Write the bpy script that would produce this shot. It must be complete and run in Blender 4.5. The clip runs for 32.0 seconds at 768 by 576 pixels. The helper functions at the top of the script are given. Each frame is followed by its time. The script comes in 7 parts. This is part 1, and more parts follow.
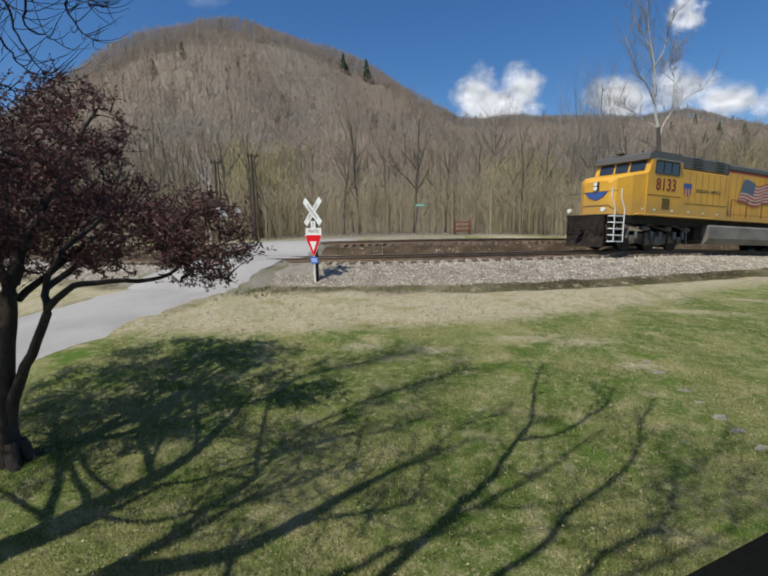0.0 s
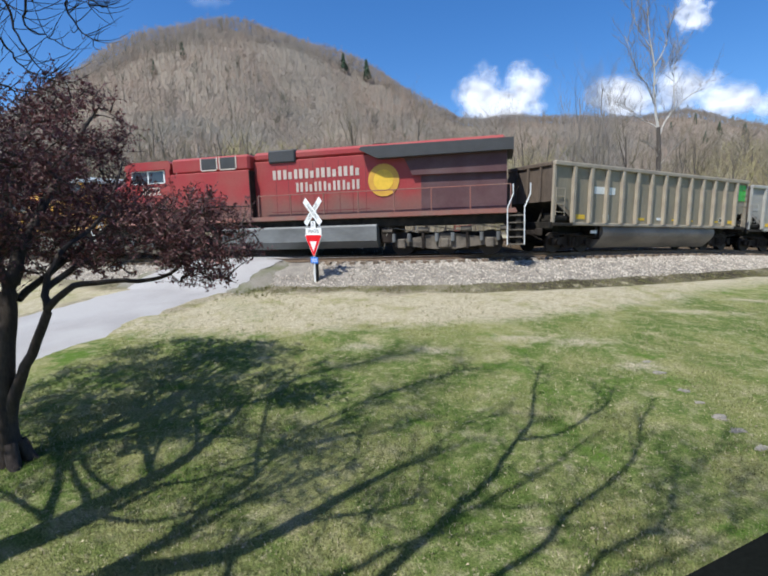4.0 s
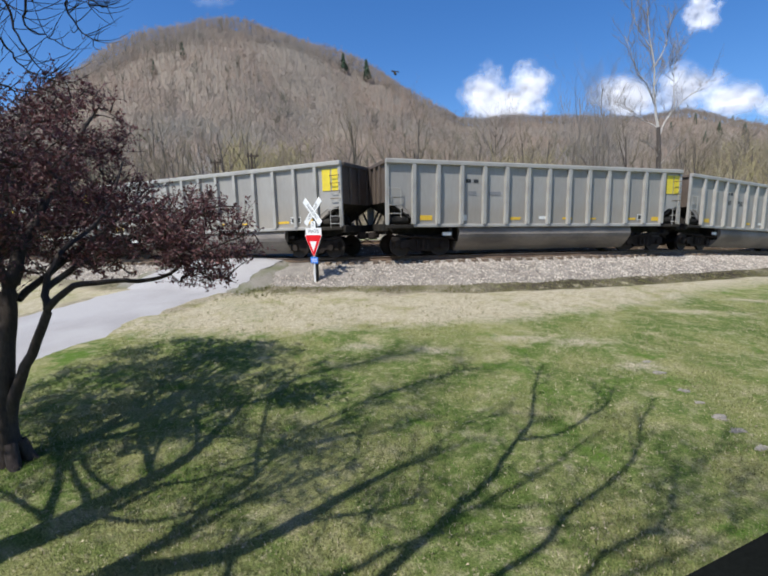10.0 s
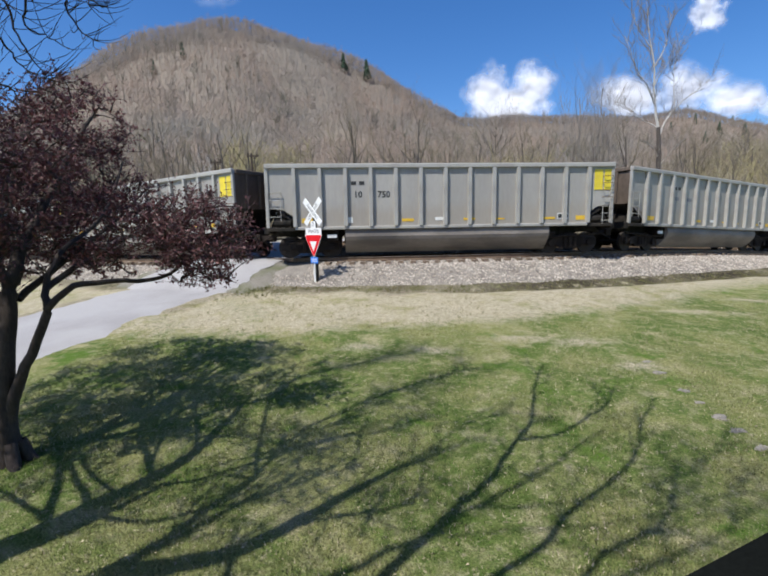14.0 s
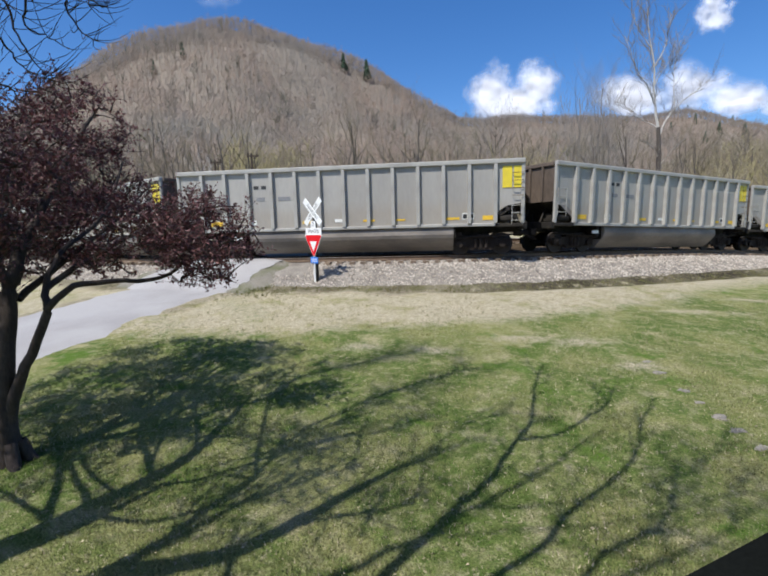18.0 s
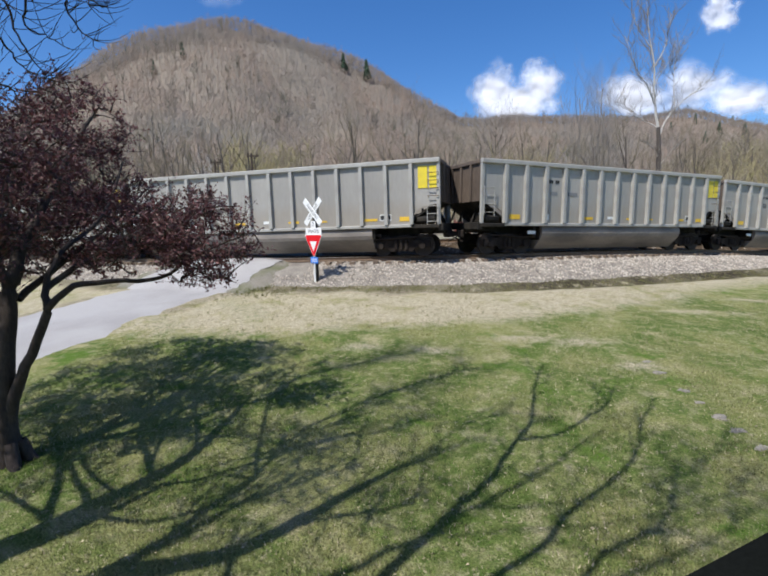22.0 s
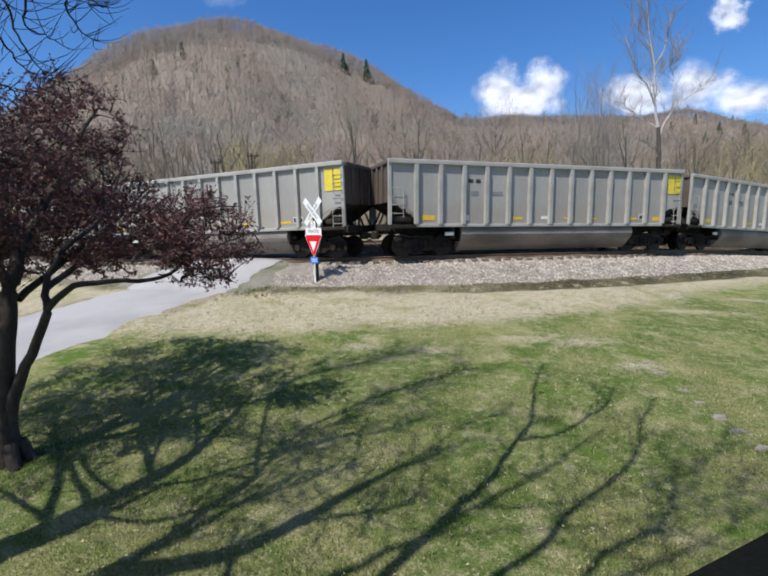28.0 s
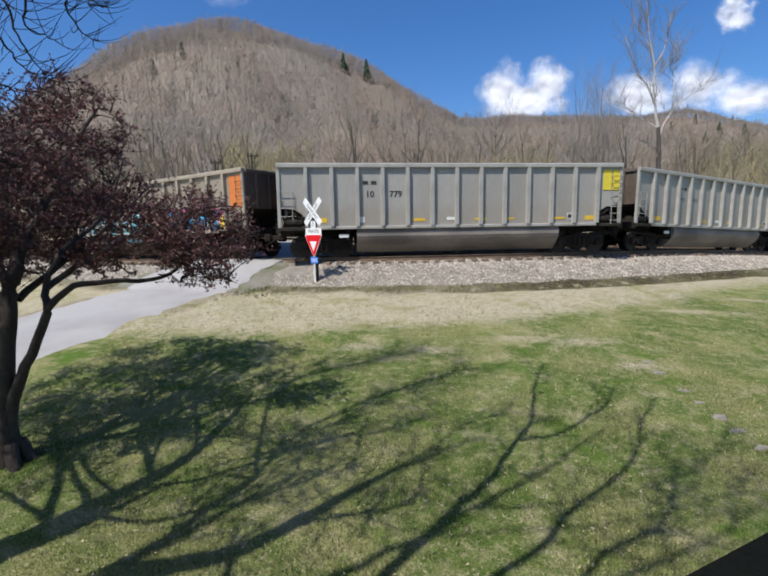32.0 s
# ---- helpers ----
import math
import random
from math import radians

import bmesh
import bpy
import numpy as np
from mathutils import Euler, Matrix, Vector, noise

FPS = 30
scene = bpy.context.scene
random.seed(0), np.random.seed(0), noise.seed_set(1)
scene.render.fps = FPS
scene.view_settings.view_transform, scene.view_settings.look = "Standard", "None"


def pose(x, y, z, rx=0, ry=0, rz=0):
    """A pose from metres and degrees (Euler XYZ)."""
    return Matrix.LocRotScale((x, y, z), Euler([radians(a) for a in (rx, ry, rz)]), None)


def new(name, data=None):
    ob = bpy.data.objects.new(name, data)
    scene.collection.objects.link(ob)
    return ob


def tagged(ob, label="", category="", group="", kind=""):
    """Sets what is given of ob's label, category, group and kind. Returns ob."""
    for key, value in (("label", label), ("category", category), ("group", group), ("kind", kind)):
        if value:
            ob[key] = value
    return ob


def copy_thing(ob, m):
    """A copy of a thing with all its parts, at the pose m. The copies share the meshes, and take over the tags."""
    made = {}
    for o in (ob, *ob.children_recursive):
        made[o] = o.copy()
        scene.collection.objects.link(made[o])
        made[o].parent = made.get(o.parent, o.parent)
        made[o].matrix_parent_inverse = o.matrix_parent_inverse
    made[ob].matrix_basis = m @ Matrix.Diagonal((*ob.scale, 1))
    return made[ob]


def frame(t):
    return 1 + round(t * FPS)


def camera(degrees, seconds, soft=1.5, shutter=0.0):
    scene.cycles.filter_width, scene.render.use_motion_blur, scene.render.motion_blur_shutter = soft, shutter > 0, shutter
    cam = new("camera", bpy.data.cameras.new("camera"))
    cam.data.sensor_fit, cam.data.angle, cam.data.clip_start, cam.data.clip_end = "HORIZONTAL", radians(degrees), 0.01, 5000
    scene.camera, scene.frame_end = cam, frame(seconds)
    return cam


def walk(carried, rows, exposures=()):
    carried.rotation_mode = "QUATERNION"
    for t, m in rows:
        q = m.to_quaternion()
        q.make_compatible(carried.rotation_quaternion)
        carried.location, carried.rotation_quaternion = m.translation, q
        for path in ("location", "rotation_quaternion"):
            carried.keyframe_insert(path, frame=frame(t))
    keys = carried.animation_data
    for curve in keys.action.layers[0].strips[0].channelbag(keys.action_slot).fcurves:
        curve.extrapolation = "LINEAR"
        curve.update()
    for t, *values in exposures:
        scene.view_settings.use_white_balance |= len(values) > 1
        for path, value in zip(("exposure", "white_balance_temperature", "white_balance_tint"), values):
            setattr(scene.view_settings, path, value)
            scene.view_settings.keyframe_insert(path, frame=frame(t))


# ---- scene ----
# ======== camera ========
EYE = Vector((0.0, 0.0, 1.2))
cam = camera(80, 32.0, soft=2.0)
CAM_POSE = Matrix.Translation(EYE) @ pose(0, 0, 0, 90 - 7.43, 0, 0) @ pose(0, 0, 0, 0, 0, -1.315)
walk(cam, [(0.0, CAM_POSE), (32.0, CAM_POSE)],
     exposures=[(0.0, -0.26, 6300, 10), (0.5, -0.06, 6300, 10), (1.0, -0.03, 6150, 10), (1.5, 0.08, 5950, 10), (2.0, 0.17, 5800, 10), (2.5, 0.25, 5780, 10), (3.0, 0.22, 5780, 10), (6.0, 0.28, 5900, 14), (7.0, 0.16, 5880, 14), (20.0, 0.13, 5900, 14), (28.0, 0.11, 5900, 14), (32.0, 0.06, 6000, 14)])

# ======== light ========
SHADOW = Vector((0.42, 0.46, -1.0))          # way of the sun's rays, per metre of fall
world = bpy.data.worlds.new("sky")
scene.world = world
world.use_nodes = True
wn = world.node_tree.nodes
wl = world.node_tree.links
sky = wn.new("ShaderNodeTexSky")
sky.sky_type = 'NISHITA'
sky.sun_disc = False
sky.sun_elevation = math.atan2(1.0, math.hypot(SHADOW.x, SHADOW.y))
sky.sun_rotation = math.atan2(-SHADOW.x, -SHADOW.y) % (2 * math.pi)
sky.altitude = 600
sky.air_density = 1.0
sky.dust_density = 1.5
sky.ozone_density = 3.0
wn["Background"].inputs["Strength"].default_value = 0.132
rich = wn.new("ShaderNodeHueSaturation")
rich.inputs["Hue"].default_value = 0.503
rich.inputs["Saturation"].default_value = 1.28
wl.new(sky.outputs["Color"], rich.inputs["Color"])
wl.new(rich.outputs["Color"], wn["Background"].inputs["Color"])
sun_data = bpy.data.lights.new("sun", 'SUN')
sun_data.energy = 5.0
sun_data.angle = radians(0.55)
sun_data.color = (1.0, 0.94, 0.80)
sun = new("sun", sun_data)
sun.matrix_world = Matrix.Translation((0, 0, 60)) @ SHADOW.to_track_quat("-Z", "Y").to_matrix().to_4x4()


# ======== materials ========
def mat(name, color, rough=0.6, metal=0.0, vary=0.15, scale=6.0, fine=60.0, bump=0.0, bump_scale=None, tint=None,
        amount=0.5, spec=0.5, space="Object", per_object=0.0, per_island=0.0, stretch=(1, 1, 1), dust=None):
    """A surface with a coarse stain of colour tint, a fine grain and a bump."""
    m = bpy.data.materials.new(name)
    m.use_nodes = True
    n, l = m.node_tree.nodes, m.node_tree.links
    bs = n["Principled BSDF"]
    bs.inputs["Roughness"].default_value = rough
    bs.inputs["Metallic"].default_value = metal
    bs.inputs["Specular IOR Level"].default_value = spec
    tc = n.new("ShaderNodeTexCoord")
    mp = n.new("ShaderNodeMapping")
    mp.inputs["Scale"].default_value = stretch
    l.new(tc.outputs[space], mp.inputs["Vector"])
    a = n.new("ShaderNodeTexNoise")
    a.inputs["Scale"].default_value = scale
    a.inputs["Detail"].default_value = 6
    l.new(mp.outputs["Vector"], a.inputs["Vector"])
    b = n.new("ShaderNodeTexNoise")
    b.inputs["Scale"].default_value = fine
    b.inputs["Detail"].default_value = 3
    l.new(mp.outputs["Vector"], b.inputs["Vector"])
    ramp = n.new("ShaderNodeMapRange")
    ramp.inputs["From Min"].default_value = 0.42
    ramp.inputs["From Max"].default_value = 0.68
    ramp.inputs["To Max"].default_value = amount
    l.new(a.outputs["Fac"], ramp.inputs["Value"])
    mix = n.new("ShaderNodeMix")
    mix.data_type = 'RGBA'
    mix.inputs["A"].default_value = (*color, 1)
    mix.inputs["B"].default_value = (*(tint or [c * 0.6 for c in color]), 1)
    l.new(ramp.outputs["Result"], mix.inputs["Factor"])
    coat = mix.outputs["Result"]
    if dust:
        # road dirt thrown up from below: (full height, clean height, colour, strength)
        sp = n.new("ShaderNodeSeparateXYZ")
        l.new(tc.outputs["Object"], sp.inputs["Vector"])
        hz = n.new("ShaderNodeMath")
        hz.operation = 'MULTIPLY_ADD'
        hz.inputs[1].default_value = dust[1] - dust[0]
        l.new(a.outputs["Fac"], hz.inputs[0])
        sb = n.new("ShaderNodeMath")
        sb.operation = 'SUBTRACT'
        l.new(sp.outputs["Z"], sb.inputs[0])
        l.new(hz.outputs["Value"], sb.inputs[1])
        dr = n.new("ShaderNodeMapRange")
        dr.interpolation_type = 'SMOOTHSTEP'
        dr.inputs["From Min"].default_value = dust[0] - 0.5 * (dust[1] - dust[0])
        dr.inputs["From Max"].default_value = dust[1] - 0.5 * (dust[1] - dust[0])
        dr.inputs["To Min"].default_value = dust[3]
        dr.inputs["To Max"].default_value = 0.0
        l.new(sb.outputs["Value"], dr.inputs["Value"])
        dm = n.new("ShaderNodeMix")
        dm.data_type = 'RGBA'
        l.new(dr.outputs["Result"], dm.inputs["Factor"])
        l.new(coat, dm.inputs["A"])
        dm.inputs["B"].default_value = (*dust[2], 1)
        coat = dm.outputs["Result"]
    val = n.new("ShaderNodeMapRange")
    val.inputs["From Min"].default_value = 0.25
    val.inputs["From Max"].default_value = 0.75
    val.inputs["To Min"].default_value = 1 - vary
    val.inputs["To Max"].default_value = 1 + vary
    l.new(b.outputs["Fac"], val.inputs["Value"])
    hsv = n.new("ShaderNodeHueSaturation")
    l.new(coat, hsv.inputs["Color"])
    last = val.outputs["Result"]
    for source, amt in (("Object", per_object), ("Island", per_island)):
        if amt:
            if source == "Object":
                r = n.new("ShaderNodeObjectInfo").outputs["Random"]
            else:
                r = n.new("ShaderNodeNewGeometry").outputs["Random Per Island"]
            q = n.new("ShaderNodeMapRange")
            q.inputs["To Min"].default_value = 1 - amt
            q.inputs["To Max"].default_value = 1 + amt
            l.new(r, q.inputs["Value"])
            mu = n.new("ShaderNodeMath")
            mu.operation = 'MULTIPLY'
            l.new(q.outputs["Result"], mu.inputs[0])
            l.new(last, mu.inputs[1])
            last = mu.outputs["Value"]
    l.new(last, hsv.inputs["Value"])
    l.new(hsv.outputs["Color"], bs.inputs["Base Color"])
    if bump:
        bp = n.new("ShaderNodeBump")
        bp.inputs["Strength"].default_value = 1.0
        bp.inputs["Distance"].default_value = bump
        if bump_scale:
            c = n.new("ShaderNodeTexNoise")
            c.inputs["Scale"].default_value = bump_scale
            c.inputs["Detail"].default_value = 5
            l.new(mp.outputs["Vector"], c.inputs["Vector"])
            l.new(c.outputs["Fac"], bp.inputs["Height"])
        else:
            l.new(b.outputs["Fac"], bp.inputs["Height"])
        l.new(bp.outputs["Normal"], bs.inputs["Normal"])
    return m


M = {}
M["car_gray"] = mat("gray_car_paint", (0.37, 0.352, 0.312), 0.5, 0, 0.06, 0.55, 9, tint=(0.28, 0.265, 0.235), amount=0.8, per_object=0.05, stretch=(1, 1, 0.3), dust=(1.3, 1.9, (0.30, 0.26, 0.20), 0.5))
M["car_rib"] = mat("gray_rib_paint", (0.385, 0.37, 0.328), 0.5, 0, 0.08, 1.5, 20, tint=(0.28, 0.26, 0.23), amount=0.6)
M["car_brown"] = mat("brown_car_paint", (0.32, 0.265, 0.195), 0.6, 0, 0.1, 0.7, 12, tint=(0.21, 0.175, 0.135), amount=0.8, stretch=(1, 1, 0.35))
M["car_brown_rib"] = mat("brown_rib_paint", (0.36, 0.305, 0.225), 0.6, 0, 0.1, 1.4, 15, tint=(0.24, 0.20, 0.155), amount=0.7)
M["car_tan"] = mat("tan_car_paint", (0.30, 0.255, 0.175), 0.6, 0, 0.1, 0.7, 12, tint=(0.19, 0.165, 0.115), amount=0.8, stretch=(1, 1, 0.35))
M["car_end"] = mat("coal_grimed_end_steel", (0.13, 0.10, 0.076), 0.8, 0, 0.15, 1.2, 12, tint=(0.07, 0.055, 0.044), amount=0.9, spec=0.2, stretch=(1, 1, 0.4))
M["tub"] = mat("dusty_tub_steel", (0.27, 0.235, 0.195), 0.65, 0, 0.1, 1.2, 14, tint=(0.13, 0.115, 0.10), amount=0.9, stretch=(0.4, 1, 1))
M["tub_brown"] = mat("rusty_brown_tub_steel", (0.11, 0.075, 0.05), 0.7, 0, 0.15, 1.2, 14, tint=(0.06, 0.04, 0.028), amount=0.9, stretch=(0.4, 1, 1))
M["black"] = mat("dusty_black_steel", (0.022, 0.02, 0.017), 0.75, 0, 0.2, 3, 25, tint=(0.05, 0.042, 0.032), amount=0.8, spec=0.15)
M["truck"] = mat("grimy_truck_steel", (0.022, 0.017, 0.014), 0.7, 0, 0.2, 3, 25, tint=(0.05, 0.04, 0.032), amount=0.8, spec=0.1)
M["truck_grey"] = mat("dusty_gray_truck_steel", (0.165, 0.14, 0.11), 0.65, 0, 0.2, 3, 25, tint=(0.05, 0.042, 0.035), amount=0.8, spec=0.2)
M["wheel"] = mat("worn_wheel_steel", (0.035, 0.027, 0.022), 0.7, 0.1, 0.15, 5, 30)
M["panel_yellow"] = mat("reflective_yellow_paint", (0.78, 0.62, 0.03), 0.45, 0, 0.06, 3, 30, tint=(0.6, 0.46, 0.05), amount=0.5)
M["panel_orange"] = mat("orange_paint", (0.66, 0.19, 0.03), 0.5, 0, 0.08, 3, 30, tint=(0.5, 0.14, 0.03), amount=0.5)
M["panel_green"] = mat("green_paint", (0.08, 0.50, 0.07), 0.5, 0, 0.08, 3, 30, amount=0.4)
M["stencil_white"] = mat("white_stencil", (0.75, 0.75, 0.70), 0.6, 0, 0.1, 4, 30, amount=0.3)
M["stencil_black"] = mat("black_stencil", (0.03, 0.03, 0.03), 0.6, 0, 0.1, 4, 30)
M["sign_ink"] = mat("faded_sign_ink", (0.22, 0.22, 0.22), 0.6, 0, 0.1, 4, 30, amount=0.3)
M["stencil_orange"] = mat("yellow_reflector", (0.74, 0.47, 0.035), 0.5, 0, 0.1, 4, 30, amount=0.4)
M["loco_yellow"] = mat("armour_yellow_paint", (0.72, 0.38, 0.035), 0.42, 0, 0.05, 0.8, 14, tint=(0.58, 0.30, 0.04), amount=0.7, dust=(1.4, 2.3, (0.40, 0.25, 0.09), 0.5))
M["loco_grey"] = mat("loco_gray_roof", (0.095, 0.092, 0.083), 0.5, 0, 0.1, 1.2, 14, tint=(0.085, 0.08, 0.07), amount=0.8)
M["loco_lightgrey"] = mat("light_gray_cab_roof", (0.36, 0.38, 0.38), 0.5, 0, 0.1, 1.2, 14, amount=0.5)
M["loco_red"] = mat("faded_red_loco_paint", (0.30, 0.028, 0.028), 0.5, 0, 0.08, 0.7, 12, tint=(0.28, 0.06, 0.045), amount=0.9, dust=(1.5, 2.7, (0.16, 0.10, 0.075), 0.85))
M["loco_dust"] = mat("dusty_red_sill", (0.25, 0.10, 0.075), 0.7, 0, 0.12, 1.0, 14, tint=(0.20, 0.13, 0.10), amount=1.0)
M["loco_maroon"] = mat("sooty_maroon_rear", (0.085, 0.036, 0.038), 0.65, 0, 0.12, 1.0, 14, tint=(0.12, 0.07, 0.068), amount=0.7)
M["stanchion"] = mat("brown_handrail_paint", (0.12, 0.075, 0.03), 0.6, 0, 0.15, 3, 25, amount=0.6)
M["loco_seam"] = mat("shadowed_yellow_seam", (0.30, 0.16, 0.025), 0.6, 0, 0.15, 3, 25, amount=0.5)
M["loco_seam_red"] = mat("grimy_red_seam", (0.16, 0.03, 0.03), 0.6, 0, 0.15, 3, 25, amount=0.5)
M["red_paint"] = mat("red_stripe_paint", (0.42, 0.05, 0.045), 0.5, 0, 0.05, 2, 20, amount=0.3)
M["brown_red"] = mat("dark_red_numerals", (0.24, 0.035, 0.02), 0.5, 0, 0.05, 2, 20, amount=0.3)
M["blue_paint"] = mat("blue_paint", (0.05, 0.10, 0.32), 0.5, 0, 0.06, 2, 20, amount=0.4)
M["flag_blue"] = mat("flag_blue_paint", (0.09, 0.13, 0.20), 0.5, 0, 0.1, 2, 20, amount=0.4)
M["flag_white"] = mat("flag_white_paint", (0.52, 0.45, 0.37), 0.5, 0, 0.06, 2, 20, amount=0.4)
M["gold_paint"] = mat("gold_emblem_paint", (0.60, 0.33, 0.04), 0.5, 0, 0.06, 2, 20, amount=0.4)
M["cream_paint"] = mat("cream_letter_paint", (0.52, 0.44, 0.37), 0.5, 0, 0.08, 2, 20, amount=0.4)
M["white_rail"] = mat("white_handrail_paint", (0.75, 0.75, 0.72), 0.45, 0, 0.05, 4, 40, amount=0.3)
M["tank"] = mat("dusty_fuel_tank", (0.26, 0.24, 0.20), 0.6, 0, 0.1, 1.3, 12, tint=(0.15, 0.135, 0.115), amount=0.9, stretch=(0.4, 1, 1))
M["tank_grey"] = mat("gray_fuel_tank", (0.17, 0.175, 0.17), 0.6, 0, 0.1, 1.3, 12, tint=(0.10, 0.10, 0.095), amount=0.9, stretch=(0.4, 1, 1))
M["grille"] = mat("dark_radiator_grille", (0.045, 0.045, 0.045), 0.6, 0, 0.2, 2, 40, amount=0.5)
M["cab_glass"] = mat("dark_cab_glass", (0.03, 0.04, 0.05), 0.08, 0, 0.02, 1, 5, amount=0.2, spec=0.8)
M["lamp_glass"] = mat("headlight_lens", (0.8, 0.8, 0.75), 0.1, 0, 0.02, 1, 5, amount=0.1)
M["rail"] = mat("rusty_rail_steel", (0.17, 0.115, 0.07), 0.55, 0.2, 0.15, 2, 30, tint=(0.10, 0.06, 0.04), amount=0.7)
M["rail_top"] = mat("polished_rail_head", (0.33, 0.31, 0.29), 0.35, 0.7, 0.08, 2, 30, amount=0.4)
M["tie"] = mat("weathered_tie_wood", (0.20, 0.15, 0.105), 0.85, 0, 0.3, 4, 40, bump=0.01, tint=(0.12, 0.085, 0.055), amount=0.7, per_object=0.25)
M["ballast"] = mat("limestone_ballast", (0.27, 0.24, 0.195), 0.9, 0, 0.35, 1.2, 22, bump=0.03, bump_scale=24, tint=(0.15, 0.13, 0.105), amount=0.8)
# dirtied ballast, coloured darker still for the shade under the train
M["dust_and_shade"] = mat("coal_dusted_ballast", (0.062, 0.044, 0.027), 0.95, 0, 0.4, 1.2, 22, bump=0.03, bump_scale=24, tint=(0.14, 0.105, 0.07), amount=0.8, spec=0.05)
M["siding"] = mat("brown_house_siding", (0.20, 0.15, 0.11), 0.8, 0, 0.1, 1.0, 20, amount=0.5)
M["stone"] = mat("ballast_stones", (0.43, 0.38, 0.31), 0.9, 0, 0.15, 2, 30, tint=(0.26, 0.22, 0.175), amount=0.8, per_island=0.5)
M["asphalt"] = mat("worn_gray_asphalt", (0.35, 0.335, 0.315), 0.85, 0, 0.16, 0.5, 60, bump=0.004, bump_scale=120, tint=(0.27, 0.255, 0.24), amount=0.8)
M["gravel"] = mat("pale_gravel", (0.29, 0.255, 0.19), 0.95, 0, 0.3, 1.0, 30, bump=0.02, bump_scale=30, tint=(0.17, 0.165, 0.08), amount=0.9)
M["shoulder"] = mat("grassy_crushed_stone", (0.21, 0.19, 0.15), 0.95, 0, 0.35, 1.3, 30, bump=0.02, bump_scale=30, tint=(0.11, 0.115, 0.05), amount=0.9)
M["sign_white"] = mat("white_sign_sheeting", (0.80, 0.80, 0.77), 0.45, 0, 0.04, 3, 30, tint=(0.66, 0.65, 0.60), amount=0.5)
M["sign_red"] = mat("red_sign_sheeting", (0.66, 0.012, 0.016), 0.5, 0, 0.04, 3, 30, amount=0.2, spec=0.15)
M["sign_blue"] = mat("blue_sign_sheeting", (0.05, 0.20, 0.68), 0.5, 0, 0.04, 3, 30, amount=0.3)
M["sign_green"] = mat("green_sign_sheeting", (0.02, 0.30, 0.22), 0.4, 0, 0.04, 3, 30, amount=0.3)
M["galv"] = mat("galvanised_post", (0.36, 0.37, 0.37), 0.45, 0.6, 0.1, 5, 40, amount=0.4)
M["pole_wood"] = mat("weathered_pole_wood", (0.075, 0.055, 0.04), 0.9, 0, 0.25, 3, 30, bump=0.01, stretch=(1, 1, 0.1), amount=0.6)
M["bark"] = mat("grey_brown_bark", (0.115, 0.095, 0.08), 0.95, 0, 0.25, 3, 25, bump=0.02, bump_scale=12, tint=(0.09, 0.075, 0.06), amount=0.8, stretch=(1, 1, 0.25), per_object=0.25)
M["twig"] = mat("bare_twigs", (0.25, 0.21, 0.145), 0.95, 0, 0.2, 0.4, 8, tint=(0.17, 0.15, 0.08), amount=0.8, per_object=0.2)
M["twig_pale"] = mat("pale_grey_twigs", (0.27, 0.24, 0.205), 0.95, 0, 0.2, 0.4, 8, tint=(0.19, 0.165, 0.14), amount=0.8)
M["bark_dark"] = mat("dark_plum_bark", (0.05, 0.037, 0.03), 0.9, 0, 0.3, 5, 40, bump=0.012, bump_scale=18, tint=(0.095, 0.074, 0.06), amount=0.6, stretch=(1, 1, 0.3))
M["bark_white"] = mat("pale_sycamore_bark", (0.56, 0.53, 0.48), 0.9, 0, 0.15, 1.5, 12, tint=(0.28, 0.24, 0.20), amount=0.7)
M["plum_leaf"] = mat("purple_plum_leaves", (0.085, 0.034, 0.036), 0.6, 0, 0.2, 1.5, 20, tint=(0.20, 0.09, 0.078), amount=0.8, per_island=0.55)
leaf_nodes, leaf_links = M["plum_leaf"].node_tree.nodes, M["plum_leaf"].node_tree.links
thin = leaf_nodes.new("ShaderNodeBsdfTranslucent")
thin.inputs["Color"].default_value = (0.20, 0.05, 0.06, 1)
both = leaf_nodes.new("ShaderNodeMixShader")
both.inputs[0].default_value = 0.15
leaf_links.new(leaf_nodes["Principled BSDF"].outputs[0], both.inputs[1])
leaf_links.new(thin.outputs[0], both.inputs[2])
leaf_links.new(both.outputs[0], leaf_nodes["Material Output"].inputs["Surface"])
M["bud_green"] = mat("budding_leaves", (0.225, 0.20, 0.09), 0.8, 0, 0.2, 0.3, 6, tint=(0.20, 0.16, 0.08), amount=0.6, per_island=0.3)
M["hill_tree"] = mat("bare_hill_forest", (0.245, 0.19, 0.147), 0.95, 0, 0.16, 0.016, 0.07, tint=(0.175, 0.165, 0.145), amount=1.0, per_island=0.24)
M["hill_dark"] = mat("dark_hill_trees", (0.13, 0.105, 0.085), 0.95, 0, 0.15, 0.02, 0.1, tint=(0.10, 0.105, 0.07), amount=0.9, per_island=0.3)
M["hill_crest"] = mat("bare_crest_forest", (0.20, 0.175, 0.15), 0.95, 0, 0.1, 0.012, 0.05, tint=(0.15, 0.135, 0.12), amount=0.9, per_island=0.15)
M["evergreen"] = mat("dark_evergreen", (0.035, 0.065, 0.035), 0.9, 0, 0.2, 0.2, 2, amount=0.5, per_island=0.3)
M["rust_brown"] = mat("rusty_brown_steel", (0.22, 0.07, 0.045), 0.7, 0, 0.15, 3, 30, amount=0.5)
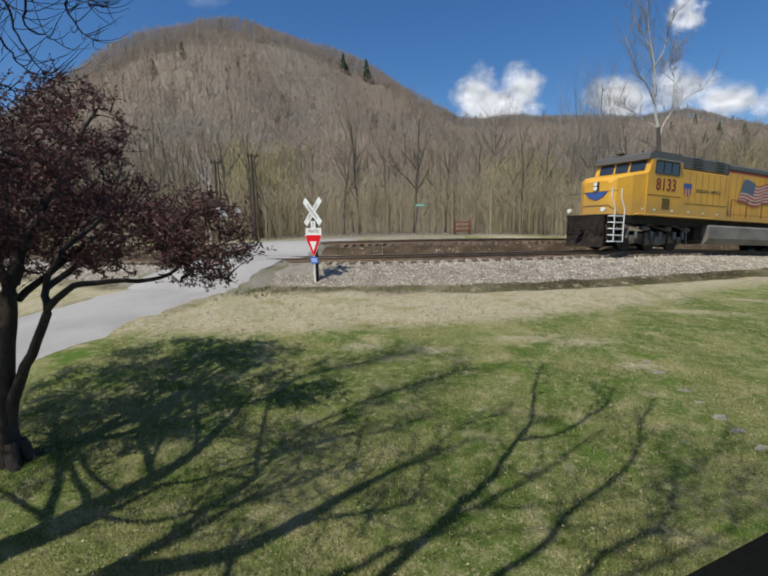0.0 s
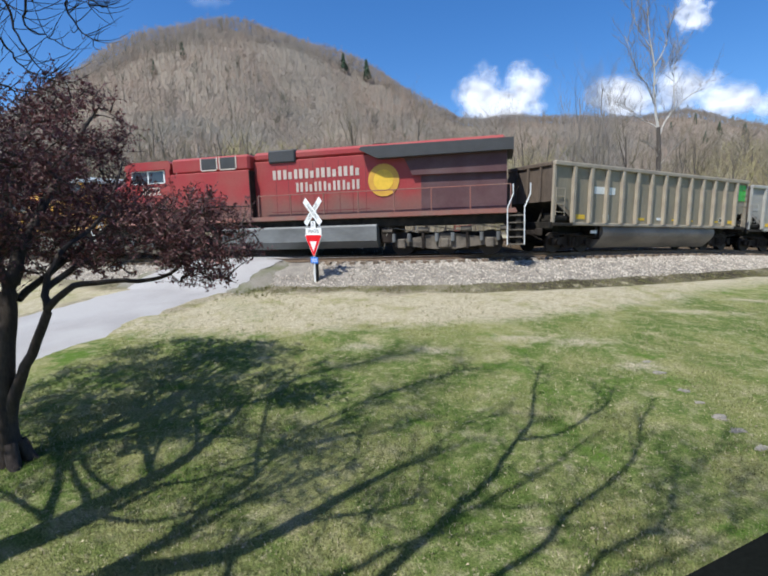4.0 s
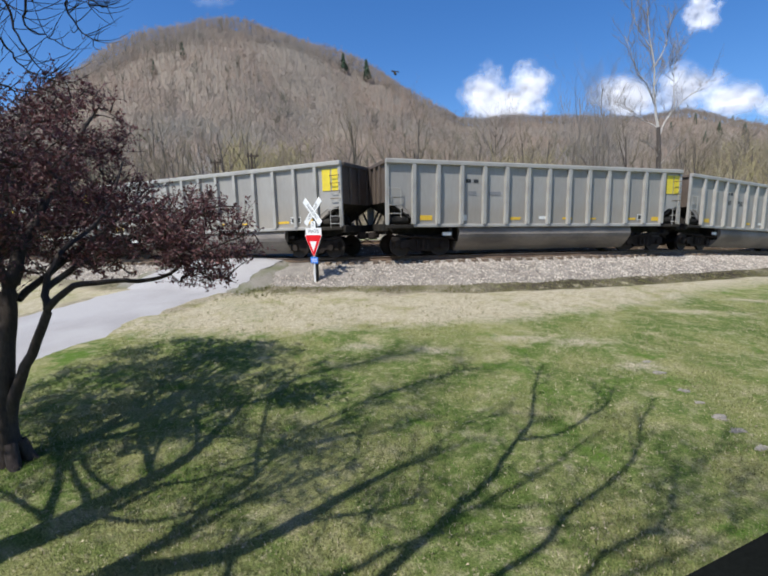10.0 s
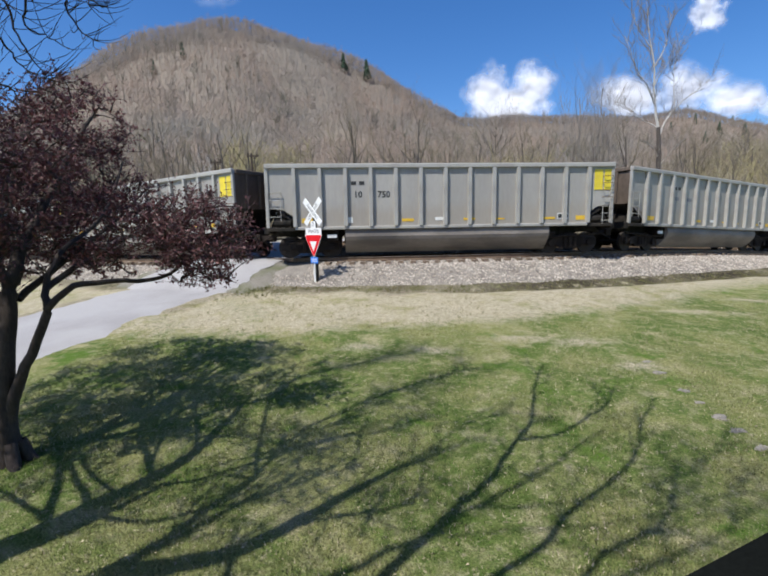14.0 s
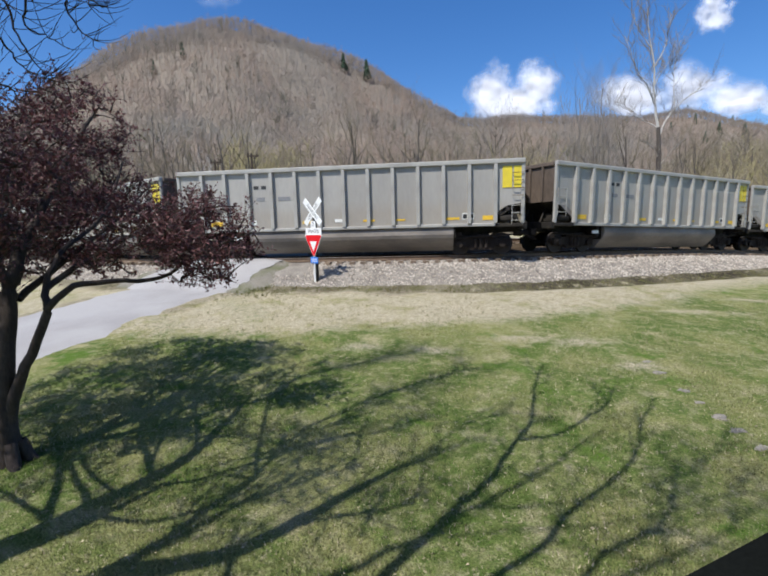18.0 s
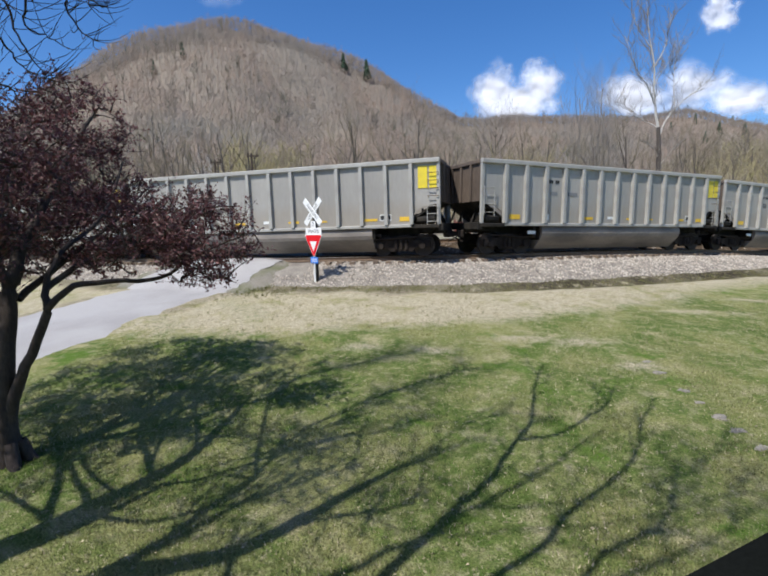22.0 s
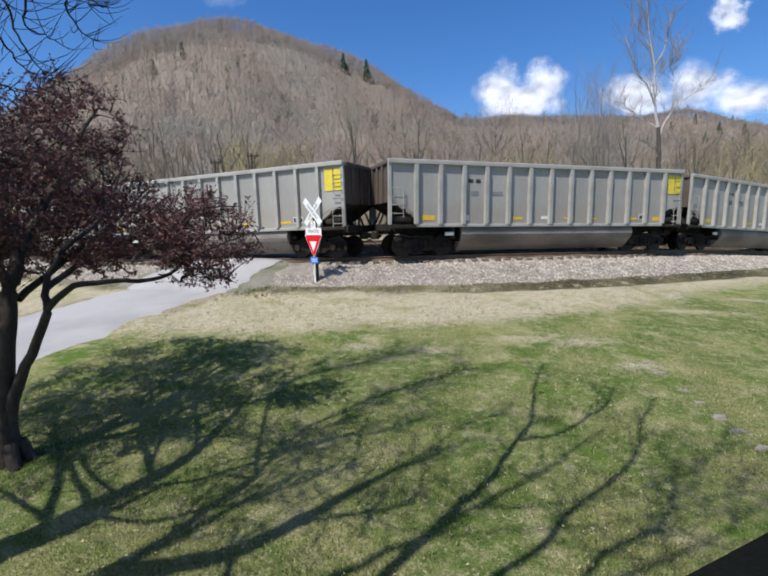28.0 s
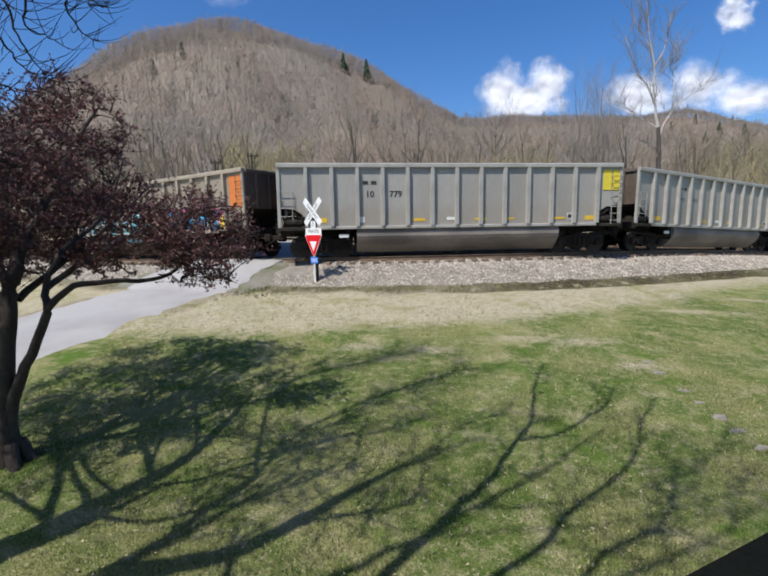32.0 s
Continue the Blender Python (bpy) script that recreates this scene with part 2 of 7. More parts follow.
M["roof_dark"] = mat("dark_green_black_roofing", (0.006, 0.007, 0.006), 0.95, 0, 0.2, 4, 60, bump=0.004, amount=0.4, spec=0.05)


# ======== building helpers ========
def mesh_of(name, bm, material, smooth=False):
    me = bpy.data.meshes.new(name)
    bm.to_mesh(me)
    bm.free()
    me.materials.append(material)
    if smooth:
        me.polygons.foreach_set("use_smooth", [True] * len(me.polygons))
    return me


def part(name, bm, material, parent=None, label="", smooth=False):
    ob = new(name, mesh_of(name, bm, material, smooth))
    if parent:
        ob.parent = parent
    return tagged(ob, label) if label else ob


def pymesh(name, verts, faces, material, parent=None, smooth=False):
    me = bpy.data.meshes.new(name)
    me.from_pydata(verts, [], faces)
    me.materials.append(material)
    if smooth:
        me.polygons.foreach_set("use_smooth", [True] * len(me.polygons))
    ob = new(name, me)
    if parent:
        ob.parent = parent
    return ob


def box(bm, x0, x1, y0, y1, z0, z1, bevel=0.0):
    m = Matrix.Translation(((x0 + x1) / 2, (y0 + y1) / 2, (z0 + z1) / 2)) @ Matrix.Diagonal((x1 - x0, y1 - y0, z1 - z0, 1))
    made = bmesh.ops.create_cube(bm, size=1, matrix=m)["verts"]
    if bevel:
        edges = {e for v in made for e in v.link_edges}
        bmesh.ops.bevel(bm, geom=list(edges), offset=bevel, segments=1, affect='EDGES')
    return bm


def tube(bm, a, b, ra, rb=None, seg=6):
    """A tapered round bar from a to b."""
    a, b = Vector(a), Vector(b)
    d = b - a
    m = Matrix.Translation((a + b) / 2) @ d.to_track_quat("Z", "Y").to_matrix().to_4x4()
    bmesh.ops.create_cone(bm, cap_ends=True, segments=seg, radius1=ra, radius2=ra if rb is None else rb, depth=d.length, matrix=m)
    return bm


def prism(bm, outline, y0, y1, axis="y"):
    """An outline of (x, z) points, or of (y, z) points along x, given thickness."""
    put = (lambda p, w: (p[0], w, p[1])) if axis == "y" else (lambda p, w: (w, p[0], p[1])) if axis == "x" else (lambda p, w: (p[0], p[1], w))
    lo = [bm.verts.new(put(p, y0)) for p in outline]
    hi = [bm.verts.new(put(p, y1)) for p in outline]
    n = len(outline)
    bm.faces.new(lo)
    bm.faces.new(hi[::-1])
    for i in range(n):
        bm.faces.new((lo[i], hi[i], hi[(i + 1) % n], lo[(i + 1) % n]))
    bmesh.ops.recalc_face_normals(bm, faces=bm.faces)
    return bm


def add_tube(V, F, pts, radii, seg=5):
    """A bent, tapered branch, added to the lists V and F."""
    n0 = len(V)
    up = Vector((0.13, 0.21, 0.97))
    for i, p in enumerate(pts):
        d = (pts[min(i + 1, len(pts) - 1)] - pts[max(i - 1, 0)]).normalized()
        a = d.cross(up)
        a = a.normalized() if a.length > 1e-3 else Vector((1, 0, 0))
        b = d.cross(a)
        for k in range(seg):
            w = 2 * math.pi * k / seg
            V.append(p + (a * math.cos(w) + b * math.sin(w)) * radii[i])
    for i in range(len(pts) - 1):
        for k in range(seg):
            F.append((n0 + i * seg + k, n0 + i * seg + (k + 1) % seg, n0 + (i + 1) * seg + (k + 1) % seg, n0 + (i + 1) * seg + k))


def B():
    return bmesh.new()


def text(name, words, size, material, parent, m, depth=0.004):
    """Flat lettering in the built-in font, turned to face -y, as a mesh."""
    cu = bpy.data.curves.new(name, 'FONT')
    cu.body, cu.size, cu.extrude, cu.resolution_u = words, size, depth, 2
    cu.offset = 0.018 * size
    cu.align_x, cu.align_y = 'CENTER', 'CENTER'
    tmp = bpy.data.objects.new(name, cu)
    scene.collection.objects.link(tmp)
    me = bpy.data.meshes.new_from_object(tmp.evaluated_get(bpy.context.evaluated_depsgraph_get()))
    bpy.data.objects.remove(tmp)
    me.transform(m @ pose(0, 0, 0, 90, 0, 0))
    me.materials.clear()
    me.materials.append(material)
    ob = new(name, me)
    ob.parent = parent
    return ob


# ======== the line of the track and the lie of the land ========
STEP = 0.25
TX = np.arange(-400, 900, STEP)


def track_slope(x):
    g = lambda u: (-0.40318 + 2 * 2.5291 * u - 3 * 0.0809 * u ** 2 - 4 * 0.09862 * u ** 3) / 10
    out = g(np.clip(x, -26, 29) / 10)
    out = np.where(x < -26, g(-2.6) + (-0.25 - g(-2.6)) * (1 - np.exp(np.minimum(0, x + 26) / 14)), out)
    return np.where(x > 29, g(2.9) + (0.3 - g(2.9)) * (1 - np.exp(-np.maximum(0, x - 29) / 14)), out)


TG = track_slope(TX)
TY = np.concatenate([[0], np.cumsum((TG[1:] + TG[:-1]) / 2 * STEP)])
TY += 18.864 - np.interp(0, TX, TY)
TH = np.sqrt(1 + TG ** 2)
TS = np.concatenate([[0], np.cumsum((TH[1:] + TH[:-1]) / 2 * STEP)])
TS -= np.interp(0, TX, TS)
xc = np.clip(TX, -24, 26) / 10
TE = -0.09446 * xc ** 2 - 0.01588 * xc ** 3
TE = TE - 0.35 * (1 - np.exp(-np.maximum(0, TX - 26) / 5)) - 0.13 * (1 - np.exp(np.minimum(0, TX + 24) / 5))


def on_track(s, off=0.0, dz=0.0):
    """The place s metres along the line, off metres behind the near side of the train."""
    x, y, e, g = (float(np.interp(s, TS, t)) for t in (TX, TY, TE, TG))
    n = math.hypot(1, g)
    return Vector((x - g / n * off, y + off / n, e + dz))


def smooth(a, b, v):
    t = np.clip((v - a) / (b - a), 0, 1)
    return t * t * (3 - 2 * t)


# the ridge: azimuth and height over the eye, in degrees
RIDGE = [(-90, 3), (-60, 5), (-45, 7.2), (-38.5, 11.3), (-34.4, 14.8), (-30, 18.2), (-25.3, 21.0), (-19.4, 22.9), (-15.2, 23.1), (-9.8, 22.1), (-4.2, 20.4),
         (0.5, 18.2), (3.4, 16.5), (6.5, 14.8), (9.5, 13.4), (16.3, 13.2), (25.2, 12.1), (29.2, 11.8), (33.0, 11.8), (36.0, 10.6), (39.2, 9.8), (55, 7), (90, 3)]


def track_distance(x, y):
    return (np.interp(x, TX, TY) - y) / np.sqrt(1 + np.interp(x, TX, TG) ** 2)


def ground_z(x, y):
    x, y = np.asarray(x, float), np.asarray(y, float)
    d = track_distance(x, y)
    e = np.interp(x, TX, TE)
    front = -0.95 + 0.8 * e - 0.1 * np.clip(d - 2, 0, 13.5)
    front = front - 0.2 * np.exp(-((d - 2.5) / 0.5) ** 2) * smooth(-1, 5, x)
    back = e + 0.15 + 0.02 * np.clip(-d - 8, 0, 30)
    k = smooth(-0.3, 1.6, d)
    z = np.where(d > 1.6, front, front * k + (e - 0.55) * (1 - k))
    k = smooth(7.6, 9.2, -d)
    z = np.where(d < -7.6, (e - 0.55) * (1 - k) + back * k, z)
    # hills
    r = np.hypot(x, y)
    az = np.degrees(np.arctan2(x, y))
    top = np.interp(az, [a for a, b in RIDGE], [b for a, b in RIDGE])
    far = np.interp(az, [-60, -18, 0, 22, 40, 70], [330, 400, 430, 560, 620, 520])
    t = np.clip((r - 85) / (far - 85), 0, 2.5)
    rise = np.where(t < 1, 0.3 * t + 0.7 * t * t * (1.6 - 0.6 * t), 1.0 - 0.35 * (t - 1))
    hill = far * np.tan(np.radians(np.maximum(top - 1.15, 1))) * np.maximum(rise, 0.1)
    hill = hill + 6.0 * np.sin(az * 0.42 + 1.1 + 2.0 * t) * np.sin(6.0 * t + az * 0.13) * np.clip(4 * t * (1 - t), 0, 1)
    hill = hill + 3.0 * np.sin(x * 0.045 + y * 0.02) * np.sin(y * 0.05) * np.clip(t, 0, 1)
    return z + np.where((y > 0) & (t > 0), hill * smooth(0, 0.12, t), 0)


def gz(x, y):
    return float(ground_z(x, y))


# ======== ground ========
def ground_material():
    m = bpy.data.materials.new("lawn_and_dry_grass")
    m.use_nodes = True
    n, l = m.node_tree.nodes, m.node_tree.links
    bs = n["Principled BSDF"]
    bs.inputs["Roughness"].default_value = 0.95
    bs.inputs["Specular IOR Level"].default_value = 0.05
    tc = n.new("ShaderNodeTexCoord")
    at = n.new("ShaderNodeAttribute")
    at.attribute_name = "cover"
    sep = n.new("ShaderNodeSeparateColor")
    l.new(at.outputs["Color"], sep.inputs["Color"])

    def noise_tex(scale, detail=5):
        t = n.new("ShaderNodeTexNoise")
        t.inputs["Scale"].default_value = scale
        t.inputs["Detail"].default_value = detail
        t.inputs["Roughness"].default_value = 0.65
        l.new(tc.outputs["Object"], t.inputs["Vector"])
        return t.outputs["Fac"]

    def ramp(v, a, b):
        r = n.new("ShaderNodeMapRange")
        r.inputs["From Min"].default_value = a
        r.inputs["From Max"].default_value = b
        l.new(v, r.inputs["Value"])
        return r.outputs["Result"]

    def mix(f, a, b):
        x = n.new("ShaderNodeMix")
        x.data_type = 'RGBA'
        l.new(f, x.inputs["Factor"])
        for k, c in (("A", a), ("B", b)):
            if isinstance(c, tuple):
                x.inputs[k].default_value = (*c, 1)
            else:
                l.new(c, x.inputs[k])
        return x.outputs["Result"]

    def math_node(op, a, b):
        x = n.new("ShaderNodeMath")
        x.operation = op
        x.use_clamp = True
        for i, v in enumerate((a, b)):
            if isinstance(v, (int, float)):
                x.inputs[i].default_value = v
            else:
                l.new(v, x.inputs[i])
        return x.outputs["Value"]

    big, mid, tiny = noise_tex(0.55), noise_tex(4.5), noise_tex(42, 4)
    green = mix(ramp(mid, 0.38, 0.62), (0.084, 0.13, 0.028), (0.178, 0.206, 0.066))
    green = mix(ramp(big, 0.44, 0.62), green, (0.24, 0.24, 0.092))
    green = mix(ramp(noise_tex(1.7), 0.54, 0.68), green, (0.33, 0.305, 0.16))
    green = mix(ramp(noise_tex(13), 0.56, 0.70), green, (0.40, 0.35, 0.21))
    dry = mix(ramp(mid, 0.35, 0.65), (0.58, 0.495, 0.365), (0.46, 0.40, 0.28))
    dry = mix(ramp(noise_tex(7), 0.54, 0.68), dry, (0.20, 0.185, 0.09))
    dry = mix(ramp(noise_tex(1.1), 0.52, 0.66), dry, (0.31, 0.29, 0.14))
    dry = mix(ramp(noise_tex(21, 6), 0.53, 0.64), dry, (0.20, 0.16, 0.095))
    dry = mix(ramp(noise_tex(30, 6), 0.60, 0.68), dry, (0.62, 0.545, 0.41))
    green = mix(ramp(noise_tex(24, 6), 0.60, 0.70), green, (0.06, 0.075, 0.016))
    green = mix(ramp(noise_tex(0.9), 0.56, 0.66), green, (0.098, 0.16, 0.028))
    blend = math_node('ADD', sep.outputs["Red"], math_node('MULTIPLY', math_node('SUBTRACT', mid, 0.32), 1.6))
    col = mix(ramp(blend, 0.35, 1.15), green, dry)
    # broken dark brown to olive band, from the mask's green channel
    dark_cover = math_node('MULTIPLY', sep.outputs["Green"], ramp(noise_tex(2.6, 6), 0.28, 0.46))
    col = mix(dark_cover, col, mix(ramp(mid, 0.45, 0.66), (0.05, 0.04, 0.028), (0.105, 0.10, 0.05)))
    col = mix(sep.outputs["Blue"], col, mix(ramp(big, 0.4, 0.65), (0.225, 0.19, 0.15), (0.185, 0.168, 0.135)))
    v = n.new("ShaderNodeMapRange")
    v.inputs["From Min"].default_value, v.inputs["From Max"].default_value = 0.3, 0.7
    v.inputs["To Min"].default_value, v.inputs["To Max"].default_value = 0.5, 1.5
    l.new(tiny, v.inputs["Value"])
    h = n.new("ShaderNodeHueSaturation")
    l.new(col, h.inputs["Color"])
    l.new(v.outputs["Result"], h.inputs["Value"])
    l.new(h.outputs["Color"], bs.inputs["Base Color"])
    bp = n.new("ShaderNodeBump")
    bp.inputs["Distance"].default_value = 0.05
    l.new(noise_tex(28, 6), bp.inputs["Height"])
    l.new(bp.outputs["Normal"], bs.inputs["Normal"])
    return m


def axis(lo, fine_lo, fine_hi, hi, step, grow=1.14):
    out = list(np.arange(fine_lo, fine_hi, step))
    d, v = step, out[-1]
    while v < hi:
        d = min(d * grow, 30)
        v += d
        out.append(v)
    d, v = step, out[0]
    while v > lo:
        d = min(d * grow, 30)
        v -= d
        out.insert(0, v)
    return np.array(out)


def grid_mesh(name, xs, ys, zfun):
    gx, gy = np.meshgrid(xs, ys)
    z = zfun(gx, gy)
    verts = np.stack([gx.ravel(), gy.ravel(), z.ravel()], 1)
    w, h = len(xs), len(ys)
    i = (np.arange(h - 1)[:, None] * w + np.arange(w - 1)[None, :]).ravel()
    faces = np.stack([i, i + 1, i + w + 1, i + w], 1)
    me = bpy.data.meshes.new(name)
    me.from_pydata(verts.tolist(), [], faces.tolist())
    me.polygons.foreach_set("use_smooth", [True] * len(faces))
    return me, verts


ROAD = [(-12.6, -6), (-11.4, 4), (-10.65, 10), (-9.85, 14.5), (-8.2, 18.5), (-6.75, 22), (-5.8, 26), (-5.2, 30), (-4.8, 34), (-4.5, 38)]


def lawn_edge(x):
    """How far from the line the dry strip gives way to green lawn."""
    wob = 0.5 * np.sin(x * 0.8) + 0.4 * np.sin(x * 2.1 + 1) + 0.35 * np.sin(x * 4.7 + 0.4)
    return np.interp(x, [-8, -2, 0, 4, 8, 12, 20], [7.6, 7.3, 6.7, 6.4, 5.7, 4.9, 4.6]) + 0.22 * wob


def make_ground():
    xs = axis(-1500, -16, 24, 1500, 0.22)
    ys = axis(-300, 2, 30, 1800, 0.22)
    lumps = lambda x, y: 0.02 * np.sin(x * 1.9 + 0.7 * y) * np.sin(y * 1.3 - 0.4 * x) + 0.012 * np.sin(4.1 * x + y) * np.sin(3.7 * y)
    me, v = grid_mesh("ground", xs, ys, lambda x, y: ground_z(x, y) + lumps(x, y))
    x, y = v[:, 0], v[:, 1]
    d = track_distance(x, y)
    wob = 0.5 * np.sin(x * 0.8) + 0.4 * np.sin(x * 2.1 + 1) + 0.3 * np.sin(y * 1.7)
    dry = 1 - smooth(-0.9, 0.7, d - lawn_edge(x))
    dry = dry * (1 - 0.45 * smooth(6, 13, x) * smooth(3.0, 4.4, d))
    dry = dry * (1 - 0.4 * smooth(1, 4, -x) * smooth(2.0, 3.0, d) * (0.6 + 0.4 * np.sin(2.3 * x + 1.7 * y)))
    for sx, sy, w in ((9.5, 13.4, 1.5), (12.5, 15.2, 1.2), (3.3, 10.9, 0.9), (4.6, 10.7, 0.7), (1.2, 10.3, 0.6), (5.3, 9.2, 0.5), (-0.6, 10.6, 0.5)):
        dry = np.maximum(dry, 0.8 * np.exp(-((x - sx) / w) ** 2 - ((y - sy) / 0.22) ** 2))
    # the verge of the road
    # darker band along the foot of the ballast
    dark_band = smooth(1.0, 1.7, d) * (1 - smooth(2.45 + 0.25 * wob, 3.2 + 0.4 * wob, d)) * (0.75 + 0.25 * smooth(2, 6, x)) * (0.88 + 0.12 * np.sin(1.3 * x + 2 * np.sin(0.6 * x)))
    rx, ry = np.array([p[0] for p in ROAD]), np.array([p[1] for p in ROAD])
    off = np.abs(x - np.interp(y, ry, rx))
    near_road = smooth(2.2, 2.7, off) * (1 - smooth(2.9 + 0.25 * wob, 3.9 + 0.5 * wob, off)) * ((y > 14.5) & (y < 18))
    dry = np.maximum(dry, near_road)
    dark_band = np.maximum(dark_band, 0.35 * near_road * (1 - smooth(3.0, 3.5, off)))
    wood = smooth(17, 27, -d)
    dry = np.where(d < -9, 0.45 + 0.3 * np.sin(x * 0.7), dry)
    c = me.color_attributes.new("cover", 'FLOAT_COLOR', 'POINT')
    c.data.foreach_set("color", np.stack([dry, dark_band, wood, np.ones_like(x)], 1).ravel())
    me.materials.append(ground_material())
    return tagged(new("ground", me), "mown green lawn turning to dry tan grass beside the railway", "ground", kind="structure")


make_ground()


# ======== railway bed, tracks, road ========
def strip(name, s0, s1, ds, profile, material):
    """A sheet along the line; profile: (off, height over the rail's level)."""
    ss = np.arange(s0, s1, ds)
    verts, faces, w = [], [], len(profile)
    for i, s in enumerate(ss):
        for off, dz in profile:
            verts.append(on_track(s, off, dz))
    for i in range(len(ss) - 1):
        for j in range(w - 1):
            a = i * w + j
            faces.append((a, a + w, a + w + 1, a + 1))
    ob = pymesh(name, verts, faces, material, smooth=True)
    return ob


NEAR, FAR, LIFT = 1.55, 5.85, 0.57
bed = strip("ballast_bed", -120, 160, 0.5, [(-2.3, -1.25), (-1.5, -0.86), (-0.55, -0.46), (0.0, -0.32), (0.35, -0.29), (0.6, -0.2), (2.7, -0.2), (3.7, -0.08), (4.6, 0.3), (7.1, 0.3), (7.7, 0.15), (9.2, -0.2)], M["ballast"])
# dark sheets on the bed: dusty ballast with under-train shade painted in
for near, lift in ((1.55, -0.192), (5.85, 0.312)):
    tagged(strip("coal_dust_strip", -120, 160, 0.5, [(near - 0.85, lift), (near + 1.15, lift)] + ([(3.7, -0.072), (4.6, 0.308)] if near < 3 else [(7.1, 0.31), (7.7, 0.158)]), M["dust_and_shade"]), "dusty dark ballast between the rails, under-train shade put into its colour", "ballast", kind="structure")
tagged(bed, "grey crushed limestone ballast bed under the tracks", "ballast", kind="structure")


def ballast_stones():
    rng = np.random.default_rng(5)
    ico = [Vector(v) for v in ((1, 0, 0), (-1, 0, 0), (0, 1, 0), (0, -1, 0), (0, 0, 1), (0, 0, -0.8))]
    tri = [(0, 2, 4), (2, 1, 4), (1, 3, 4), (3, 0, 4), (2, 0, 5), (1, 2, 5), (3, 1, 5), (0, 3, 5)]
    prof_o = [-2.3, -1.5, -0.55, 0.0, 0.35, 0.6, 2.7, 3.7, 4.6]
    prof_z = [-1.25, -0.86, -0.46, -0.32, -0.29, -0.2, -0.2, -0.08, 0.3]
    verts, faces = [], []
    n = 26000
    S = rng.uniform(-24, 34, n)
    O = np.where(rng.random(n) < 0.96, rng.uniform(-1.8, 0.66, n), rng.uniform(0.6, 4.6, n))
    for s, o in zip(S, O):
        if -9.5 < s < -3.1:
            if o > -0.9 or s < -4.4:
                continue
        r = rng.uniform(0.022, 0.052)
        p = on_track(s, o, float(np.interp(o, prof_o, prof_z)) + r * 0.15)
        base = len(verts)
        a = rng.uniform(0, 6.28)
        ca, sa = math.cos(a), math.sin(a)
        k = rng.uniform(0.6, 1.25, 6)
        for q, kk in zip(ico, k):
            q = q * (r * kk)
            verts.append((p.x + q.x * ca - q.y * sa, p.y + q.x * sa + q.y * ca, p.z + q.z))
        faces += [(base + i, base + j, base + m) for i, j, m in tri]
    ob = pymesh("ballast_stones", verts, faces, M["stone"])
    tagged(ob, "loose pale grey crushed stones of the ballast shoulder", "ballast stones", kind="stuff")


ballast_stones()


def track(off, lift, name, label):
    root = new(name)
    tagged(root, label, "railway track")
    ss = np.arange(-60, 90, 0.8)
    for side in (-0.755, 0.755):
        for nm, prof, mt in (("rail", [(-0.07, -0.17), (-0.07, -0.14), (-0.012, -0.11), (-0.012, -0.04), (-0.036, -0.03), (-0.036, -0.005), (0.036, -0.005), (0.036, -0.03), (0.012, -0.04), (0.012, -0.11), (0.07, -0.14), (0.07, -0.17)], M["rail"]),
                             ("rail_head", [(-0.034, -0.004), (-0.03, 0.0), (0.03, 0.0), (0.034, -0.004)], M["rail_top"])):
            verts, faces, w = [], [], len(prof)
            for s in ss:
                verts += [on_track(s, off + side + o, lift + z) for o, z in prof]
            for i in range(len(ss) - 1):
                faces += [(i * w + j, i * w + (j + 1) % w, (i + 1) * w + (j + 1) % w, (i + 1) * w + j) for j in range(w if nm == "rail" else w - 1)]
            pymesh(nm, verts, faces, mt, root)
    bm = box(B(), -0.115, 0.115, -1.3, 1.3, -0.36, -0.165, 0.012)
    me = mesh_of("tie", bm, M["tie"])
    rng = random.Random(3)
    s = -30.0
    while s < 42:
        s += 0.53
        if -9.4 < s < -3.0:
            continue
        p, q = on_track(s, off, lift), on_track(s, off + 1, lift)
        ob = new("tie", me)
        ob.parent = root
        d = q - p
        ob.matrix_basis = Matrix.Translation(p) @ pose(0, 0, rng.uniform(-0.02, 0.012), 0, 0, math.degrees(math.atan2(d.y, d.x)) - 90 + rng.uniform(-2, 2)) @ pose(0, rng.uniform(-0.07, 0.07), 0)
    return root


track(NEAR, 0.0, "railway_track", "rusty steel rails on weathered wooden ties, curving past")
track(FAR, LIFT, "railway_track", "second pair of rusty rails on wooden ties behind")


def bed_z(x, y):
    """The level of bed or ground for what lies on it."""
    d = -track_distance(x, y)
    e = np.interp(x, TX, TE)
    z = np.interp(d, [-2.6, -1.2, 0.3, 3.0, 4.6, 7.4, 9.5], [-0.93, -0.4, -0.03, -0.02, LIFT - 0.02, LIFT - 0.02, 0.16]) + e
    return np.where(d < -2.6, np.maximum(ground_z(x, y) + 0.03, -9), np.where(d > 9.5, ground_z(x, y) + 0.03, z))


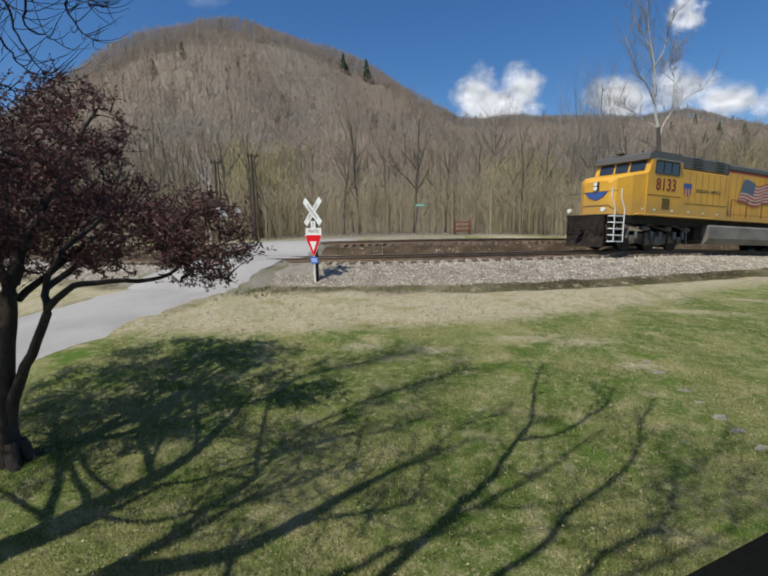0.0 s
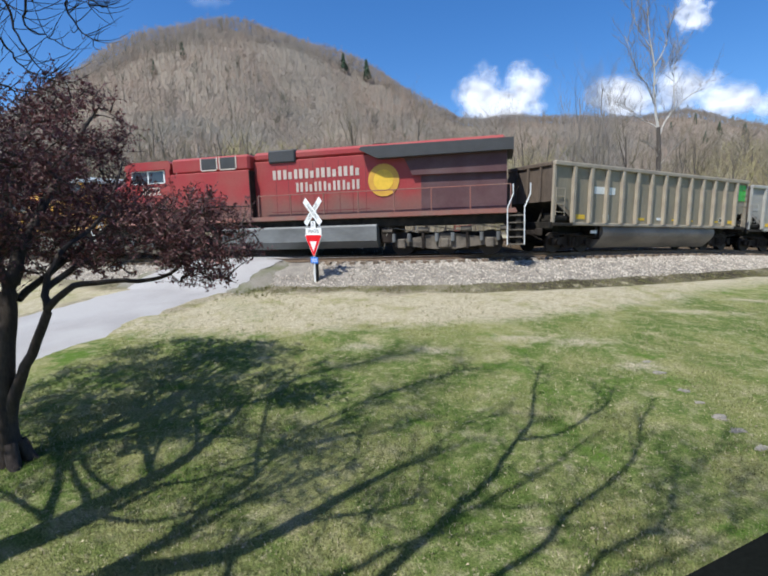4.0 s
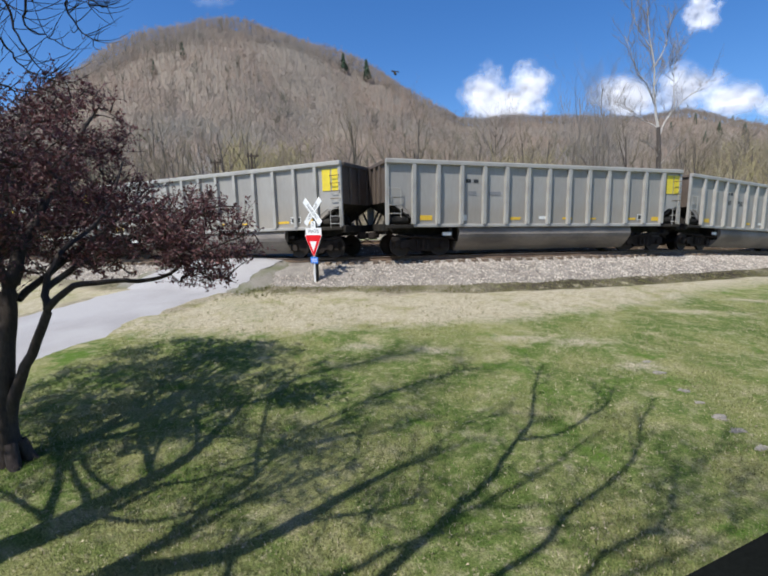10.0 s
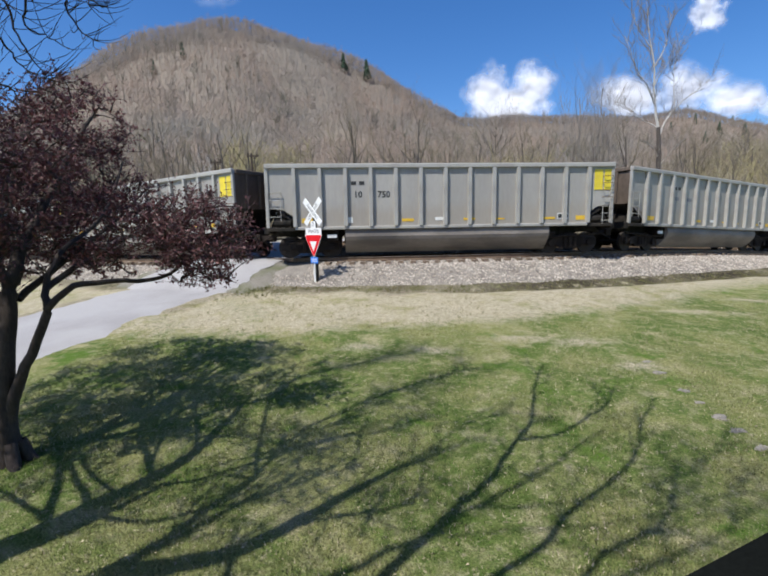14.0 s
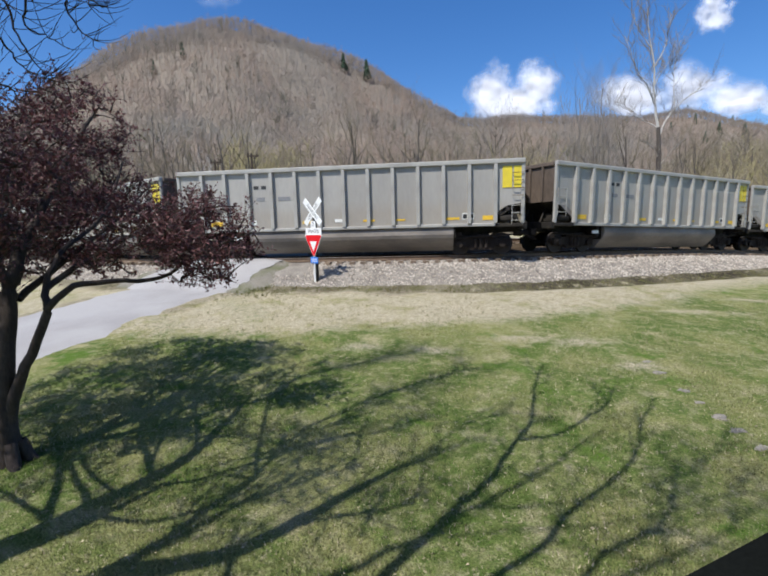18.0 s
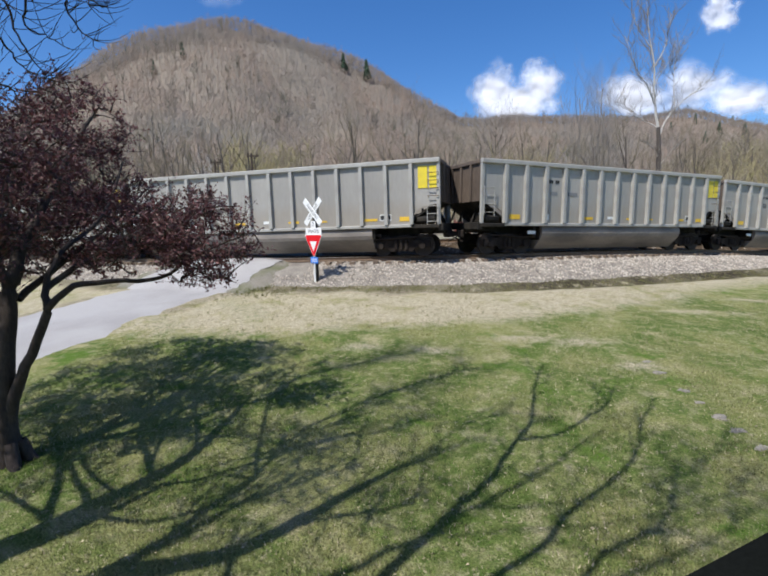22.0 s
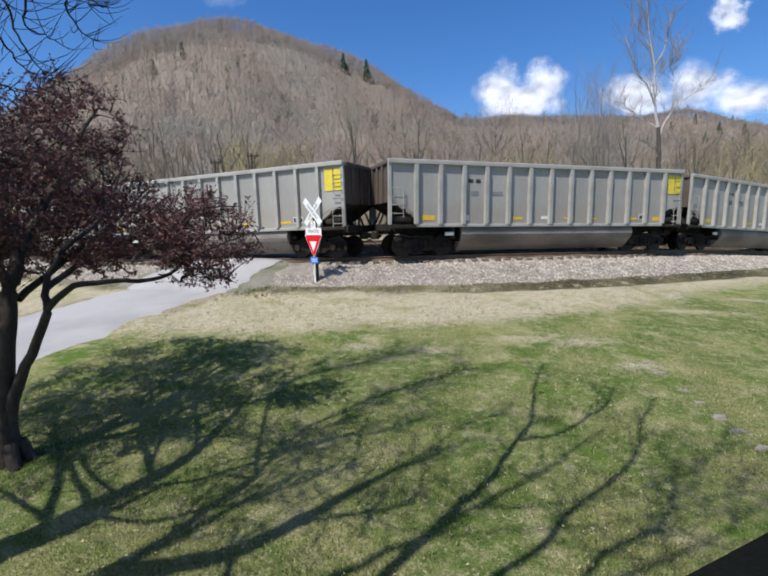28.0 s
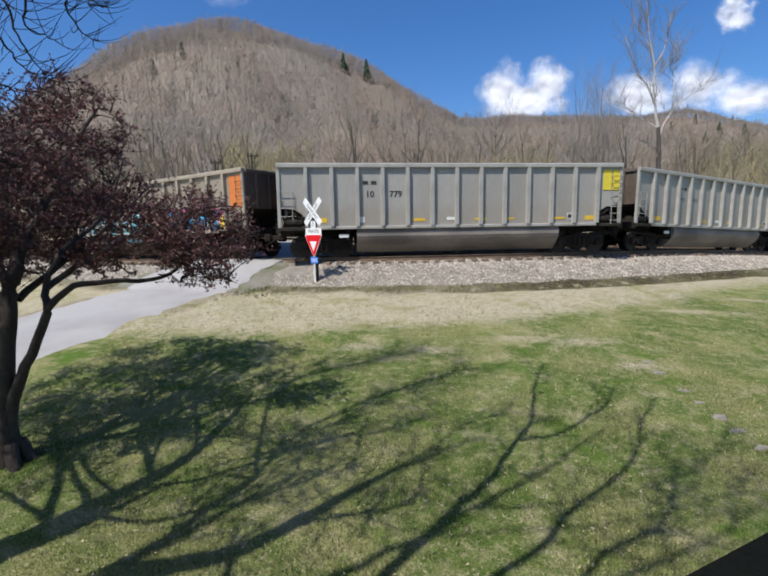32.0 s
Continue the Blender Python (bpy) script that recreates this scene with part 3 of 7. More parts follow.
def road(name, line, width, material, label, lift=0.0, rows=7, crown=0.04):
    pts = [Vector(p) for p in line]
    fine = []
    for i in range(len(pts) - 1):
        p0, p1, p2, p3 = pts[max(i - 1, 0)], pts[i], pts[i + 1], pts[min(i + 2, len(pts) - 1)]
        for k in range(14):
            t = k / 14
            fine.append(0.5 * ((2 * p1) + (p2 - p0) * t + (2 * p0 - 5 * p1 + 4 * p2 - p3) * t * t + (3 * p1 - p0 - 3 * p2 + p3) * t ** 3))
    fine.append(pts[-1])
    verts, faces = [], []
    for i, p in enumerate(fine):
        d = (fine[min(i + 1, len(fine) - 1)] - fine[max(i - 1, 0)]).normalized()
        n = Vector((-d.y, d.x))
        wob = 0.09 * math.sin(i * 0.9) + 0.07 * math.sin(i * 2.3)
        for j in range(rows):
            u = j / (rows - 1) * 2 - 1
            q = p + n * (u * (width / 2 + wob))
            verts.append((q.x, q.y, float(bed_z(q.x, q.y)) + lift + crown * (1 - u * u) - (0.05 if abs(u) == 1 else 0)))
    for i in range(len(fine) - 1):
        faces += [(i * rows + j, i * rows + j + 1, (i + 1) * rows + j + 1, (i + 1) * rows + j) for j in range(rows - 1)]
    ob = pymesh(name, verts, faces, material, smooth=True)
    tagged(ob, label, "road", kind="structure")
    return ob


def shoulder(line, width, side):
    """A gravel slope from the edge of the road down to the ground beside it."""
    pts = smooth_line(line)
    verts, faces = [], []
    for i, p in enumerate(pts):
        d = (pts[min(i + 1, len(pts) - 1)] - pts[max(i - 1, 0)]).normalized()
        n = Vector((-d.y, d.x)) * side
        for k, drop in ((-0.25, 0.02), (0.15, 0.03), (0.6, 0.25), (1.3, 1.0)):
            q = p + n * (width / 2 + k + (0.1 * math.sin(i * 1.7) if k > 0 else 0))
            top = float(bed_z(p.x + n.x * width / 2, p.y + n.y * width / 2)) - 0.045
            low = gz(q.x, q.y) - 0.05
            verts.append((q.x, q.y, top * (1 - drop) + min(low, top) * drop))
    for i in range(len(pts) - 1):
        faces += [(i * 4 + j, i * 4 + j + 1, (i + 1) * 4 + j + 1, (i + 1) * 4 + j) for j in range(3)]
    tagged(pymesh("road_shoulder", verts, faces, M["shoulder"], smooth=True), "crushed stone shoulder where the road climbs to the crossing", "shoulder", kind="structure")


def smooth_line(line):
    pts, fine = [Vector(p) for p in line], []
    for i in range(len(pts) - 1):
        p0, p1, p2, p3 = pts[max(i - 1, 0)], pts[i], pts[i + 1], pts[min(i + 2, len(pts) - 1)]
        for k in range(14):
            t = k / 14
            fine.append(0.5 * ((2 * p1) + (p2 - p0) * t + (2 * p0 - 5 * p1 + 4 * p2 - p3) * t * t + (3 * p1 - p0 - 3 * p2 + p3) * t ** 3))
    return fine + [pts[-1]]


for side in (-1, 1):
    shoulder([(-9.2, 16.6), (-8.4, 18.5), (-7.0, 22), (-5.9, 26), (-5.2, 30), (-4.9, 33)], 5.6, side)
road("road", ROAD, 5.6, M["asphalt"], "worn light grey asphalt road running over the level crossing")
road("road", [(-70, 62), (-40, 52), (-20, 44.5), (-8, 40.0), (0, 38.6), (4, 38.4), (6.5, 38.6)], 4.0, M["gravel"], "pale gravel road along the far side of the tracks", lift=0.012)


# ======== train ========
CAR, LOCO = 16.4, 22.35


def bogie(parent, x, axles, spacing, radius, material, name):
    root = new(name)
    root.parent = parent
    root.location = (x, 0, 0)
    half = spacing * (axles - 1) / 2
    xs = [-half + spacing * i for i in range(axles)]
    for y in (-1.0, 1.0):
        bm = B()
        ends = half + 0.32
        top = radius + 0.42
        prism(bm, [(-ends, radius - 0.12), (-ends, radius + 0.2), (-half + 0.35, radius + 0.24), (-0.35, top), (0.35, top), (half - 0.35, radius + 0.24),
                   (ends, radius + 0.2), (ends, radius - 0.12), (half - 0.3, radius - 0.1), (0.45, radius - 0.24), (-0.45, radius - 0.24), (-half + 0.3, radius - 0.1)], y - 0.07, y + 0.07)
        for a in xs:
            tube(bm, (a, y - 0.16, radius), (a, y + 0.16, radius), 0.14, seg=10)
        for k in (-0.22, 0, 0.22):
            tube(bm, (k, y - 0.1 * (1 if y < 0 else -1), radius - 0.15), (k, y - 0.1 * (1 if y < 0 else -1), radius + 0.22), 0.075, seg=8)
        part("sideframe", bm, material, root)
    for a in xs:
        for y in (-0.75, 0.75):
            bm = B()
            tube(bm, (a, y - 0.065, radius), (a, y + 0.065, radius), radius, seg=24)
            tube(bm, (a, y + (0.03 if y > 0 else -0.075) - 0.0, radius), (a, y + (0.075 if y > 0 else -0.03), radius), radius * 0.35, seg=12)
            part("wheel", bm, M["wheel"], root)
        part("axle", tube(B(), (a, -0.75, radius), (a, 0.75, radius), 0.08, seg=8), M["truck"], root)
    part("bolster", box(B(), -0.25, 0.25, -0.95, 0.95, radius - 0.05, radius + 0.3, 0.03), M["truck"], root)
    return root


def coupler(parent, x, side):
    bm = B()
    box(bm, min(x, x + side * 0.8), max(x, x + side * 0.8), -0.09, 0.09, 0.78, 0.98, 0.02)
    box(bm, min(x + side * 0.6, x + side * 0.88), max(x + side * 0.6, x + side * 0.88), -0.17, 0.17, 0.72, 1.04, 0.04)
    tube(bm, (x + side * 0.1, -0.35, 0.95), (x + side * 0.85, -0.2, 0.55), 0.025)
    part("coupler", bm, M["truck"], parent)


def gondola(paint, rib_paint, panel, panel_label, tag):
    root = new("coal_gondola")
    tagged(root, tag, "freight car", group="coal cars of the train")
    h = 7.45
    for side in (-1, 1):
        y0, y1 = side * 1.40, side * 1.44
        bm = prism(B(), [(-h, 3.72), (-h, 2.12), (-6.75, 2.02), (-6.4, 1.78), (-6.22, 1.3), (6.22, 1.3), (6.4, 1.78), (6.75, 2.02), (h, 2.12), (h, 3.72)], min(y0, y1), max(y0, y1))
        part("side_sheet", bm, paint, root)
        part("top_chord", box(B(), -h - 0.02, h + 0.02, min(side * 1.36, side * 1.56), max(side * 1.36, side * 1.62), 3.7, 3.88, 0.025), rib_paint, root)
        part("side_sill", box(B(), -6.3, 6.3, min(side * 1.36, side * 1.54), max(side * 1.36, side * 1.54), 1.2, 1.33, 0.02), rib_paint, root)
        for e in (-1, 1):
            part("end_side_sill", box(B(), min(e * 6.303, e * h), max(e * 6.303, e * h), min(side * 1.36, side * 1.53), max(side * 1.36, side * 1.53), 1.16, 1.3, 0.02), M["black"], root)
        bm = B()
        prism(bm, [(-0.08, 0), (-0.068, 0.15), (0.068, 0.15), (0.08, 0)], 1.332, 3.7, axis="z")
        bmesh.ops.transform(bm, matrix=Matrix.Translation((0, side * 1.44, 0)) @ Matrix.Diagonal((1, side, 1, 1)), verts=bm.verts)
        bmesh.ops.recalc_face_normals(bm, faces=bm.faces)
        me = mesh_of("rib", bm, rib_paint)
        for i in range(13):
            ob = new("rib", me)
            ob.parent = root
            ob.location.x = -6.3 + 1.05 * i
        for x in (-h + 0.05, h - 0.05):
            part("corner_post", box(B(), x - 0.07, x + 0.07, side * 1.44 - 0.06, side * 1.44 + 0.06, 1.3, 3.72, 0.015), rib_paint, root)
    for e in (-1, 1):
        part("end_sheet", prism(B(), [(e * (h - 0.06), 3.72), (e * h, 3.72), (e * h, 2.2), (e * (h - 0.1), 2.25)], -1.395, 1.395), M["car_end"], root)
        part("end_slope", prism(B(), [(e * (h - 0.02), 2.2), (e * 6.1, 1.35), (e * 6.0, 1.35), (e * (h - 0.1), 2.25)], -1.39, 1.39), M["black"], root)
        part("end_chord", box(B(), min(e * (h - 0.1), e * (h + 0.08)), max(e * (h - 0.1), e * (h + 0.08)), -1.355, 1.355, 3.68, 3.86, 0.03), M["car_end"], root)
        for y in (-0.75, 0, 0.75):
            part("end_rib", box(B(), min(e * h, e * (h + 0.1)), max(e * h, e * (h + 0.1)), y - 0.06, y + 0.06, 2.2, 3.68, 0.015), M["car_end"], root)
        part("end_sill", box(B(), min(e * (h - 0.1), e * (h + 0.12)), max(e * (h - 0.1), e * (h + 0.12)), -1.45, 1.45, 1.05, 1.34, 0.02), M["black"], root)
        for y in (-1.2, -0.5, 0.5, 1.2):
            part("strut", tube(B(), (e * (h - 0.15), y, 1.3), (e * (h - 0.5), y, 2.1), 0.045), M["black"], root)
            part("strut", tube(B(), (e * (h - 0.75), y, 1.3), (e * (h - 0.75), y, 1.95), 0.05), M["black"], root)
        part("brake_box", box(B(), min(e * 6.3, e * 7.1), max(e * 6.3, e * 7.1), -1.05, -0.45, 1.34, 1.75, 0.05), M["black"], root)
        part("air_tank", tube(B(), (e * 6.5, -1.25, 1.5), (e * 7.2, -1.25, 1.5), 0.16, seg=10), M["black"], root)
        coupler(root, e * (h - 0.1), e)
        bogie(root, e * 5.75, 2, 1.78, 0.46, M["truck"], "truck")
    part("center_sill", box(B(), -h, h, -0.4, 0.4, 0.92, 1.3, 0.02), M["black"], root)
    part("floor", box(B(), -6.1, 6.1, -1.4, 1.4, 1.3, 1.36), M["black"], root)
    for e in (-1, 1):
        part("slope_sheet", prism(B(), [(e * 7.3, 1.32), (e * 6.9, 1.0), (e * 4.4, 0.62), (e * 4.3, 1.32)], -0.62, 0.62), M["black"], root)
        part("cross_bearer", box(B(), min(e * 4.55, e * 4.7), max(e * 4.55, e * 4.7), -1.4, 1.4, 0.75, 1.2, 0.01), M["black"], root)
        part("brake_cylinder", box(B(), e * 4.75 - 0.2, e * 4.75 + 0.2, -1.3, -1.1, 0.84, 0.98, 0.02), M["truck"], root)
        if e < 0:
            part("data_plate", box(B(), -5.0, -4.6, -1.43, -1.4, 0.86, 1.0), M["stencil_white"], root, "small white data plate")
        part("brake_rigging", tube(B(), (e * 4.4, -1.2, 0.72), (e * 7.2, -1.2, 0.85), 0.035), M["truck"], root)
    bm = prism(B(), [(-1.40, 1.195), (-1.46, 1.05), (-1.47, 0.9), (-1.42, 0.76), (-1.3, 0.6), (-1.12, 0.4), (-0.9, 0.2), (0.9, 0.2), (1.12, 0.4), (1.3, 0.6), (1.42, 0.76), (1.47, 0.9), (1.46, 1.05), (1.40, 1.195)], -4.25, 4.6, axis="x")
    part("tub", bm, M["tub_brown"] if paint is M["car_brown"] else M["tub"], root, smooth=False)
    for e, x in ((-1, -4.25), (1, 4.6)):
        part("tub_end", box(B(), min(x, x + e * 0.03), max(x, x + e * 0.03), -1.3, 1.3, 0.6, 1.2), M["black"], root)
    # end marking with its ladder
    part("end_panel", box(B(), 6.58, 6.96, -1.462, -1.444, 2.25 if paint is M["car_brown"] else 2.74, 3.6), panel, root, panel_label)
    part("end_panel", box(B(), 7.03, 7.38, -1.462, -1.444, 2.25 if paint is M["car_brown"] else 2.74, 3.6), panel, root, panel_label)
    for nm, zs, x0, x1, mt in (("ladder", [2.42 + 0.3 * i for i in range(4)], 6.99, 7.4, M["stanchion"]), ("lower_ladder", [1.42 + 0.3 * i for i in range(3)], 6.95, 7.4, rib_paint), ("grab_iron", [1.75 + 0.33 * i for i in range(4)], -7.36, -6.86, rib_paint)):
        for z in zs:
            bm = tube(B(), (x0, -1.55, z), (x1, -1.55, z), 0.014)
            for x in (x0, x1):
                tube(bm, (x, -1.55, z), (x, -1.43, z), 0.012)
            part("grab_iron" if nm == "grab_iron" else "ladder_rung", bm, mt, root)
        if nm != "ladder":
            for x in (x0, x1):
                part("ladder_rail", tube(B(), (x, -1.55, zs[0] - 0.15), (x, -1.55, zs[-1] + 0.02), 0.014), mt, root)
    # small markings along the sill
    for x, w, z0, hh, key in ((-5.75, 0.55, 1.48, 0.2, "stencil_orange"), (-4.1, 0.36, 1.47, 0.24, "stencil_white"), (-1.6, 0.5, 1.5, 0.12, "stencil_orange"),
                              (-0.25, 0.34, 1.53, 0.13, "stencil_white"), (1.05, 0.5, 1.52, 0.09, "stencil_orange"), (2.4, 0.4, 1.52, 0.07, "stencil_orange"), (4.55, 0.6, 1.5, 0.1, "stencil_orange"),
                              (6.0, 0.42, 1.46, 0.18, "stencil_orange"), (5.2, 0.48, 1.5, 0.26, "stencil_white")):
        part("marking", box(B(), x - w / 2, x + w / 2, -1.452, -1.443, z0, z0 + hh), M[key], root)
    for x in (5.07, 5.33):
        part("marking", box(B(), x - 0.085, x + 0.085, -1.458, -1.4525, 1.54, 1.72), M["stencil_black"], root)
    return root


def car_marks(root, words):
    """Owner's initials as two plain bars, the number in figures where it can be read."""
    for x in (-3.86, -3.52):
        for k in (0.0,):
            part("owner_mark", box(B(), x + k - 0.11, x + k + 0.11, -1.452, -1.443, 3.03, 3.17), M["stencil_black"], root)
    if words:
        text("number", words[0], 0.36, M["stencil_black"], root, Matrix.Translation((-3.68, -1.446, 2.62)))
        text("number", words[1], 0.36, M["stencil_black"], root, Matrix.Translation((-2.6, -1.446, 2.62)))
    else:
        for x, w in ((-3.68, 0.36), (-2.62, 0.55)):
            part("number", box(B(), x - w / 2, x + w / 2, -1.452, -1.443, 2.52, 2.68), M["sign_ink"], root)


def flag(parent, x0, x1, z0, z1, y, mirror):
    """A waving flag of red and white stripes with a blue field."""
    n = 16
    wave = lambda u: 0.13 * math.sin(u * 9.0 + 0.6) * (0.6 + 0.5 * u)
    slant = lambda z: (0.55 if not mirror else -0.45) * ((z - z1) / (z1 - z0))
    at = lambda u: (x0 + (x1 - x0) * (u if not mirror else 1 - u))
    for k in range(13):
        a, b = z1 - (z1 - z0) * k / 13, z1 - (z1 - z0) * (k + 1) / 13
        bm = B()
        start = 0.38 if k < 7 else 0.0
        row = []
        for i in range(n + 1):
            u = start + (1 - start) * i / n
            row.append([bm.verts.new((at(u) + slant(zz) * (1 - u), yy, zz + wave(u))) for zz in (a, b) for yy in (y - 0.006, y)])
        for i in range(n):
            p, q = row[i], row[i + 1]
            bm.faces.new((p[0], p[2], q[2], q[0]))
            bm.faces.new((p[0], q[0], q[1], p[1]))
            bm.faces.new((p[2], p[3], q[3], q[2]))
        part("flag_stripe", bm, M["red_paint"] if k % 2 == 0 else M["flag_white"], parent)
    bm = B()
    row = []
    for i in range(7):
        u = 0.38 * i / 6
        row.append([bm.verts.new((at(u) + slant(zz) * (1 - u), y - 0.007, zz + wave(u))) for zz in (z1 + 0.12 * (1 - u), z1 - (z1 - z0) * 7 / 13)])
    for i in range(6):
        bm.faces.new((row[i][0], row[i][1], row[i + 1][1], row[i + 1][0]))
    part("flag_field", bm, M["flag_blue"], parent)


def shield(parent, x, z, y, s):
    part("emblem", prism(B(), [(x - s, z + 0.1 * s), (x - s * 1.1, z + 0.9 * s), (x + s * 1.1, z + 0.9 * s), (x + s, z + 0.1 * s)], y - 0.006, y), M["blue_paint"], parent, "blue and red striped shield emblem")
    for i in range(5):
        a = x - s * 0.9 + 0.36 * s * i
        part("emblem_stripe", box(B(), a, a + 0.36 * s, y - 0.006, y, z - 0.95 * s + abs(i - 2) * 0.12 * s, z + 0.08 * s), M["red_paint"] if i % 2 == 0 else M["flag_white"], parent)


def locomotive(style, tag):
    """Front to -x; a mirrored one has its front to +x."""
    f = -1 if style == "second" else 1
    red, emd = style == "third", style == "second"
    body = M["loco_red"] if red else M["loco_yellow"]
    roof = M["loco_red"] if red else M["loco_grey"]
    low = M["loco_dust"] if red else body
    root = new("diesel_locomotive")
    tagged(root, tag, "locomotive", group="locomotives of the train")

    def bx(x0, x1, y0, y1, z0, z1, bev=0.03, bm=None):
        a, b = sorted((f * x0, f * x1))
        return box(bm or B(), a, b, y0, y1, z0, z1, bev)

    def pr(points, y0, y1):
        return prism(B(), [(f * x, z) for x, z in points], y0, y1)

    deck = 1.7
    # frame, walkway, tank, trucks
    part("underframe", bx(-10.3, 10.1, -1.25, 1.25, 1.3, deck), M["black"], root)
    t0, t1 = (-3.6, 3.4) if emd else (-3.3, 4.3)
    tank = prism(B(), [(-1.5, 1.42), (-1.56, 1.34), (-1.56, 0.72), (-1.3, 0.4), (1.3, 0.4), (1.56, 0.72), (1.56, 1.34), (1.5, 1.42)], *sorted((f * t0, f * t1)), axis="x")
    part("fuel_tank", tank, M["tank_grey"] if red else M["tank"], root)
    part("equipment_rack", bx(t0 - 0.75, t0 - 0.1, -1.25, 1.25, 0.6, 1.3), M["truck"], root)
    part("equipment_rack", bx(t1 + 0.1, t1 + 0.7, -1.2, 1.2, 0.6, 1.3), M["truck"], root)
    for x in (-7.2, 7.2):
        part("traction_motor", bx(x - 2.3, x + 2.3, -0.6, 0.6, 0.2, 1.0), M["black"], root)
        for k in (-2.5, -0.9, 0.9, 2.5):
            part("brake_cylinder", tube(B(), (f * (x + k) - 0.22, -1.14, 1.12), (f * (x + k) + 0.22, -1.14, 1.12), 0.12, seg=10), M["truck_grey"], root)
        PV, PF = [], []
        add_tube(PV, PF, [Vector((f * (x - 2.6 + 0.65 * k), -1.2, 1.3 - 0.12 * (k % 3))) for k in range(9)], [0.025] * 9, 5)
        pymesh("air_pipe", PV, PF, M["truck_grey"], root)
        for k in (-1.88, 0, 1.88):
            part("journal_box", box(B(), f * (x + k) - 0.17, f * (x + k) + 0.17, -1.24, -1.06, 0.34, 0.74, 0.04), M["truck_grey"], root)
            for d in (-0.34, 0.34):
                part("truck_spring", tube(B(), (f * (x + k + d), -1.16, 0.62), (f * (x + k + d), -1.16, 0.98), 0.085, seg=8), M["tank_grey"], root)
        for k in (-0.94, 0.94):
            part("brake_lever", box(B(), f * (x + k) - 0.05, f * (x + k) + 0.05, -1.2, -1.14, 0.3, 1.1, 0.01), M["truck"], root)
            part("sand_hose", tube(B(), (f * (x + k * 2.6), -1.22, 1.25), (f * (x + k * 2.9), -1.1, 0.3), 0.03), M["tank"], root)
        bogie(root, x, 3, 1.88, 0.53, M["truck_grey"], "truck")
    part("walkway", bx(-9.2, 10.15, -1.54, 1.54, deck, deck + 0.1), low, root)
    for side in (-1, 1):
        y0, y1 = sorted((side * 1.5, side * 1.55))
        part("sill", bx(-3.0 if not emd else -6.0, 10.1, y0, y1, deck + 0.02, deck + 0.2, 0.0), low, root)
    if emd:
        part("air_reservoir", tube(B(), (f * -0.4, -1.42, 1.56), (f * 3.9, -1.42, 1.56), 0.11, seg=12), M["tank"], root)
    # nose and cab
    c0, c1, eave, top = (-8.45, -6.0, 4.4, 4.74) if emd else (-8.65, -5.95, 4.36, 4.76)
    rake = 0.6 if emd else 0.26
    part("cab", pr([(c0, deck), (c0, eave - 0.62), (c0 + 0.1, eave - 0.56), (c0 + rake, eave), (c1, eave), (c1, deck)], -1.5, 1.5), body, root)
    bm = B()
    rings = []
    for x, w, h in (((c0 - 0.01, 1.42, 3.72), (-8.9, 1.3, 3.5), (-9.35, 1.0, 3.4), (-9.55, 0.8, 3.2)) if emd else ((c0 - 0.01, 1.45, 3.8), (-9.4, 1.3, 3.66), (-10.1, 0.98, 3.5), (-10.25, 0.7, 3.3))):
        rings.append([bm.verts.new((f * x, y, z)) for y, z in ((-w, deck), (-w, h - 0.12), (-w + 0.15, h), (w - 0.15, h), (w, h - 0.12), (w, deck))])
    for p, q in zip(rings, rings[1:]):
        for i in range(6):
            bm.faces.new((p[i], p[(i + 1) % 6], q[(i + 1) % 6], q[i]))
    bm.faces.new(rings[-1])
    bmesh.ops.recalc_face_normals(bm, faces=bm.faces)
    part("nose", bm, body, root)
    tip = -9.55 if emd else -10.25
    part("front_walkway", bx(-10.9, -8.7, -1.15, 1.15, deck - 0.1, deck - 0.004), M["truck"], root)
    part("cab_roof", pr([(c0 + rake - 0.2, eave), (c0 + rake - 0.12, top - 0.14), (c0 + rake + 0.12, top), (c1 - 0.12, top), (c1 + 0.05, top - 0.14), (c1 + 0.05, eave)], -1.47, 1.47), M["loco_lightgrey"] if emd else roof, root)
    w0, w1, wz0, wz1 = (-8.1, -6.75, 3.66, 4.28) if emd else (-8.1, -6.25, 3.7, 4.32)
    panes = 2 if red else 3
    for side in (-1, 1):
        step = (w1 - w0) / panes
        for k in range(panes):
            y0, y1 = sorted((side * 1.495, side * 1.512))
            part("side_window", bx(w0 + step * k + 0.04, w0 + step * (k + 1) - 0.04, y0, y1, wz0 + 0.05, wz1 - 0.04, 0.0), M["cab_glass"], root)
        y0, y1 = sorted((side * 1.49, side * 1.522))
        bm = B()
        for z0, z1 in ((wz0, wz0 + 0.05), (wz1 - 0.04, wz1)):
            bx(w0, w1, y0, y1, z0, z1, 0.0, bm)
        for k in range(panes + 1):
            bx(w0 + step * k - 0.035, w0 + step * k + 0.035, y0, y1, wz0 + 0.051, wz1 - 0.041, 0.0, bm)
        part("window_frame", bm, M["white_rail"] if red else M["grille"], root)
        y0, y1 = sorted((side * 1.5, side * 1.64))
        part("sunshade", bx(w0 - 0.05, w1 + 0.05, y0, y1, wz1 + 0.02, wz1 + 0.05, 0.0), M["loco_lightgrey"] if not red else body, root)
    bz = eave - 0.56
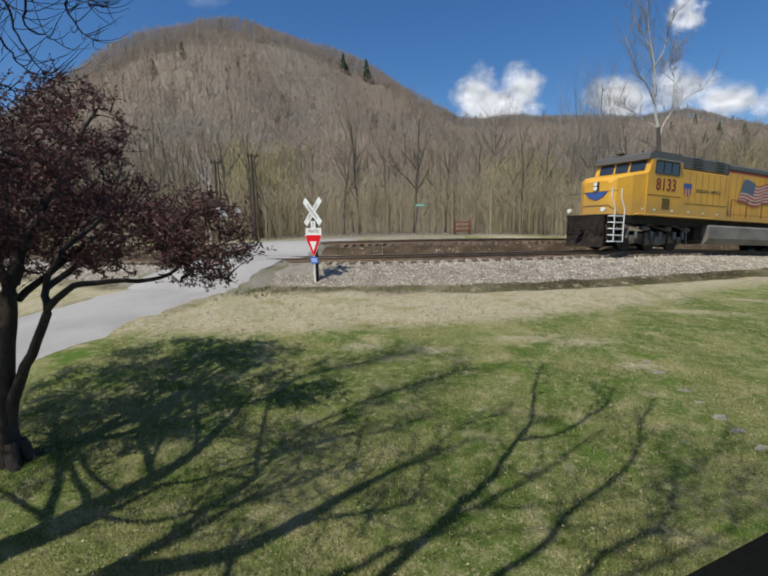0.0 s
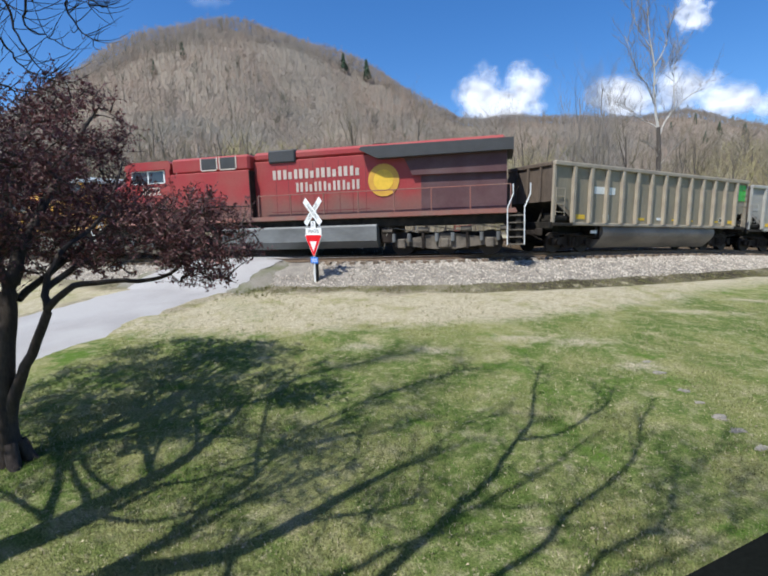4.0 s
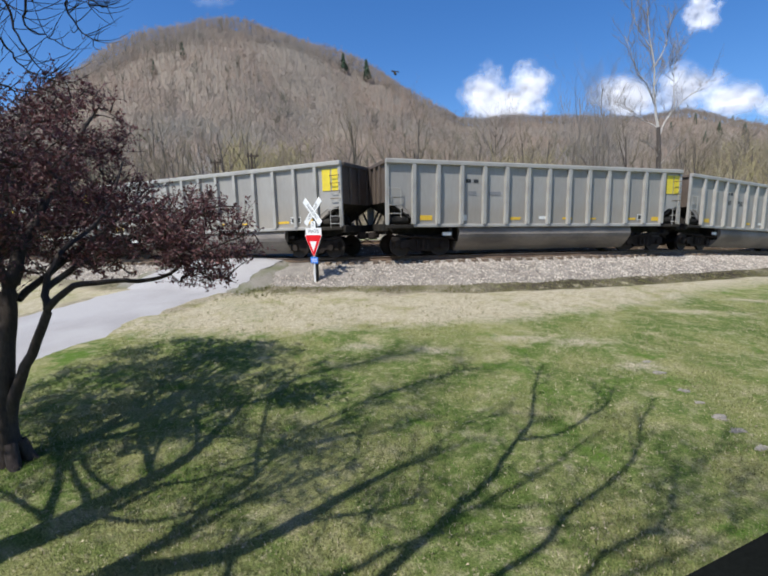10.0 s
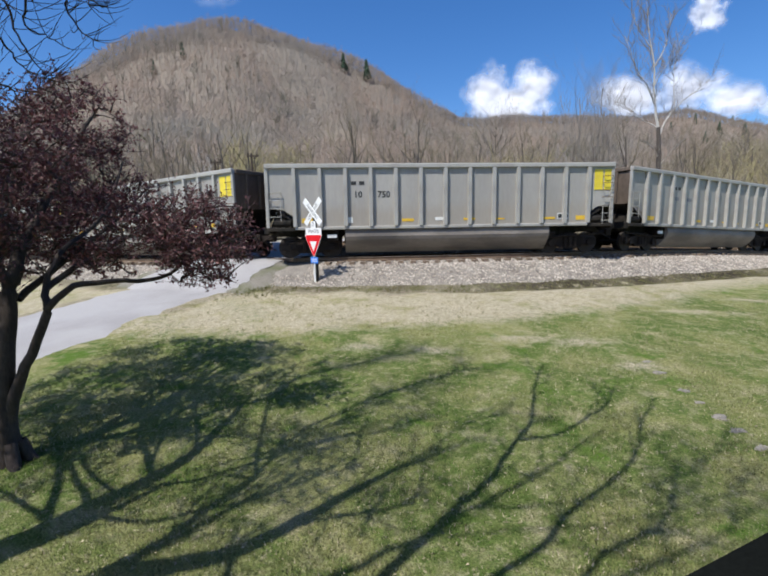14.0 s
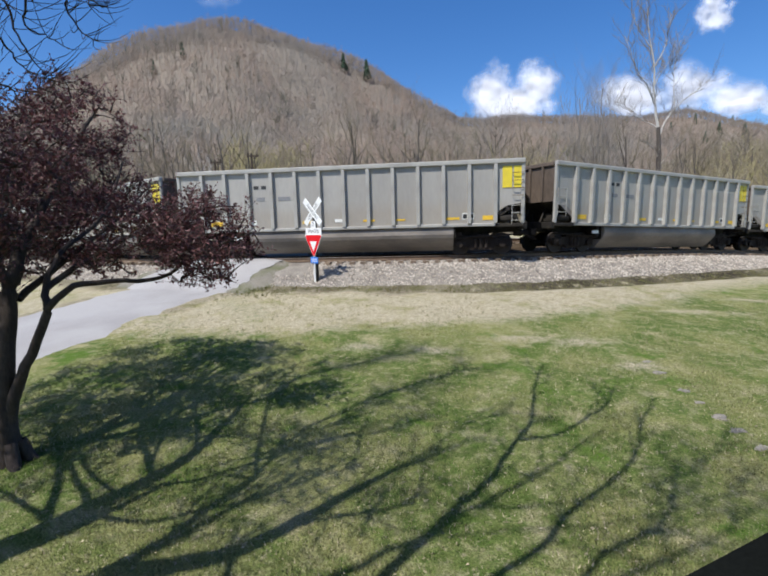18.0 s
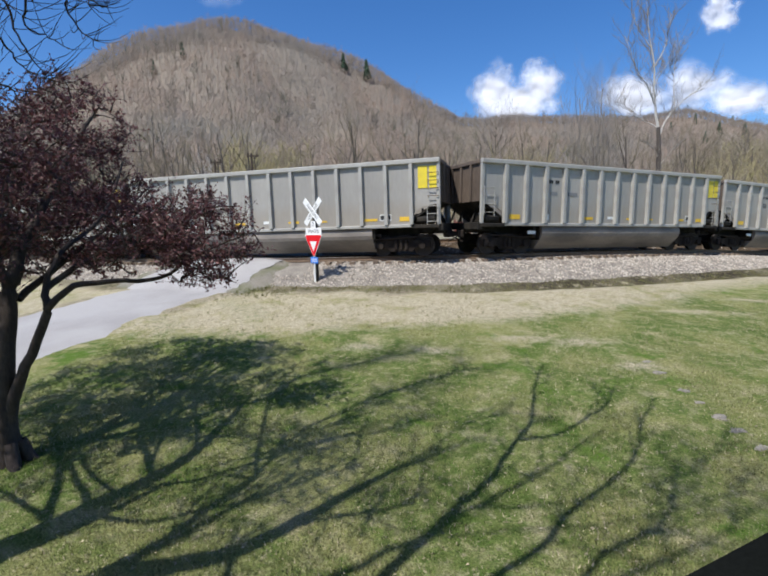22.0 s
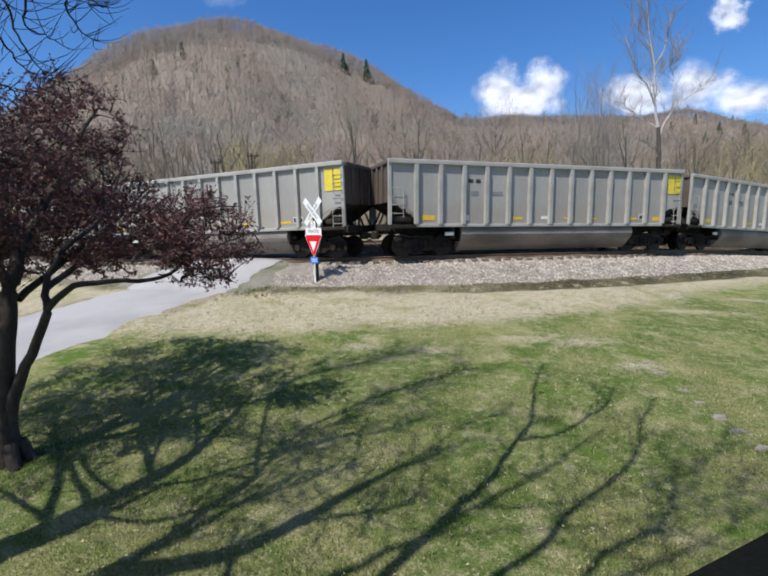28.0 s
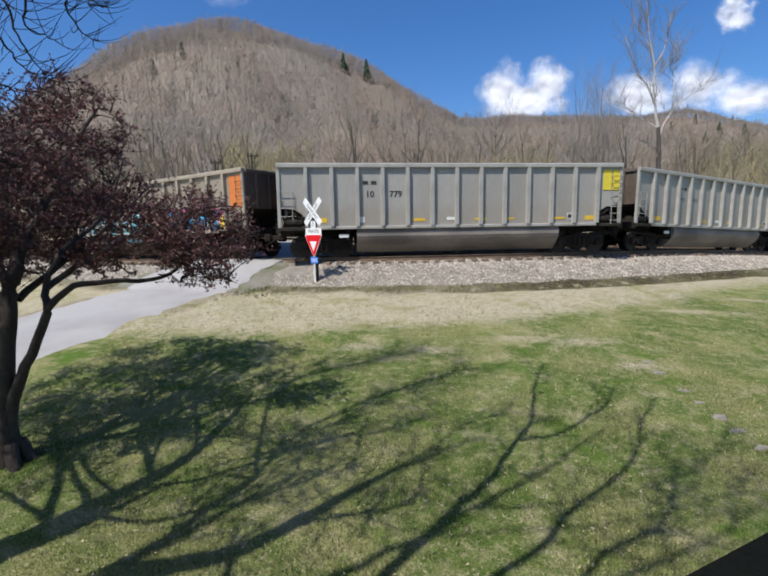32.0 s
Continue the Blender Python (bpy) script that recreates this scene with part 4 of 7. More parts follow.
    for y0, y1 in ((-1.25, -0.45), (-0.35, 0.35), (0.45, 1.25)):
        bm = B()
        vs = [bm.verts.new(p) for p in ((f * (c0 + 0.09), y0, bz + 0.05), (f * (c0 + 0.09), y1, bz + 0.05), (f * (c0 + rake - 0.03), y1, eave - 0.03), (f * (c0 + rake - 0.03), y0, eave - 0.03))]
        bm.faces.new(vs)
        part("windshield", bm, M["cab_glass"], root)
    part("headlight_housing", bx(tip - 0.07, tip + 0.05, -0.14, 0.14, 2.86, 3.28, 0.02), M["black"], root)
    for z in (2.96, 3.17):
        part("headlight", tube(B(), (f * (tip - 0.05), 0, z), (f * (tip - 0.11), 0, z), 0.1, seg=12), M["lamp_glass"], root)
    for y in (-0.95, 0.95):
        part("ditch_light", tube(B(), (f * -10.85, y, 1.9), (f * -10.97, y, 1.9), 0.1, seg=12), M["lamp_glass"], root)
    bm = B()
    rows = [[bm.verts.new((f * (x - bend * (1 - abs(y) / 1.05)), y, z)) for y in (-1.05, -0.55, 0, 0.55, 1.05)] for x, z, bend in ((-10.84, 1.1, 0.02), (-10.9, 0.6, 0.22), (-10.98, 0.17, 0.34), (-10.8, 0.17, 0.2), (-10.74, 1.1, 0.0))]
    for p, q in zip(rows, rows[1:] + rows[:1]):
        for i in range(4):
            bm.faces.new((p[i], p[i + 1], q[i + 1], q[i]))
    for k in (0, 4):
        bm.faces.new([p[k] for p in rows])
    bmesh.ops.recalc_face_normals(bm, faces=bm.faces)
    part("plow", bm, M["truck"], root)
    for y in (-0.95, -0.7, 0.7, 0.95):
        part("air_hose", tube(B(), (f * -10.95, y, 1.35), (f * -11.02, y, 0.75), 0.03), M["black"], root)
    part("pilot", bx(-10.95, -10.75, -1.05, 1.05, 0.75, deck - 0.1, 0.02), M["truck"], root)
    part("pilot", bx(10.1, 10.3, -1.45, 1.45, 0.45, deck, 0.02), M["black"], root)
    coupler(root, f * -10.6, -f)
    coupler(root, f * 10.35, f)
    # hood
    hood_z, ridge = 4.46, 4.88
    if emd:
        part("equipment_cabinet", bx(c1 + 0.004, -1.5, -1.1, 1.1, deck + 0.1, hood_z - 0.25), body, root)
        part("cabinet_roof", bx(c1 + 0.06, -1.48, -1.12, 1.12, hood_z - 0.25, ridge, 0.1), roof, root)
        part("engine_hood", bx(-1.5, 9.75, -1.02, 1.02, deck + 0.1, hood_z), body, root)
        part("hood_roof", bx(-1.47, 9.7, -1.02, 1.02, hood_z, ridge - 0.04, 0.12), roof, root)
        # radiators: two dark screens a side under a grey cap
        part("radiator_housing", pr([(4.35, 3.46), (4.15, hood_z), (9.7, hood_z), (9.6, 3.46)], -1.08, 1.08), M["loco_grey"], root)
        for a, b in ((4.4, 6.95), (7.1, 9.55)):
            part("radiator_screen", bx(a, b, -1.1, -1.082, 3.56, 4.42, 0.0), M["grille"], root)
        part("radiator_cap", bx(4.1, 9.8, -1.16, 1.16, ridge - 0.16, ridge + 0.02, 0.04), M["loco_grey"], root)
        part("dynamic_brake_grille", bx(-3.8, -1.85, -1.14, 1.14, 4.2, 4.8, 0.03), M["grille"], root)
        part("grille_lip", bx(-3.85, -1.8, -1.16, 1.16, 4.1, 4.198, 0.0), M["loco_maroon"], root)
        part("intake_grille", bx(-5.6, -4.0, -1.125, 1.125, 3.72, 4.3, 0.02), M["grille"], root)
        part("cab_gap", bx(c1 + 0.006, c1 + 0.3, -1.104, 1.104, 2.0, 4.2, 0.0), M["black"], root)
        part("antenna_base", bx(0.6, 1.3, -0.6, 0.6, ridge - 0.05, ridge + 0.1, 0.03), M["black"], root)
        part("exhaust_stack", bx(2.4, 3.2, -0.3, 0.3, ridge - 0.05, ridge + 0.12, 0.03), M["black"], root)
    else:
        end = -1.7
        part("equipment_cabinet", bx(c1 + 0.004, end, -1.5, 1.5, deck, 4.08), body, root)
        part("cabinet_roof", bx(c1 + 0.06, end, -1.42, 1.42, 4.08, 4.8, 0.1), roof, root)
        part("engine_hood", bx(end, 9.75, -1.02, 1.02, deck + 0.1, hood_z), body, root)
        part("hood_roof", bx(end, 9.7, -1.02, 1.02, hood_z, ridge, 0.12), roof, root)
        part("radiator", pr([(5.1 + 0.75 * red, 3.45), (4.7 + 0.8 * red, 4.2), (9.75, 4.2), (9.75, 3.4)], -1.2, 1.2), M["grille"] if not red else M["loco_maroon"], root)
        part("radiator_wing", pr([(4.4, 4.2), (3.6, 4.6), (3.7, 4.72), (10.0, 4.66), (10.0, 4.2)], -1.5, 1.5), M["loco_grey"] if not red else M["grille"], root)
        if not red:
            part("wing_stripe", bx(4.5, 9.95, -1.512, -1.502, 4.2, 4.27, 0.0), M["red_paint"], root)
            part("hood_box", bx(end + 0.1, end + 0.75, -1.08, 1.08, 4.2, 4.82, 0.02), M["grille"], root)
            for a in (6.25, 6.75, 7.25, 7.75):
                part("hood_door", bx(a - 0.19, a + 0.19, -1.035, -1.021, 2.0, 3.25, 0.0), M["truck_grey"], root)
            for a, b in ((-5.05, -4.2), (-2.95, -2.1)):
                part("air_intake", bx(a, b, -1.44, 1.44, 4.22, 4.74, 0.02), M["grille"], root)
                for k in range(3):
                    part("louver", bx(a, b, -1.47, -1.442, 4.28 + 0.15 * k, 4.34 + 0.15 * k, 0.0), M["loco_grey"], root)
        else:
            # darker maroon sheet on the rear of the hood, below the radiator
            part("rear_soot", bx(6.2, 9.74, -1.03, -1.021, deck + 0.1, 3.42, 0.0), M["loco_maroon"], root)
            part("hood_box", bx(-0.9, 0.45, -1.12, 1.12, 4.34, 4.92, 0.06), M["grille"], root)
            part("exhaust_stack", bx(3.9, 4.6, -0.4, 0.4, ridge - 0.05, ridge + 0.14, 0.03), M["black"], root)
            for a, b in ((-4.2, -3.4), (-3.2, -2.4)):
                part("air_intake", bx(a, b, -1.44, 1.44, 4.2, 4.72, 0.02), M["grille"], root)
                for x in (a - 0.03, b + 0.03):
                    part("intake_trim", bx(x - 0.03, x + 0.03, -1.45, -1.425, 4.2, 4.74, 0.0), M["cream_paint"], root)
                part("intake_sill", bx(a, b, -1.46, -1.442, 4.14, 4.198, 0.0), M["cream_paint"], root)
        part("antenna_base", bx(1.9, 2.5, -0.5, 0.5, ridge - 0.05, ridge + 0.08, 0.03), M["black"], root)
        part("cabinet_end", bx(end - 0.02, end + 0.02, -1.49, -1.03, deck + 0.12, 4.06, 0.0), M["black"] if red else M["loco_grey"], root)
    if not red:
        part("stripe", bx(-1.45 if emd else -0.9, 4.1, -1.03, -1.022, hood_z - 0.06, hood_z + 0.02, 0.0), M["red_paint"], root)
    # seams between the hood doors
    for a in np.arange(-0.6 if not emd else -1.0, 6.0 if not red else 3.8, 0.62):
        part("door_seam", bx(a - 0.012, a + 0.012, -1.026, -1.021, 2.0, 4.3 if a < 3.9 else 3.4, 0.0), M["loco_seam_red"] if red else M["loco_seam"], root)
    for a, b, z in ((-0.9, 3.9, 2.12),) if not emd else ((-1.2, 1.4, 2.12),):
        part("door_seam", bx(a, b, -1.026, -1.021, z - 0.015, z + 0.015, 0.0), M["loco_seam_red"] if red else M["loco_seam"], root)
    # handrails and steps
    start = -1.3 if not emd else -5.6
    n = 8
    for i in range(n):
        x = start + (9.9 - start) * i / (n - 1)
        part("stanchion", tube(B(), (f * x, -1.5, deck + 0.1), (f * x, -1.5, 2.85), 0.03), M["stanchion"] if not red else M["loco_dust"], root)
    part("handrail", tube(B(), (f * start, -1.5, 2.85), (f * 9.9, -1.5, 2.85), 0.02), M["stanchion"] if not red else M["loco_dust"], root)
    for x in (-10.55, 10.1):
        d = 1 if x < 0 else -1
        bm = B()
        for i in range(5):
            bx(x - 0.3, x + 0.3, -1.54, -1.2, 0.42 + 0.29 * i, 0.47 + 0.29 * i, 0.0, bm)
        part("step", bm, M["white_rail"] if x < 0 and not emd else M["truck_grey"], root)
        part("step_well", bx(x - 0.32, x + 0.32, -1.2, -1.16, 0.4, deck - 0.12, 0.0), M["black"], root)
        for k in (-0.33, 0.33):
            bm = B()
            tube(bm, (f * (x + k), -1.55, 0.42), (f * (x + k), -1.55, 1.9), 0.026)
            tube(bm, (f * (x + k), -1.55, 1.9), (f * (x + k - d * 0.22), -1.5, 2.45), 0.026)
            tube(bm, (f * (x + k - d * 0.22), -1.5, 2.45), (f * (x + k - d * 0.22), -1.5, 2.85), 0.026)
            part("grab_rail", bm, M["white_rail"], root)
        part("end_rail", tube(B(), (f * (x - d * 0.1), -1.45, 2.75), (f * (x - d * 0.1), 1.45, 2.75), 0.018), M["truck_grey"], root)
    # lettering and emblems
    if style == "first":
        text("number", "8133", 0.82, M["brown_red"], root, Matrix.Translation((-7.2, -1.51, 3.2)))
        shield(root, -5.45, 3.12, -1.51, 0.32)
        flag(root, 0.7, 4.15, 2.75, 3.95, -1.045, False)
        text("slogan", "BUILDING AMERICA", 0.25, M["stanchion"], root, Matrix.Translation((-3.55, -1.503, 3.1)))
        part("nose_emblem", prism(B(), [(-0.66, 2.82), (0.66, 2.82), (0.4, 2.55), (0, 2.4), (-0.4, 2.55)], tip - 0.03, tip - 0.004, axis="x"), M["blue_paint"], root)
        part("vent", box(B(), -7.45, -6.85, -1.512, -1.5, 2.08, 2.58), M["stanchion"], root, "dark louvred vent")
        for k in range(4):
            part("vent_slat", box(B(), -7.43, -6.87, -1.53, -1.513, 2.13 + 0.11 * k, 2.17 + 0.11 * k), M["loco_seam"], root)
        for x in (-8.9, -8.0, -6.6, -5.2, -3.9, -2.6):
            part("reflector", box(B(), x - 0.09, x + 0.09, -1.512, -1.5, 1.96, 2.04), M["stencil_white"], root)
        for x in np.arange(-5.3, -1.8, 0.55):
            part("panel_bolt_row", box(B(), x - 0.012, x + 0.012, -1.508, -1.5, 2.46, 4.02), M["loco_seam"], root)
        for x, y in ((-7.7, -0.5), (-7.2, 0.4), (-6.6, -0.3)):
            part("antenna", tube(B(), (x, y, 4.74), (x, y, 4.94), 0.05, 0.03, 8), M["black"], root)
        horn = part("horn", box(B(), -8.05, -7.95, 0.2, 0.5, 4.72, 4.84, 0.01), M["black"], root)
        for y in (0.22, 0.35, 0.48):
            part("horn_bell", tube(B(), (-7.95, y, 4.84), (-8.4, y, 4.9), 0.03, 0.08, 8), M["truck_grey"], horn)
        for x0, x1, z in ((-8.6, -5.98, 2.68), (-5.55, -1.8, 2.42)):
            part("panel_line", box(B(), x0, x1, -1.512, -1.5, z, z + 0.035), M["loco_seam"], root)
    if emd:
        text("number", "5227", 0.72, M["brown_red"], root, Matrix.Translation((7.4, -1.51, 3.05)))
        shield(root, -7.05, 2.88, -1.04, 0.38)
        flag(root, -3.75, 0.35, 2.65, 4.1, -1.045, True)
        for i in range(8):
            part("letter_bar", box(B(), -6.42 + 0.2 * i, -6.27 + 0.2 * i, -1.045, -1.035, 2.86, 3.12), M["stanchion"], root)
        part("open_vent", box(B(), -8.45, -7.95, -1.04, -1.022, 3.02, 3.42), M["black"], root)
        part("vent_latch", box(B(), -8.22, -8.1, -1.05, -1.03, 2.66, 3.0), M["stanchion"], root)
    if red:
        text("number", "8632", 0.54, M["cream_paint"], root, Matrix.Translation((-7.05, -1.51, 3.33)))
        for z, x0, x1, hh, k in ((3.6, -0.8, 3.5, 0.42, 8), (3.0, 0.35, 3.5, 0.42, 7)):
            w = (x1 - x0) / k
            for i in range(k):
                a, b = x0 + w * i + 0.06, x0 + w * (i + 1) - 0.06
                mid = (a + b) / 2
                part("letter_bar", box(B(), a, mid - 0.05, -1.04, -1.03, z, z + hh), M["cream_paint"], root)
                part("letter_bar", box(B(), mid + 0.04, b, -1.04, -1.03, z, z + hh * (1.0, 0.75)[i % 2]), M["cream_paint"], root)
        for r, y, m in ((0.7, -1.045, "gold_paint"), (0.45, -1.056, "stencil_orange")):
            bm = B()
            bmesh.ops.create_cone(bm, cap_ends=True, segments=28, radius1=r, radius2=r, depth=0.012, matrix=Matrix.Translation((4.55, y, 3.32)) @ pose(0, 0, 0, 90))
            part("emblem" if r > 0.5 else "emblem_center", bm, M[m], root, "round gold emblem" if r > 0.5 else "")
        for x0, x1, z in ((-8.6, -5.98, 2.62), (-5.6, -1.8, 2.42)):
            part("panel_line", box(B(), x0, x1, -1.512, -1.5, z, z + 0.035), M["black"], root)
    return root


def build_train():
    """(thing, metres from the train's reference to its middle, half the distance of its trucks)"""
    out = [(locomotive("first", "yellow diesel locomotive with grey roof and painted flag"), -2.5 * LOCO - 0.6, 8.5),
           (locomotive("second", "yellow diesel locomotive running backwards, dark radiator grilles"), -1.5 * LOCO, 8.5),
           (locomotive("third", "faded red diesel locomotive with round gold emblem"), -0.5 * LOCO, 8.5)]
    gray = gondola(M["car_gray"], M["car_rib"], M["panel_yellow"], "bright yellow end panel", "grey steel coal gondola with yellow end panel")
    brown = gondola(M["car_brown"], M["car_brown_rib"], M["panel_orange"], "orange end panel", "brown steel coal gondola with orange end panel")
    tan = gondola(M["car_tan"], M["car_brown_rib"], M["panel_green"], "green end panel", "dusty tan coal gondola with green end panel")
    numbers = {5: ("10", "723"), 7: ("10", "755"), 8: ("10", "785"), 9: ("10", "745"), 10: ("10", "750"), 13: ("10", "756"), 20: ("10", "797"), 26: ("10", "731"), 29: ("10", "779")}
    spare = {}
    for i in range(33):
        if i == 0:
            car = tan
        elif i in (27, 28):
            car = brown if i == 27 else copy_thing(brown, Matrix())
        else:
            car = gray if i == 1 else copy_thing(gray, Matrix())
            spare[i] = car
        out.append((car, (i + 0.5) * CAR, 5.5))
    for i, car in spare.items():
        car_marks(car, numbers.get(i))
    # white number plates of the tan and brown cars, painted lettering of one
    for thing, n2 in ((out[3 + 27][0], "746"), (out[3 + 28][0], "670")):
        text("number", "301", 0.34, M["stencil_black"], thing, Matrix.Translation((-4.68, -1.455, 2.65)))
        text("number", n2, 0.34, M["stencil_black"], thing, Matrix.Translation((-3.62, -1.455, 2.65)))
    for thing, xs in ((tan, (-4.6, -3.9)), (out[3 + 27][0], (-4.68, -3.62)), (out[3 + 28][0], (-4.68, -3.62))):
        for z in ((2.62,) if thing is tan else (2.95, 2.5)):
            for x in xs:
                part("number_plate", box(B(), x - 0.34, x + 0.34, -1.452, -1.443, z, z + 0.32), M["stencil_white"], thing, "white plate with faded figures")
                if thing is not tan and z > 2.8:
                    part("number", box(B(), x - 0.22, x + 0.22, -1.458, -1.4525, z + 0.09, z + 0.21), M["stencil_black"], thing)
    graffiti(out[3 + 28][0])
    for x, z, w, hh in ((-2.6, 2.0, 0.6, 0.35), (-0.2, 1.85, 0.7, 0.3), (1.5, 1.9, 0.7, 0.35), (3.2, 1.95, 0.6, 0.3), (4.5, 2.0, 0.5, 0.3), (-1.4, 1.8, 0.5, 0.3)):
        rng = random.Random(x)
        bm = B()
        for k in range(7):
            a = (x + rng.uniform(-w, w) * 0.5, -1.448, z + rng.uniform(-hh, hh) * 0.5)
            b = (x + rng.uniform(-w, w) * 0.5, -1.448, z + rng.uniform(-hh, hh) * 0.5)
            tube(bm, a, b, 0.014, seg=4)
        part("scrawl", bm, M["stencil_black"], out[4][0], "thin black sprayed scrawl")
    return out


def graffiti(root):
    """Sprayed lettering that cannot be read: rounded strokes in two blues, edged with pink and black."""
    sky_blue = mat("sky_blue_spray", (0.12, 0.56, 0.70), 0.6, 0, 0.1, 3, 30, tint=(0.30, 0.62, 0.68), amount=0.7)
    deep_blue = mat("deep_blue_spray", (0.05, 0.16, 0.50), 0.6, 0, 0.1, 3, 30, tint=(0.10, 0.28, 0.6), amount=0.7)
    mid_blue = mat("mid_blue_spray", (0.05, 0.30, 0.60), 0.6, 0, 0.1, 3, 30, tint=(0.10, 0.46, 0.66), amount=0.8)
    pink = mat("pink_spray", (0.55, 0.13, 0.30), 0.6, 0, 0.1, 3, 30, amount=0.4)
    navy = mat("navy_spray", (0.03, 0.10, 0.16), 0.6, 0, 0.1, 3, 30, amount=0.4)
    pale_pink = mat("pale_pink_spray", (0.62, 0.46, 0.52), 0.6, 0, 0.1, 3, 30, tint=(0.66, 0.62, 0.62), amount=0.6)
    teal = mat("thin_teal_spray", (0.03, 0.14, 0.19), 0.7, 0, 0.2, 4, 30, tint=(0.05, 0.06, 0.06), amount=0.9)
    for i in range(8):
        part("graffiti_run", box(B(), -3.55 + 0.52 * i, -3.55 + 0.52 * i + (0.2, 0.34, 0.26)[i % 3], -1.482, -1.474, 0.82 + 0.05 * (i % 3), 1.03), teal, root)
    pale_blue = mat("pale_blue_spray", (0.42, 0.72, 0.76), 0.6, 0, 0.1, 3, 30, amount=0.3)

    def arc(x, z, rx, rz, thick, a0, a1, material, y, name):
        """A band bent round a centre, of letter-like shape."""
        bm = B()
        n = 12
        out_ring, in_ring = [], []
        for i in range(n + 1):
            a = radians(a0 + (a1 - a0) * i / n)
            out_ring.append((x + rx * math.cos(a), z + rz * math.sin(a)))
            in_ring.append((x + (rx - thick) * math.cos(a), z + (rz - thick * 0.8) * math.sin(a)))
        for i in range(n):
            quad = [out_ring[i], out_ring[i + 1], in_ring[i + 1], in_ring[i]]
            lo = [bm.verts.new((p[0], y, p[1])) for p in quad]
            bm.faces.new(lo)
        bmesh.ops.remove_doubles(bm, verts=bm.verts, dist=0.001)
        ret = bmesh.ops.extrude_face_region(bm, geom=bm.faces[:])
        bmesh.ops.translate(bm, vec=(0, -0.003, 0), verts=[g for g in ret["geom"] if isinstance(g, bmesh.types.BMVert)])
        bmesh.ops.recalc_face_normals(bm, faces=bm.faces)
        part(name, bm, material, root)

    shapes = [(-5.75, 0.36, 0, 180), (-5.15, 0.36, 0, 180), (-4.4, 0.4, 200, 380), (-3.85, 0.3, 20, 200), (-2.95, 0.5, -20, 330), (-1.9, 0.45, -60, 200), (-1.4, 0.3, 180, 330), (-0.6, 0.46, 0, 350), (0.25, 0.25, 200, 350)]
    for i, (x, r, a0, a1) in enumerate(shapes):
        tall = 0.5 if i != 8 else 0.25
        arc(x, 1.82, r + 0.1, tall + 0.09, r + 0.05, a0 - 14, a1 + 14, pale_pink, -1.4435, "graffiti_halo")
        arc(x, 1.82, r + 0.06, tall + 0.05, r - 0.03, a0 - 9, a1 + 9, navy, -1.4465, "graffiti_edge")
        arc(x, 1.82, r + 0.03, tall + 0.02, max(0.2, r - 0.08), a0, a1, sky_blue, -1.4495, "graffiti_letter")
        arc(x + 0.03, 1.86, r - 0.05, tall - 0.1, 0.06, a0 + 10, a0 + (a1 - a0) * 0.6, pale_blue, -1.4535, "graffiti_shine")
        if a1 - a0 == 180 and a0 == 0 and i < 2:
            for s in (-1, 1):
                part("graffiti_letter", box(B(), x + s * (r - 0.12) - 0.11, x + s * (r - 0.12) + 0.11, -1.4525, -1.4495, 1.38, 1.82), sky_blue, root)
    part("graffiti_halo", prism(B(), [(1.8, 1.36), (1.75, 2.15), (2.1, 2.5), (2.9, 2.34), (3.6, 2.42), (4.6, 2.46), (5.5, 2.36), (6.05, 2.1), (6.05, 1.36)], -1.4435, -1.4415), pink, root)
    part("graffiti_ground", prism(B(), [(1.95, 1.38), (1.95, 2.1), (2.3, 2.28), (3.2, 2.18), (4.2, 2.3), (5.2, 2.18), (5.6, 2.0), (5.7, 1.38)], -1.4465, -1.4445), mid_blue, root)
    part("graffiti_patch", prism(B(), [(5.8, 1.4), (5.75, 1.85), (6.05, 2.0), (6.28, 1.8), (6.25, 1.4)], -1.4475, -1.4445), M["stencil_orange"], root)
    for i in range(5):
        x = 2.35 + 0.8 * i
        arc(x, 1.8, 0.4, 0.42, 0.16, -40 + 30 * i, 250 + 20 * i, deep_blue if i % 2 else navy, -1.449, "graffiti_letter")
        arc(x + 0.05, 1.84, 0.3, 0.32, 0.06, 20, 200, sky_blue, -1.4535, "graffiti_shine")
        part("graffiti_letter", box(B(), x - 0.35, x + 0.3, -1.4505, -1.4475, 1.4, 1.5), deep_blue, root)
    for i in range(5):
        arc(-1.1 + 0.4 * i, 2.3 + 0.03 * (i % 2), 0.22, 0.17, 0.16, 30 * i, 250 + 20 * i, M["stencil_white"], -1.449, "graffiti_letter")
    for x, z in ((-5.7, 2.1), (-2.2, 1.95), (2.9, 1.75), (1.4, 1.72)):
        part("graffiti_patch", box(B(), x - 0.22, x + 0.22, -1.458, -1.4555, z, z + 0.17), M["stencil_orange"], root)


TRAIN = build_train()

